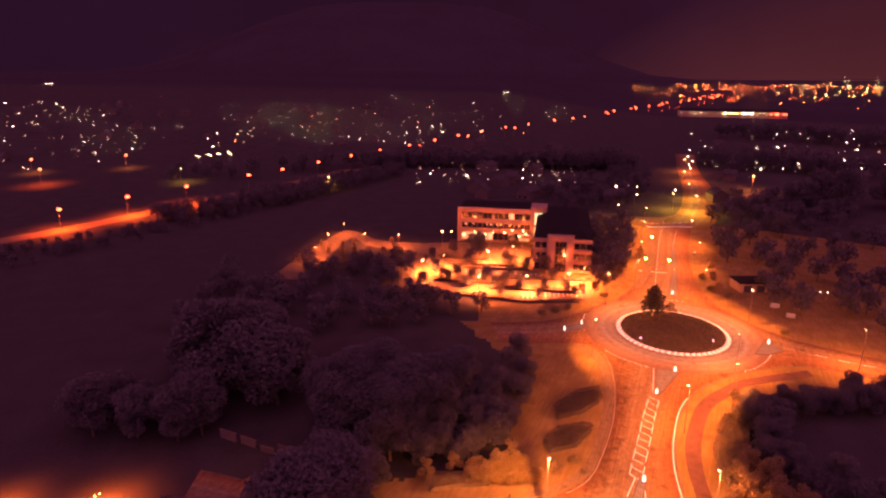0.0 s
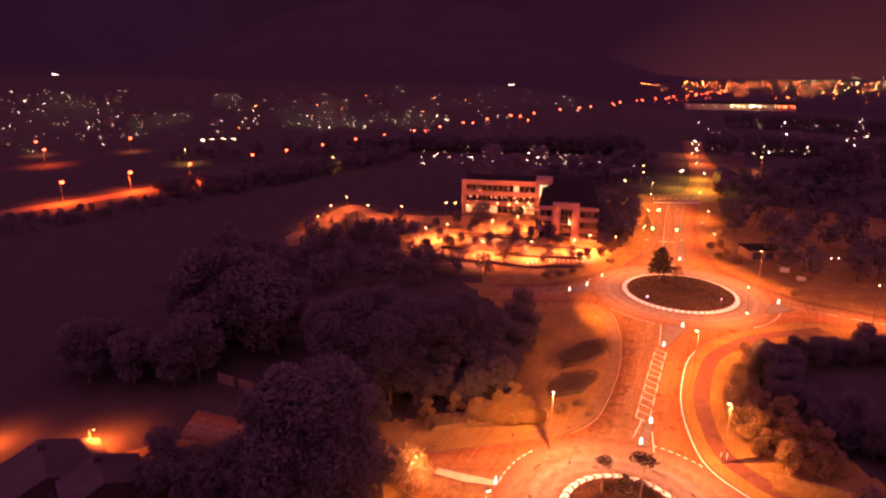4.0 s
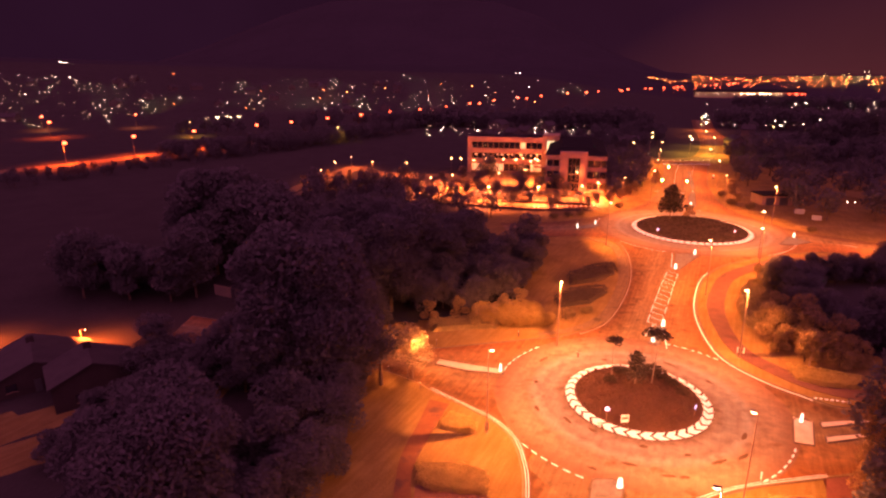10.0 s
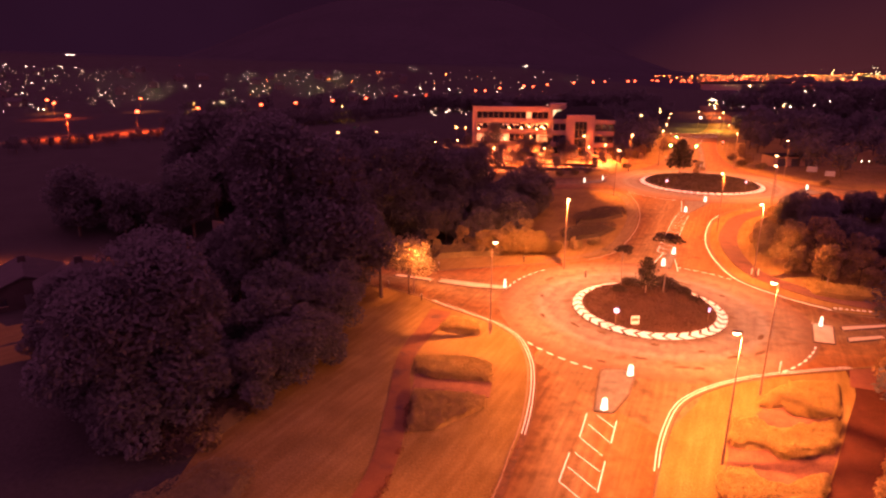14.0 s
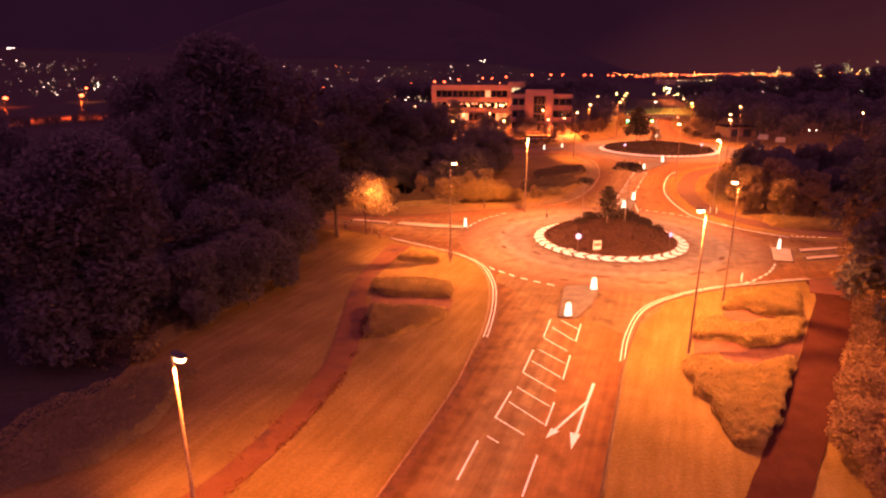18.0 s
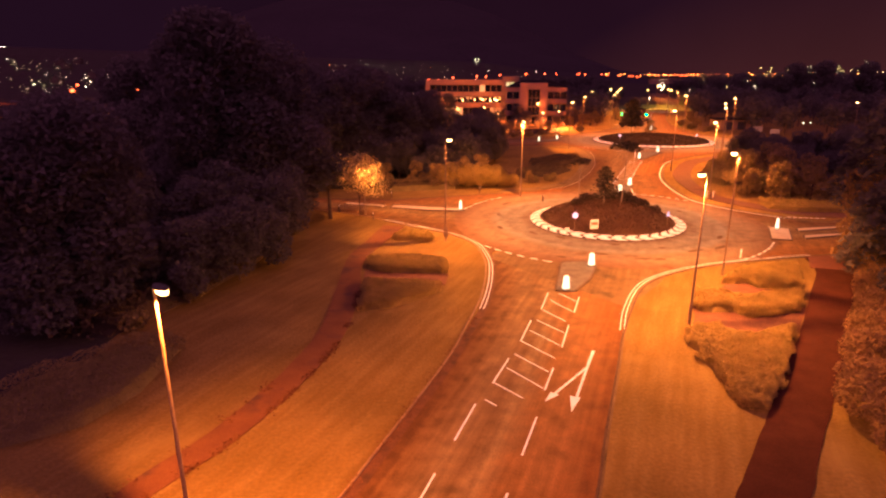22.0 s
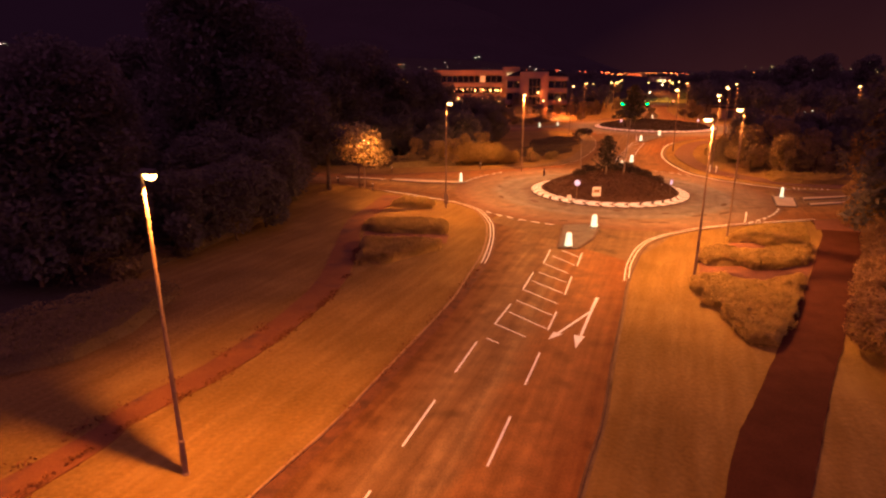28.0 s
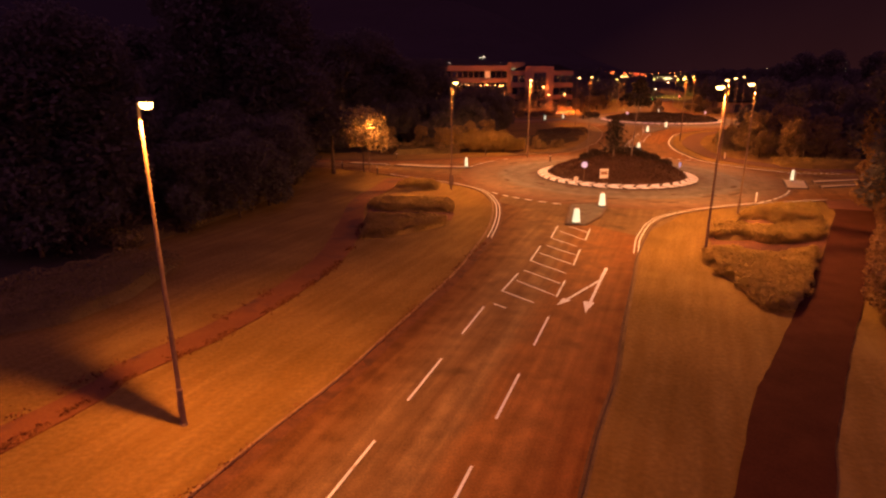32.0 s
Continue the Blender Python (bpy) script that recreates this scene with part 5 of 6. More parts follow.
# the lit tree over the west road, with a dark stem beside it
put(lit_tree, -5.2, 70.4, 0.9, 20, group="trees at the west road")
bare = tree_model("tree", 39, 9.0, 3.4, LEAF, BARK, "dark leaning tree at the lit road's edge", 1300, 0.28, 0.3, 0.6)
put(bare, -8.8, 69.2, 0.9, 140, label="dark leaning tree at the lit road's edge", group="trees at the west road")
for x, y, s in ((-12.8, 69.6, 0.8), (-12.2, 64.2, 0.74), (-12.2, 60.0, 0.7), (-12.4, 55.6, 0.7), (-12.2, 51.0, 0.66), (-13.6, 46.6, 0.6)):
    put(woods[int(rng.integers(5))], x, y, s, rng.uniform(0, 360), group="dark woodland")
put(woods[4], -13.6, 66.4, 0.7, 40, label="dark tree at the lit road's edge", group="trees at the west road")
# bushy trees along the link road's east side
for x, y, s in ((51.8, 83.6, 1.0), (55.6, 80.6, 1.1), (53.0, 77.0, 0.8), (57.2, 75.6, 0.8), (50.6, 80.0, 0.55), (59.4, 79.6, 0.95), (53.6, 89.6, 0.7), (60.4, 75.6, 0.6), (57.0, 86.0, 1.1), (56.4, 92.0, 0.8)):
    put(roadside, x, y, s, rng.uniform(0, 360), group="roadside trees by the link road")
put(young, 52.6, 75.2, 0.95, 10, group="roadside trees by the link road")
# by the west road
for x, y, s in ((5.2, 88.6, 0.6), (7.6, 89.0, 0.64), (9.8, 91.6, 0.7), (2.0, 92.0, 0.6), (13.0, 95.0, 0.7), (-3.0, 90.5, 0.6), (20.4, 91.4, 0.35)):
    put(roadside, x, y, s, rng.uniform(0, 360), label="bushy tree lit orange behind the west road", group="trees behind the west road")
# row of young trees before the offices and along the north road
for x, y, s in ((45, 178.5, 0.8), (50, 181, 0.75), (54.6, 184.5, 0.85), (58.5, 190.5, 0.8), (62.5, 197, 0.85), (66.5, 204, 0.8), (90.5, 181, 0.7), (92.5, 190, 0.8), (97.5, 202, 0.8)):
    put(young, x, y, s, rng.uniform(0, 360), group="young trees along the north road")
put(roadside, 77.0, 219.0, 0.8, 25, label="bushy tree lit yellow beside a lamp on the north road", group="young trees along the north road")
# planting on the islands
put(conifer, 24.9, 66.6, 0.86, 0, 1.75)
put(pine_flat, 27.2, 67.0, 0.98, 30, 1.8, group="pines on the near island")
put(pine_flat, 22.6, 69.4, 0.72, 150, 1.6, group="pines on the near island")
put(conifer_tall, 62.1, 160.8, 1.68, 60, 0.9)
put(roadside, 68.0, 162.5, 0.6, 60, 0.9, label="small rounded tree on the farther island")
for c, r, dome, count in ((R1, 7.9, 1.75, 15000), (R2, 13.9, 1.3, 20000)):
    rr = np.random.default_rng(count)
    q, a = r * np.sqrt(rr.uniform(0, 1, count)), rr.uniform(0, 2 * np.pi, count)
    x, y = c[0] + q * np.cos(a), c[1] + q * np.sin(a)
    lump = np.array([noise.noise(Vector((u * 0.45, v * 0.45, 2.0))) + 0.5 * noise.noise(Vector((u * 1.3, v * 1.3, 5.0))) for u, v in zip(x, y)])
    z = 0.3 + dome * (1 - (q / r) ** 2) + np.clip((r - q) / 0.7, 0, 1) ** 0.5 * (0.28 + 0.36 * lump) * rr.uniform(0.5, 1.0, count)
    cover = thing("ground_cover", "low red-brown ground cover over the island's mound" if r < 10 else "low dark ground cover over the farther island's mound", "ground cover")
    part("foliage", leaf_cloud(np.c_[x, y, z], 0.10 if r < 10 else 0.14, rr, 0.0, 1.2), HEATH if r < 10 else COVER, cover)
for x, y, s in ((28.4, 69.4, 1.35), (26.6, 70.2, 1.2), (29.8, 67.6, 1.0), (24.0, 69.8, 1.0), (30.6, 65.4, 0.8), (22.0, 67.6, 0.8)):
    put(bush_low, x, y, s, rng.uniform(0, 360), 0.2 + 1.75 * (1 - ((x - R1[0]) ** 2 + (y - R1[1]) ** 2) / 62.0), group="shrubs on the island")


# clipped shrub beds: a leafy body over an outline
def shrub_bed(name, outline, height, label, mat=None, seed=1, leaf=0.072, density=600):
    rr = np.random.default_rng(seed)
    t = thing(name, label, "shrub bed")
    xs, ys = [p[0] for p in outline], [p[1] for p in outline]
    area = (max(xs) - min(xs)) * (max(ys) - min(ys))
    ring = np.array(outline + [outline[0]], float)
    p = np.stack([rr.uniform(min(xs), max(xs), int(area * density)), rr.uniform(min(ys), max(ys), int(area * density))], 1)
    p = np.array([q for q in p if inside(q[0] + 0.55 * noise.noise(Vector((q[0] * 0.8, q[1] * 0.8, 1.5))), q[1] + 0.55 * noise.noise(Vector((q[0] * 0.8, q[1] * 0.8, 8.5))), outline)])
    seg_a, seg_b = ring[:-1], ring[1:]
    ab = seg_b - seg_a
    u = np.clip(((p[:, None] - seg_a) * ab).sum(-1) / (ab**2).sum(-1), 0, 1)
    dist = np.linalg.norm(p[:, None] - (seg_a + u[..., None] * ab), axis=-1).min(1)
    lump = np.array([noise.noise(Vector((x * 0.7, y * 0.7, seed))) for x, y in p])
    top = height * (1 - (1 - np.clip(dist / 0.55, 0, 1)) ** 2) ** 0.5 * (0.90 + 0.18 * lump)
    tuft = np.array([noise.noise(Vector((x * 2.4, y * 2.4, seed + 4.0))) for x, y in p])
    z = np.where(rr.uniform(size=len(p)) < 0.8, top * (0.97 + 0.24 * tuft) * rr.uniform(0.88, 1.04, len(p)), top * rr.uniform(0.1, 1.0, len(p))) + 0.05
    part("foliage", leaf_cloud(np.c_[p, z], leaf, rr, 0.0, 2.2), mat or SHRUB, t)
    core = Shape()
    c = np.mean(outline, axis=0)
    lower = [tuple(c + (np.array(q) - c) * 0.91) for q in outline]
    upper = [tuple(c + (np.array(q) - c) * 0.76) for q in outline]
    n = len(outline)
    core.add([(*q, 0.0) for q in lower] + [(*q, height * 0.5) for q in upper], [tuple(range(n, 2 * n))] + [(i, (i + 1) % n, n + (i + 1) % n, n + i) for i in range(n)])
    part("core", core, mat or SHRUB, t, "dense dark twigs inside")
    return t


shrub_bed("shrub_bed", [(19.9, 32.3), (21.3, 34.3), (23.1, 34.7), (23.9, 33.2), (25.0, 32.8), (26.7, 33.8), (29.0, 34.4), (27.1, 31.5), (23.6, 26.9), (21.0, 24.0), (20.4, 23.7), (19.4, 24.5), (19.8, 27.9), (19.8, 30.8)], 0.72, "broad clipped yellow-green shrub bed tapering to a point", seed=1)
shrub_bed("shrub_bed", [(23.4, 38.8), (24.9, 40.9), (26.4, 41.5), (27.7, 39.6), (30.5, 40.3), (33.9, 41.4), (31.7, 37.8), (30.6, 36.8), (28.2, 36.4), (26.5, 36.0), (25.8, 37.3), (23.9, 37.2), (23.0, 37.6)], 0.8, "long low row of clipped shrubs in orange light", seed=2)
shrub_bed("shrub_bed", [(28.1, 43.8), (30.0, 45.7), (33.4, 47.6), (37.6, 47.6), (36.6, 45.7), (34.3, 42.0), (32.5, 41.6), (30.7, 42.0), (30.3, 43.6), (28.7, 43.2)], 0.75, "short row of clipped shrubs by the crossing", seed=3)
shrub_bed("shrub_bed", [(-2.6, 38.8), (0.0, 39.4), (3.8, 42.6), (4.2, 44.2), (0.8, 44.8), (-2.8, 45.4)], 0.75, "clipped shrub bed beside the west footpath", seed=4)
shrub_bed("shrub_bed", [(-3.0, 49.0), (-0.6, 47.8), (4.6, 47.2), (5.0, 50.8), (2.0, 52.0), (-2.8, 52.2)], 0.75, "clipped shrub row beside the west footpath", seed=5)
shrub_bed("shrub_bed", [(-0.9, 59.0), (1.4, 58.0), (4.0, 58.4), (3.6, 60.6), (0.6, 62.2)], 0.8, "small clipped shrub clump near a lamp", seed=6)
for outline in ([(20.9, 33.6), (23.6, 32.6), (25.2, 32.4), (28.8, 34.0), (31.0, 36.6), (34.0, 41.2), (36.2, 44.6), (33.0, 44.4), (29.6, 44.4), (27.0, 42.0), (23.4, 38.6), (22.6, 36.6)], [(-2.8, 45.4), (4.4, 44.6), (4.8, 47.4), (-2.8, 48.9)]):
    tagged(part("earth_strip", Shape().prism(outline, 0.0, 0.035), EARTH), "strip of bare red earth between shrub rows", "earth", kind="structure")
# hedges
bush_big = bush_model("shrub", 55, 2.3, 3.1, SHRUB, "large rounded bush lit orange behind the west road", 4200, 0.12)
for x, y, k in ((9.4, 89.4, 0.95), (12.2, 89.2, 1.0), (14.8, 89.4, 0.92), (16.8, 89.8, 0.72), (11.0, 91.6, 1.1), (14.0, 91.8, 1.05), (6.6, 90.2, 1.15)):
    put(bush_big, x, y, k, rng.uniform(0, 360), group="large bushes behind the west road")
shrub_bed("hedge", [(-3.0, 86.0), (4.0, 87.4), (8.8, 87.8), (8.8, 90.4), (3.0, 90.4), (-3.4, 88.8)], 1.7, "ragged hedge behind the west road", HEDGE, 8, 0.13, 80)
hedge_bush = bush_model("shrub", 57, 2.6, 2.7, BEECH, "shaggy rounded brown hedge bush beside the footpath", 12000, 0.085)
for x, y, k, tall in ((26.2, 19.6, 1.2, 0.95), (30.0, 20.6, 1.2, 1.0), (26.9, 23.0, 1.15, 0.95), (28.4, 22.4, 1.3, 0.95), (29.6, 26.8, 1.1, 1.05), (31.4, 29.0, 1.0, 1.1), (34.9, 26.2, 1.2, 1.1), (34.8, 33.1, 1.0, 1.15), (37.7, 36.8, 0.98, 1.25), (39.4, 31.0, 1.25, 1.2), (40.4, 40.3, 0.95, 1.3), (42.6, 44.2, 0.95, 1.35), (44.4, 48.3, 0.9, 1.4)):
    put(hedge_bush, x, y, k, rng.uniform(0, 360), tall=tall, group="hedge along the east footpath")
shrub_bed("hedge", [(-12.6, 67.5), (-16.5, 68.5), (-15.4, 58), (-15.8, 51), (-18.6, 43), (-22.5, 35), (-19.6, 33.6), (-16.0, 42), (-13.4, 50), (-12.4, 58)], 2.3, "dense dark scrub at the verge's edge", COVER, 15, 0.13, 110)
shrub_bed("hedge", [(-21.6, 20.4), (-15.2, 24.0), (-13.6, 27.6), (-13.4, 33.6), (-17.0, 34.6), (-22, 28.4)], 1.0, "low rough bushes at the field's edge", HEDGE, 10, 0.065, 200)
shrub_bed("hedge", [(48.4, 71.6), (51.4, 69.6), (58.5, 68.4), (60, 70.6), (54, 73.2), (49.2, 75.4)], 1.1, "low rounded shrubs by the link road", SHRUB, 11, 0.11, 80)
shrub_bed("hedge", [(50.4, 86.6), (54.6, 88.6), (58.6, 95.0), (62.6, 103.6), (67.0, 111.4), (63.4, 112.4), (57.0, 106.0), (52.8, 98.6), (50.0, 91.0)], 1.7, "rough dark bushes at the wood's edge", HEDGE, 14, 0.13, 70)
for outline, s in (([(23.5, 108.0), (30.0, 110.4), (35.6, 115.6), (36.6, 121.6), (31.0, 119.8), (24.6, 113.8)], 12), ([(20.0, 96.6), (26.4, 98.8), (31.6, 105.4), (29.4, 107.0), (24.0, 105.2), (19.6, 101)], 13)):
    shrub_bed("shrub_bed", outline, 1.3, "dark shrub bed on the bank by the link road", COVER, s, 0.12, 80)
# bushes along the woods' lit edges
for x, y, s in ((-13.4, 56.0, 0.9), (-14.2, 48.5, 0.9), (-16.0, 42.0, 0.8), (-12.0, 61.5, 0.8), (24.5, 94.5, 0.8), (21.5, 93.2, 0.7), (58, 98, 1.1), (60.5, 108, 1.0), (66, 117, 1.0), (93, 178, 1.1), (90, 184, 1.2), (92, 196, 1.2), (52.5, 178.5, 1.0), (34.5, 166.5, 0.9), (30, 164.8, 0.9), (38.6, 168.8, 0.9), (96, 150.5, 0.9), (-18.5, 36.5, 0.9)):
    put(bush, x, y, s, rng.uniform(0, 360), group="bushes along the wood's edge")

# fallen leaves and clods gathered along the west footpath's edge and the gutters
def litter(name, line, width, count, label, seed, size=0.07):
    rr = np.random.default_rng(seed)
    pts = even(line, 400)
    sd = sides(pts)
    k = rr.integers(0, 400, count)
    clump = np.array([noise.noise(Vector((pts[i][0] * 0.8, pts[i][1] * 0.8, seed))) for i in k])
    keep = clump > -0.12
    k = k[keep]
    p = pts[k] + sd[k] * rr.normal(0, width, len(k))[:, None] + rr.normal(0, 0.12, (len(k), 2))
    return tagged(part(name, leaf_cloud(np.c_[p, rr.uniform(0.07, 0.13, len(k))], size, rr), LITTER), label, "leaf litter", kind="stuff")


litter("leaf_litter", smooth_line([(-13.4, 11.0), (-12.0, 13.4), (-9.9, 18.5), (-7.3, 22.5), (-4.7, 28.7), (-3.1, 35.5), (-2.9, 44)], 0.5), 0.10, 2600, "brown leaf litter along the footpath's edge", 3)
litter("leaf_litter", smooth_line([(-14.0, 13.4), (-11.4, 18.6), (-9.0, 22.6), (-6.6, 28.4)], 0.5), 0.25, 700, "sparse leaf litter on the footpath", 4)
gutter = KERBS["south_west"]
litter("gutter_litter", gutter[(gutter[:, 1] > 8) & (gutter[:, 1] < 40)], 0.12, 1500, "dirt and leaves gathered in the gutter", 5, 0.05)


# ---- the offices and their car park ----
OFFICE = pose(7.0, 245.5, 0, 0, 0, -11)
office = thing("office_building", "three-storey brick offices with pale portal and partly lit windows", "office building", OFFICE)
part("wall", Shape().box(0, 0.6, 0, 33.5, 18, 13.6), BRICK, office, "long rear wing of orange-brown brick")
part("wall", Shape().box(33.5, -34.2, 0, 54, 14, 12.9), BRICK, office, "front wing of orange-brown brick")
part("tower", Shape().box(30.4, -0.8, 0, 37.0, 8, 16.2, bevel=0.08), BRICK, office, "stair tower")
part("roof", Shape().box(-0.3, 0.2, 13.62, 30.3, 18.3, 14.2, bevel=0.05), ROOF, office)
part("roof", Shape().add([(33.2, -34.6, 12.9), (54.4, -34.6, 12.9), (54.4, 14.3, 12.9), (33.2, 14.3, 12.9), (38.2, -28, 14.9), (49.6, -28, 14.9), (49.6, 9, 14.9), (38.2, 9, 14.9)],
                         [(0, 1, 5, 4), (1, 2, 6, 5), (2, 3, 7, 6), (3, 0, 4, 7), (4, 5, 6, 7), (3, 2, 1, 0)]), ROOF, office, "dark hipped roof")
# white frames round the rear wing and round the portal
part("frame", Shape().box(-0.6, -0.6, 0, 0.9, 0.58, 15.0), CLAD, office)
part("frame", Shape().box(0.9, -0.6, 13.1, 30.4, 0.58, 15.0), CLAD, office)
part("spandrel", Shape().box(0.92, -0.1, 8.5, 30.38, 0.58, 10.1), CLAD, office)
part("spandrel", Shape().box(0.92, -0.1, 4.3, 30.38, 0.58, 5.9), CLAD, office)
for x0, x1 in ((38.2, 41.0), (45.2, 47.6)):
    part("portal_pillar", Shape().box(x0, -36.4, 0, x1, -34.22, 12.2, bevel=0.06), CLAD, office)
part("portal_beam", Shape().box(38.2, -36.4, 12.2, 47.6, -34.22, 14.3, bevel=0.06), CLAD, office)
for z in (3.6, 7.6, 11.4):
    part("floor_band", Shape().box(33.3, -34.6, z, 38.18, -34.22, z + 1.3), CLAD, office)
    part("floor_band", Shape().box(47.62, -34.6, z, 54.2, -34.22, z + 1.3), CLAD, office)
    part("floor_band", Shape().box(33.1, -34.2, z, 33.48, -1.0, z + 1.3), CLAD, office)


def window(x, y, z, w, h, mat, along="x"):
    s, f = Shape(), Shape()
    if along == "x":
        s.box(x, y, z, x + w, y + 0.05, z + h)
        for bx in (x, x + w - 0.07):
            f.box(bx, y - 0.03, z, bx + 0.07, y, z + h)
        f.box(x + 0.07, y - 0.03, z, x + w - 0.07, y, z + 0.07).box(x + 0.07, y - 0.03, z + h - 0.07, x + w - 0.07, y, z + h)
    else:
        s.box(x, y, z, x + 0.05, y + w, z + h)
        for by in (y, y + w - 0.07):
            f.box(x - 0.03, by, z, x, by + 0.07, z + h)
    win = part("window", s, mat, office)
    part("window_frame", f, CLAD if mat is not GLASS else DARK_METAL, win)


lit = random.Random(4)
for k in range(13):
    x = 1.2 + 2.24 * k
    window(x, 0.5, 10.3, 2.1, 2.6, WINDOW_LIT if k == 9 else GLASS)
    window(x, 0.5, 6.0, 2.1, 2.4, GLASS)
    window(x, 0.5, 1.0, 2.1, 3.0, WINDOW_LIT if lit.random() < 0.5 else GLASS)
for z in (1.0, 5.0, 9.0):
    for x in (33.8, 36.0):
        window(x, -34.32, z, 2.0, 2.3, GLASS)
    for x in (47.8, 49.9, 52.0):
        window(x, -34.32, z, 2.0, 2.3, GLASS)
    for k in range(9):
        window(33.42, -33.6 + 3.5 * k, z, 3.0, 2.3, WINDOW_LIT if lit.random() < 0.25 else GLASS, "y")
for k in range(3):
    for z in (0.3, 3.4, 6.4, 9.3):
        window(41.1 + 1.36 * k, -34.32, z, 1.3, 2.8, GLASS)
for k, x in enumerate((2.4, 5.8, 11.6, 13.2, 16.0, 17.6, 21.2, 25.4)):
    part("ceiling_light", Shape().box(x, 0.44, 7.5, x + (0.6 if k % 3 else 1.1), 0.49, 7.95), WINDOW_LIT, office, "small lit ceiling panel behind glass")
window(32.0, -0.9, 8.8, 1.6, 5.2, WINDOW_GREENISH)
window(33.7, -0.9, 8.8, 1.6, 5.2, WINDOW_GREENISH)
window(32.0, -0.9, 3.4, 1.6, 4.2, WINDOW_GREENISH)
part("canopy", Shape().box(27.0, -4.2, 3.4, 33.3, -0.92, 3.8, bevel=0.05), CLAD, office)
for x in (27.3, 32.8):
    part("canopy_post", Shape().tube((x, -3.9, 0), (x, -3.9, 3.4), 0.14, 0.14, 10), CLAD, office)

car_park = tagged(part("car_park", Shape().prism([(-9, 186), (14, 178.5), (28, 174.5), (46, 175.5), (51, 186), (50, 197), (36, 199.5), (40, 237), (6, 243), (-13, 240)], 0.0, 0.02), ASPHALT), "worn asphalt office car park, brightly lit", "car park", kind="structure")
for k in range(14):
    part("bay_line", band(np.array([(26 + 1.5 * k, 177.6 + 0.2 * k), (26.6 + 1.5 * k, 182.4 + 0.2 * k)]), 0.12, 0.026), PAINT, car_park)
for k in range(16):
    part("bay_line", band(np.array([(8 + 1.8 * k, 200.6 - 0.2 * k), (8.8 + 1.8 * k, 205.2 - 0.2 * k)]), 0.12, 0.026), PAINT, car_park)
tagged(part("car_park_road", ribbon([(-62, 196), (-57, 222), (-52, 243), (-45, 262), (-36, 256), (-28, 246), (-10, 241), (2, 239)], [(-50, 196), (-46, 220), (-43, 240), (-40, 250), (-36, 244), (-30, 236), (-14, 231), (2, 229)], 0.012), ASPHALT), "curving lit drive to a second car park", "road", kind="structure")
for outline, h, s in (([(22, 196.4), (52, 193.4), (52.4, 195.0), (22, 198.2)], 1.1, 21), ([(6, 208.4), (34, 204.6), (34.4, 206.6), (6, 210.6)], 1.1, 22), ([(-2, 221), (18, 217), (18.4, 219), (-2, 223)], 1.0, 23), ([(14, 186.4), (46, 181.4), (46.4, 183.4), (14.4, 188.4)], 1.4, 25), ([(-5, 195), (22, 189.6), (22.4, 191.6), (-4.6, 197)], 1.4, 26), ([(0, 213), (30, 209.4), (30.4, 211.4), (0.4, 215)], 1.3, 27),
                      ([(-8, 184.4), (14, 177), (28, 173.0), (46, 173.6), (46, 175.0), (28, 174.4), (14, 178.6), (-8, 186.2)], 1.3, 24)):
    shrub_bed("hedge", outline, h, "dark clipped hedge in the office car park", COVER, s, 0.2, 20)
for x, y, s in ((14.4, 222, 0.9), (11, 214, 0.55), (-2.5, 203, 0.6), (1.6, 194, 0.5), (31, 206.4, 0.5), (37, 202.6, 0.62), (-6, 212, 0.5), (24, 200, 0.45), (8, 188, 0.45), (35, 215, 0.6), (19, 181.5, 0.4), (31, 177, 0.4), (26, 208, 0.5), (-4, 219, 0.55), (5, 201, 0.5), (21, 190, 0.45), (43, 180, 0.4), (15, 195, 0.5), (28, 193, 0.4), (4, 228, 0.5), (38, 192, 0.5), (-7, 192, 0.55), (12, 236, 0.6), (29, 238, 0.6), (18, 187, 0.42), (26, 185.8, 0.4), (34, 184.6, 0.45), (41, 183.4, 0.4), (0, 195.4, 0.45), (10, 193.4, 0.42), (24, 211.6, 0.5), (9, 213.4, 0.45)):
    put(woods[int(rng.integers(5))], x, y, s, rng.uniform(0, 360), label="small dark tree among car park hedges", group="trees in the car park")
for x, y, s in ((-52, 224, 0.5), (-56, 216, 0.55), (-47, 210, 0.5), (-40, 224, 0.5), (-36, 228, 0.45), (-24, 226, 0.5), (-51, 236, 0.4), (-38, 240, 0.4), (-44, 206, 0.5), (-50, 203, 0.55), (-38, 214, 0.5), (-30, 222, 0.45), (-46, 226, 0.45), (-42, 236, 0.4), (-22, 242, 0.4), (-30, 229, 0.4)):
    put(roadside, x, y, s, rng.uniform(0, 360), label="bushy tree brightly lit beside the drive", group="trees along the drive")


def park_lamp_model():
    t = thing("park_lamp", "short lamp column with a round glowing head in the car park", "lamp", group="car park lamps")
    part("column", Shape().tube((0, 0, 0), (0, 0, 5.4), 0.07, 0.05, 8), STEEL, t)
    part("base", Shape().lathe([(0.13, 0), (0.13, 0.5), (0.08, 0.6)], 8), STEEL, t)
    head = part("head", Shape().lathe([(0.1, 5.42), (0.30, 5.62), (0.30, 5.68), (0.08, 5.82)], 12), DARK_METAL, t)
    part("globe", Shape().lathe([(0.10, 5.2), (0.22, 5.28), (0.24, 5.44), (0.12, 5.56)], 12), LENS_PARK, head, "glowing globe")
    return t


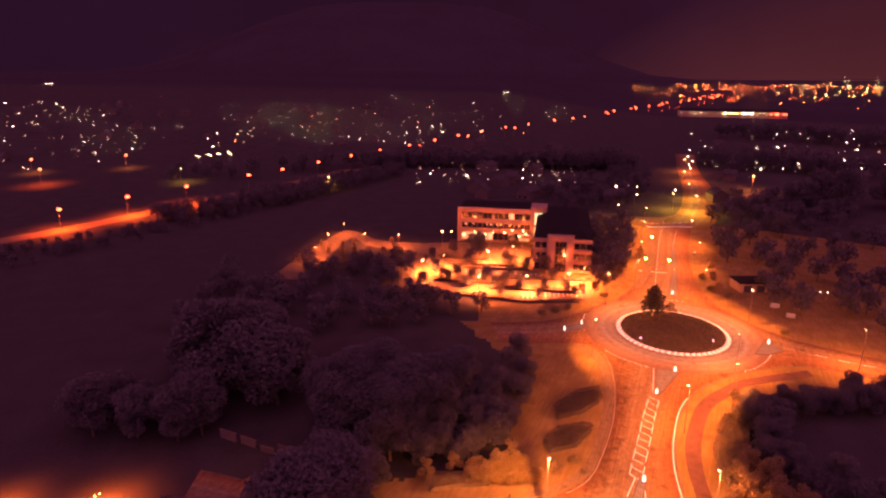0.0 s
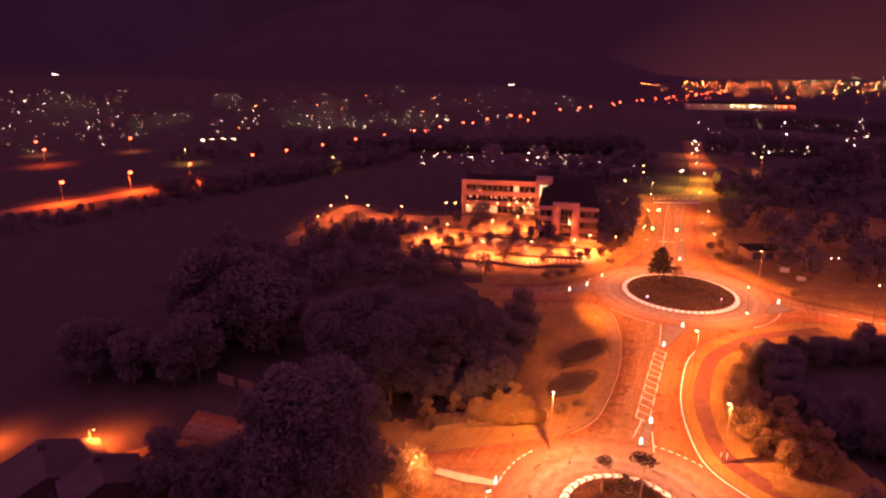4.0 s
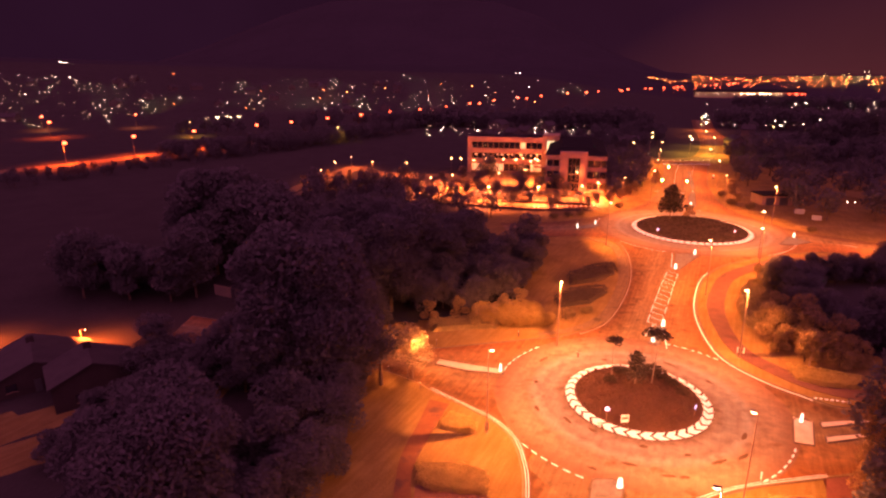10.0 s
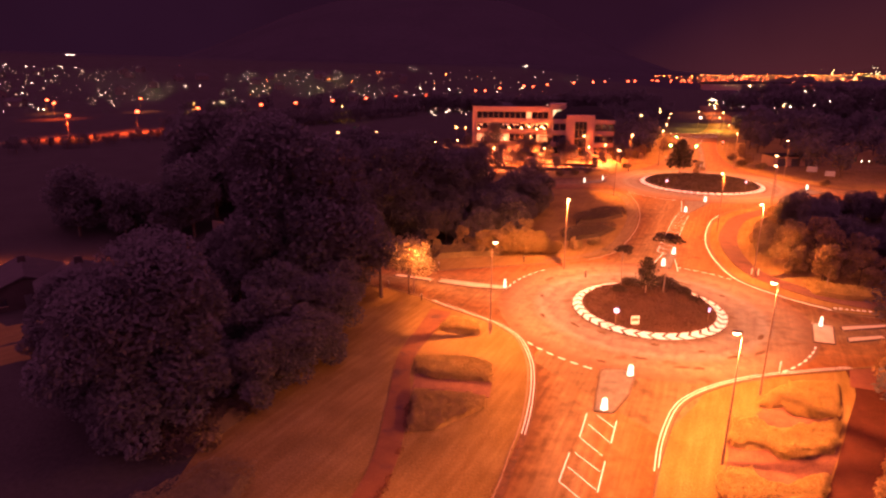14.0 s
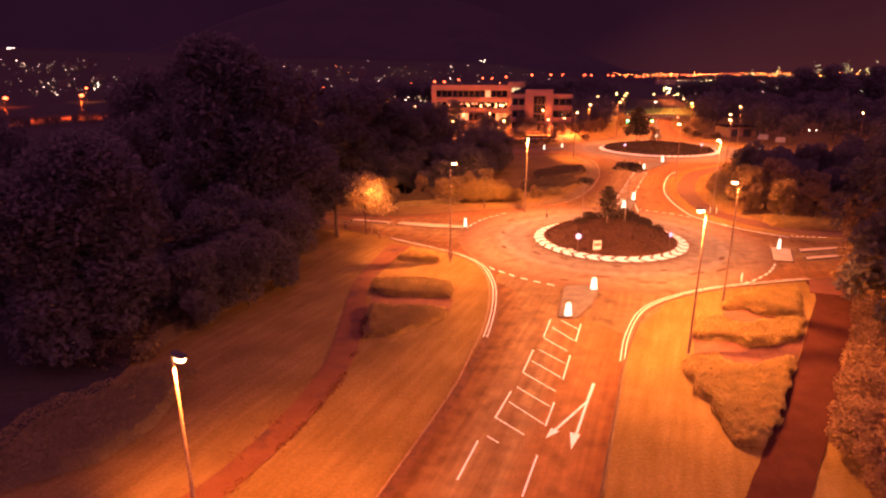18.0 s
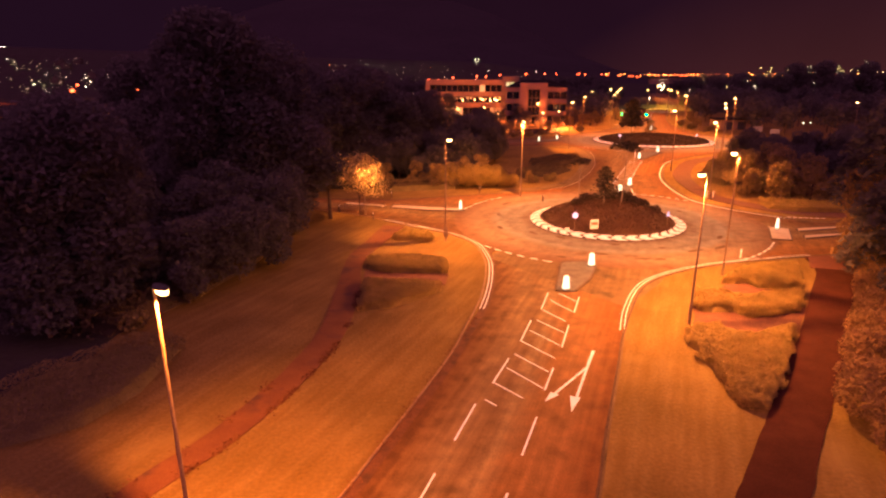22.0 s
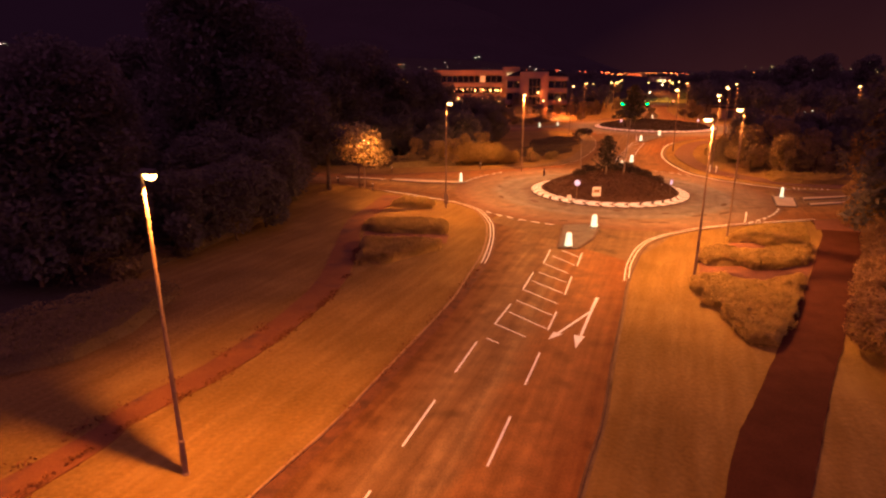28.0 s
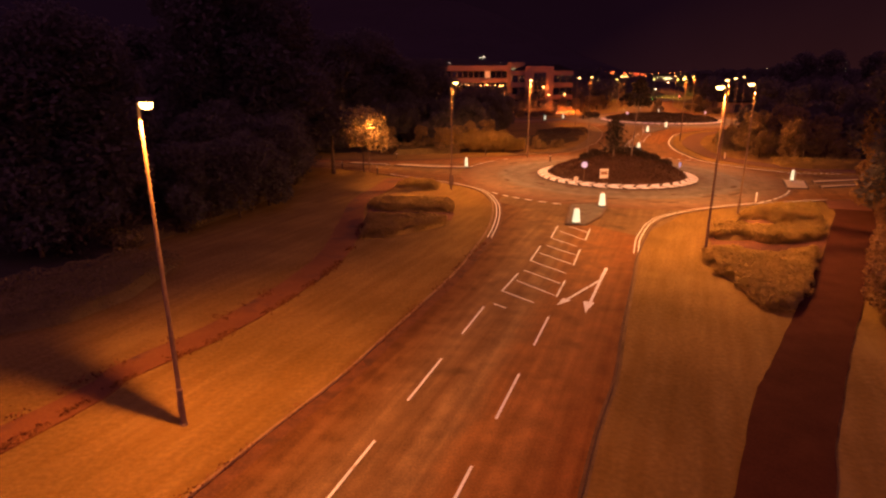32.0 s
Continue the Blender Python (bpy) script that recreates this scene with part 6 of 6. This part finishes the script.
PARK_LAMPS = [(-49.5, 218.1), (-48.1, 236.4), (-44.3, 253.7), (-32.8, 237.4), (-18.6, 236.4), (0.2, 207.0), (-7.4, 201.5), (17.2, 212.6), (27.4, 219.0), (42.5, 186.7), (33.6, 229.5), (3.4, 233.0), (28.0, 184.6), (12.0, 184.8), (20.5, 232.0), (49.0, 192.5), (28.6, 235.0), (30.4, 226.0), (8.4, 229.0), (-0.4, 233.0), (43.5, 200.5), (46.9, 203.0), (25.2, 231.0), (33.2, 234.0), (13.0, 233.0), (17.0, 229.0)]
pl = park_lamp_model()
for i, (x, y) in enumerate(PARK_LAMPS):
    by_office = i > 15 or i in (10, 11, 14)
    tall = 1.4 if by_office else 1.0
    ob = pl if i == 0 else copy_thing(pl, pose(x, y, 0.01))
    ob.matrix_world = pose(x, y, 0.01)
    ob.scale = (1.0, 1.0, tall)
    lamp_light("park_light", x, y, 4.98 * tall, 230 if i > 15 else 420 if by_office else 1900 if i < 5 else 15000, SODIUM_PALE, None if by_office else 158, 0.2)


# ---- the far junction under yellow-green lamps ----
def far_lamp_model(name, label, lens, height, bulb, group):
    t = thing(name, label, "street lamp", group=group)
    part("column", Shape().tube((0, 0, 0), (0, 0, height), 0.10, 0.06, 6), STEEL, t)
    part("arm", Shape().tube((0, 0, height), (0.9, 0, height + 0.15), 0.05, 0.04, 6), STEEL, t)
    part("lamp_bowl", Shape().blob((0.9, 0, height), bulb, 0.7, 8), lens, t, "glowing lamp bowl")
    return t


junction_lamp = far_lamp_model("street_lamp", "far street lamp with a yellowish light", LENS_HALIDE, 9.0, 0.42, "lamps at the far junction")
for i, (x, y, a) in enumerate([(121, 302, 90), (83.5, 276, 0), (107, 322, 0), (100, 300, 20), (131, 296, 120), (139, 330, 0), (164, 386, 200), (153, 372, 0), (190, 356, 240), (176, 425, 180)]):
    m = pose(x, y, 0, 0, 0, a)
    if i == 0:
        junction_lamp.matrix_world = m
    else:
        copy_thing(junction_lamp, m)
    if i in (0, 1, 4, 5, 6, 8, 9):
        lamp_light("halide_light", x + 0.9 * math.cos(radians(a)), y + 0.9 * math.sin(radians(a)), 8.6, 3600, HALIDE if i < 6 else SODIUM, 164, 0.3)
wall_band = thing("barrier", "long low pale barrier with posts across the road's end", "barrier", pose(0, 0, 0))
part("rail", Shape().box(97, 271.2, 0.55, 119, 271.35, 0.95), CLAD, wall_band)
for k in range(9):
    part("post", Shape().box(97.2 + 2.65 * k, 271.36, 0, 97.4 + 2.65 * k, 271.52, 1.25), CLAD, wall_band)
    # reflectors given a glow of their own, with no lamp inside
    lamp = part("reflector", Shape().blob((97.3 + 2.65 * k, 271.44, 1.4), 0.16, 1.0, 6), FAR_YELLOW, wall_band, "small glowing marker")

# ---- the bypass and its row of orange lamps ----
# bulb far larger than a lantern, its size standing in for glare
bypass_lamp = far_lamp_model("street_lamp", "far street lamp glaring orange beside a main road", FAR_HOT, 10.0, 1.05, "orange lamps along the main road")
BYPASS_LAMPS = [(-175.8, 262.3), (-158.8, 290.0), (-140.3, 317.2), (-117.9, 353.6), (-102.9, 374.9), (-258.6, 374.9), (-212, 212)]
BYPASS_LAMPS += [tuple(p) for p in even(smooth_line([(-86, 405), (-50, 470), (-20, 512), (14, 561), (51, 603), (92, 642)], 4), 9)]
BYPASS_LAMPS += [(x + 9, y - 3) for x, y in BYPASS_LAMPS[-6::2]]
TOWN_ROAD = even(smooth_line([(120, 680), (160, 722), (195, 766), (234, 824), (282, 912), (333, 995), (414, 1123), (500, 1234), (607, 1375), (690, 1520)], 10), 24)
for i, (x, y) in enumerate(BYPASS_LAMPS):
    m = pose(x - 0.9, y, hill(x, y))
    if i == 0:
        bypass_lamp.matrix_world = m
        ob = bypass_lamp
    else:
        ob = copy_thing(bypass_lamp, m)
    if i < 3 or i in (5, 6):
        lamp_light("sodium_light", x, y, 8.4, 13000 if i < 3 else 5000 if i == 5 else 1500, (1.0, 0.09, 0.014), 150, 0.3)

# lamps added to light far ground patches; the yellowish pair is invented
for x, y, watts, tone in ((-237, 440, 1300, SODIUM), (-293, 418, 1300, SODIUM), (-172, 384, 1500, HALIDE), (-69, 352, 1200, HALIDE)):
    copy_thing(bypass_lamp if tone is SODIUM else junction_lamp, pose(x - 0.9, y, 0.0))
    lamp_light("far_light", x, y, 7.2, watts, tone, 150, 0.4)

# ---- houses on the west side ----
def house(x, y, turn, w, d, eaves, ridge, label, lit_window=False):
    t = thing("house", label, "house", pose(x, y, -3.0, 0, 0, turn))
    part("wall", Shape().add([(-w, 0, 0), (w, 0, 0), (w, d, 0), (-w, d, 0), (-w, 0, eaves), (w, 0, eaves), (w, d, eaves), (-w, d, eaves), (0, 0, ridge - 0.2), (0, d, ridge - 0.2)],
                             [(0, 1, 5, 8, 4), (3, 7, 9, 6, 2), (1, 2, 6, 5), (0, 4, 7, 3), (4, 8, 9, 7), (5, 6, 9, 8)]), HOUSE_UNLIT, t)
    o, th = 0.45, 0.18
    k = (ridge - eaves) / w
    for sgn in (-1, 1):
        s = Shape()
        a, b = (sgn * (w + o), eaves - k * o), (0, ridge)
        s.add([(px_, yy, pz + h) for h in (0, th) for px_, pz in (a, b) for yy in (-o, d + o)], [(0, 1, 3, 2), (4, 6, 7, 5), (0, 2, 6, 4), (1, 5, 7, 3), (0, 4, 5, 1), (2, 3, 7, 6)])
        part("roof", s, TILE, t)
    part("chimney", Shape().box(-0.5, d * 0.7, ridge - 0.6, 0.5, d * 0.7 + 0.7, ridge + 1.0, bevel=0.04), HOUSE_UNLIT, t)
    for xx in (-w * 0.5, w * 0.3):
        win = part("window", Shape().box(xx, -0.06, 0.9, xx + 1.3, -0.01, 2.1), GLASS, t)
        part("window_frame", Shape().box(xx - 0.06, -0.1, 0.82, xx + 1.36, -0.02, 0.9), CLAD, win)
    part("door", Shape().box(-0.45, -0.07, 0, 0.45, -0.01, 2.0), DARK_METAL, t)
    return t


house(-58.7, 71.7, 38, 7.6, 11, 1.7, 4.7, "dark-roofed bungalow silhouetted against a lit yard")
house(-48.2, 68.8, 38, 5.2, 7.5, 4.0, 6.2, "small dark-roofed outbuilding beside a lit yard")
flood = far_lamp_model("yard_lamp", "low orange yard floodlight behind a bungalow", LENS, 3.2, 0.10, "yard lights")
flood.matrix_world = pose(-61.0, 85.7, -3.0)
lamp_light("yard_light", -60.1, 85.7, 0.1, 4000, (1.0, 0.13, 0.02), 168, 0.2)
copy_thing(flood, pose(-78.9, 86.0, -2.9))
lamp_light("yard_light", -78.0, 86.0, 0.1, 1600, (1.0, 0.13, 0.02), 165, 0.2)
for (x0, y0), (x1, y1), h in (((-45.0, 102.4), (-41.2, 100.6), 2.0), ((-40.2, 100.4), (-36.6, 98.6), 1.8), ((-35.6, 98.0), (-32.6, 96.8), 1.2), ((-31.8, 96.8), (-27.6, 95.2), 2.2)):
    d = np.array((x1 - x0, y1 - y0))
    shed = thing("garden_wall", "stretch of dim rendered wall among dark trees", "wall", pose(x0, y0, 0, 0, 0, math.degrees(math.atan2(d[1], d[0]))), group="dim garden walls")
    part("panel", Shape().box(0, 0, 0, float(np.linalg.norm(d)), 0.2, h, bevel=0.02), RENDERED, shed)
    part("coping", Shape().box(-0.05, -0.05, h + 0.002, float(np.linalg.norm(d)) + 0.05, 0.25, h + 0.08), KERB, shed)
# spot added to brighten the garden walls; no lamp stands here
lamp_light("yard_light", -40.0, 92.0, 5.0, 70, SODIUM, 120, 0.2, aim=(0.15, 0.8, -0.5))

# ---- the town lights, far off ----
def lights(name, label, spots, mat, size):
    s = Shape()
    for x, y, z, k in spots:
        s.blob((x, y, z), size * k * (0.5 + math.hypot(x, y) / 1500), 0.8, 6)
    return tagged(part(name, s, mat), label, "lights", kind="stuff")


far = np.random.default_rng(12)


def scatter(n, az, dist, rise=(2, 6), power=1.0):
    out = []
    for _ in range(n):
        a, r = radians(far.uniform(*az)), dist[0] + (dist[1] - dist[0]) * far.uniform() ** power
        x, y = r * math.sin(a), r * math.cos(a)
        out.append((x, y, hill(x, y) + far.uniform(*rise), far.choice((0.45, 0.6, 0.7, 0.8, 1.0, 1.4))))
    return out


lights("town_lights", "scattered white house lights on the far hillside", scatter(48, (-38.5, -28), (640, 838), power=0.75) + scatter(16, (-38.5, -30), (490, 640)) + scatter(16, (-28, -23.5), (540, 690)), FAR_WHITE, 0.27)
lights("town_lights", "dense white house lights of a far estate", scatter(36, (-14.5, -3.5), (565, 690), (1, 4)) + scatter(26, (-22, -9), (740, 820), power=0.6) + scatter(18, (-22, -14), (560, 740)), FAR_WHITE, 0.27)
lights("town_lights", "white house lights along the rising ground", scatter(18, (-4, 6), (600, 700), (1, 4)) + scatter(9, (-5, 4), (780, 900)) + scatter(16, (4, 14), (690, 1000)), FAR_WHITE, 0.27)
lights("town_lights", "white house lights beyond the offices", scatter(15, (-3, 12.5), (365, 440), (1.5, 3.5)) + scatter(5, (12, 22), (340, 420), (1.5, 3.5)), FAR_WHITE, 0.42)
lights("town_lights", "faint windows of the far estates", scatter(110, (-38, -27), (540, 830)) + scatter(110, (-22, 6), (560, 830)) + scatter(50, (-3, 13), (350, 450)) + scatter(40, (24, 40), (400, 720)), FAR_DIM, 0.45)
lights("town_lights", "white house lights on the low ground", scatter(58, (22, 39), (440, 800), (5, 10)), FAR_WHITE, 0.40)
lights("town_lights", "orange lamps of the far town's streets", scatter(50, (23, 40), (1250, 1900), (6, 12)) + scatter(190, (21, 40), (1900, 3000), (6, 14)) + scatter(24, (17.5, 22), (1500, 2400), (6, 12)) + scatter(14, (-30, 8), (560, 860), (5, 9)), FAR_ORANGE, 0.36)
rows = []
for a0, r0, a1, r1, n in ((21.0, 1350, 25.5, 1700, 20), (21.5, 1900, 29, 2400, 26), (23, 2500, 38, 2750, 34), (25, 1500, 33, 1560, 18)):
    for i in range(n):
        f = (i + far.uniform(-0.7, 0.7)) / n
        a, r = radians(a0 + (a1 - a0) * f), r0 + (r1 - r0) * f
        rows.append((r * math.sin(a), r * math.cos(a), far.uniform(7, 14), far.choice((0.25, 0.4, 0.6, 0.8, 1.1))))
for k, (x, y) in enumerate(TOWN_ROAD):
    u, v = far.uniform(-11, 11), far.uniform(-11, 11)
    rows.append((x + u, y + v, hill(x, y) + 10, far.choice((1.3, 1.6, 2.0))))
    if k > 3 and k % 4:
        rows.append((x + 38 - u, y - 24 + v, hill(x, y) + 8, far.choice((0.4, 0.6, 0.8))))
lights("street_lights", "rows of orange street lamps through the far town", rows, FAR_HOT, 0.62)
lights("works_lights", "bright pale lights of a far industrial works", scatter(56, (28, 40), (1600, 2700), (6, 30)), FAR_WORKS, 0.62)
lights("works_lights", "pale lights on far works towers", [(2300 * math.sin(radians(a)) + far.uniform(-9, 9), 2300 * math.cos(radians(a)), far.uniform(10, 50), far.choice((0.5, 0.8, 1.1))) for a in (33.4, 33.6, 33.8, 35.4, 35.5, 37.0, 37.2) for _ in range(4)], FAR_TOWER, 0.6)
lights("town_lights", "cluster of bright white lights on the hillside", [(x, y, hill(x, y) + 5, 1.3) for x, y in [(-198 + 2.3 * i, 472 - 4 * (i % 3) + 1.5 * i) for i in range(12)]], FAR_BRIGHT, 0.26)
lights("ridge_lights", "lone lights on the dark ridge", [(-538, 839, 52.5, 1.0), (-544, 842, 52.5, 1.0), (-550, 845, 52.5, 1.0), (94, 934, 36.5, 1.0), (100, 936, 37.5, 1.0)], FAR_WHITE, 0.55)

# lit warehouse in the middle distance
wh = thing("warehouse", "long low warehouse glaring with floodlights", "warehouse", pose(374, 949, 0, 0, 0, -17))
part("wall", Shape().box(0, 0, 0, 152, 40, 9), CLAD, wh)
part("roof", Shape().add([(-1, -1, 9), (153, -1, 9), (153, 41, 9), (-1, 41, 9), (-1, 20, 12), (153, 20, 12)], [(0, 1, 5, 4), (2, 3, 4, 5), (1, 2, 5), (3, 0, 4), (3, 2, 1, 0)]), ROOF, wh)
part("canopy", Shape().box(2, -1.6, 5.0, 150, -1.05, 5.6), CLAD, wh)
for k in range(30):
    size = far.uniform(0.15, 0.4) if k < 12 else far.uniform(0.5, 1.4) if k < 21 else 0.35 if k < 25 else far.uniform(1.2, 2.2)
    part("floodlight", Shape().blob((4 + 5 * k + far.uniform(-2, 2), -2.4, 6.4), size, 0.8, 6), FAR_BRIGHT if k < 25 else FAR_HOT, wh, "glaring floodlight")

# far houses among the lights: dark gabled houses
def far_house_model(w, d):
    t = thing("house", "dark gabled house of a far estate", "house", group="houses of the far estates")
    e, r_ = 4.8, 7.4
    part("wall", Shape().add([(-w, 0, 0), (w, 0, 0), (w, d, 0), (-w, d, 0), (-w, 0, e), (w, 0, e), (w, d, e), (-w, d, e), (0, 0, r_), (0, d, r_)], [(0, 1, 5, 8, 4), (3, 7, 9, 6, 2), (1, 2, 6, 5), (0, 4, 7, 3)]), RENDERED, t)
    k = (r_ - e) / w
    part("roof", Shape().add([(sx * (w + 0.4), y, e - 0.4 * k + h) for h in (0.05, 0.25) for sx in (-1, 1) for y in (-0.3, d + 0.3)] + [(0, y, r_ + h) for h in (0.05, 0.25) for y in (-0.3, d + 0.3)],
                             [(4, 5, 11, 10), (6, 10, 11, 7), (0, 8, 9, 1), (2, 3, 9, 8), (0, 1, 5, 4), (2, 6, 7, 3), (0, 4, 10, 8), (2, 8, 10, 6), (1, 9, 11, 5), (3, 7, 11, 9)]), TILE, t)
    part("chimney", Shape().box(-0.4, d * 0.6, r_ - 0.3, 0.4, d * 0.6 + 0.6, r_ + 1.1), RENDERED, t)
    for x0 in (-w * 0.6, w * 0.2):
        part("window", Shape().box(x0, -0.06, 1.0, x0 + 1.4, -0.01, 2.3), GLASS, t)
    return t


far_models = [far_house_model(3.8, 8.0), far_house_model(4.4, 12.0)]
for n, (x, y, z, k) in enumerate(scatter(26, (-38, -4), (560, 820), (0, 0)) + scatter(14, (-6, 16), (330, 600), (0, 0)) + scatter(16, (24, 40), (330, 620), (0, 0))):
    m = pose(x, y, z - 0.4, 0, 0, far.uniform(0, 360))
    if n < 2:
        far_models[n].matrix_world = m
    else:
        copy_thing(far_models[n % 2], m)

# a low brick store beside the far road, dimly lit
store = thing("store", "low brick store with a flat roof, dimly lit", "building", pose(99, 183, 0, 0, 0, 2))
part("wall", Shape().box(0, 0, 0, 14, 7, 3.0), BRICK, store)
part("roof", Shape().box(-0.3, -0.3, 3.02, 14.3, 7.3, 3.3, bevel=0.04), ROOF, store)
for k in range(3):
    part("door", Shape().box(1.2 + 4.4 * k, -0.06, 0, 3.9 + 4.4 * k, -0.01, 2.4), DARK_METAL, store)
for x, y in ((121.5, 176.5), (123.8, 176.5)):
    wl = thing("post_lamp", "small white lamp on a short post", "lamp", pose(x, y, 0), group="white post lamps")
    part("post", Shape().tube((0, 0, 0), (0, 0, 2.4), 0.05, 0.04, 6), STEEL, wl)
    part("globe", Shape().blob((0, 0, 2.55), 0.18, 1.0, 8), LENS_WHITE, wl, "glowing white globe")
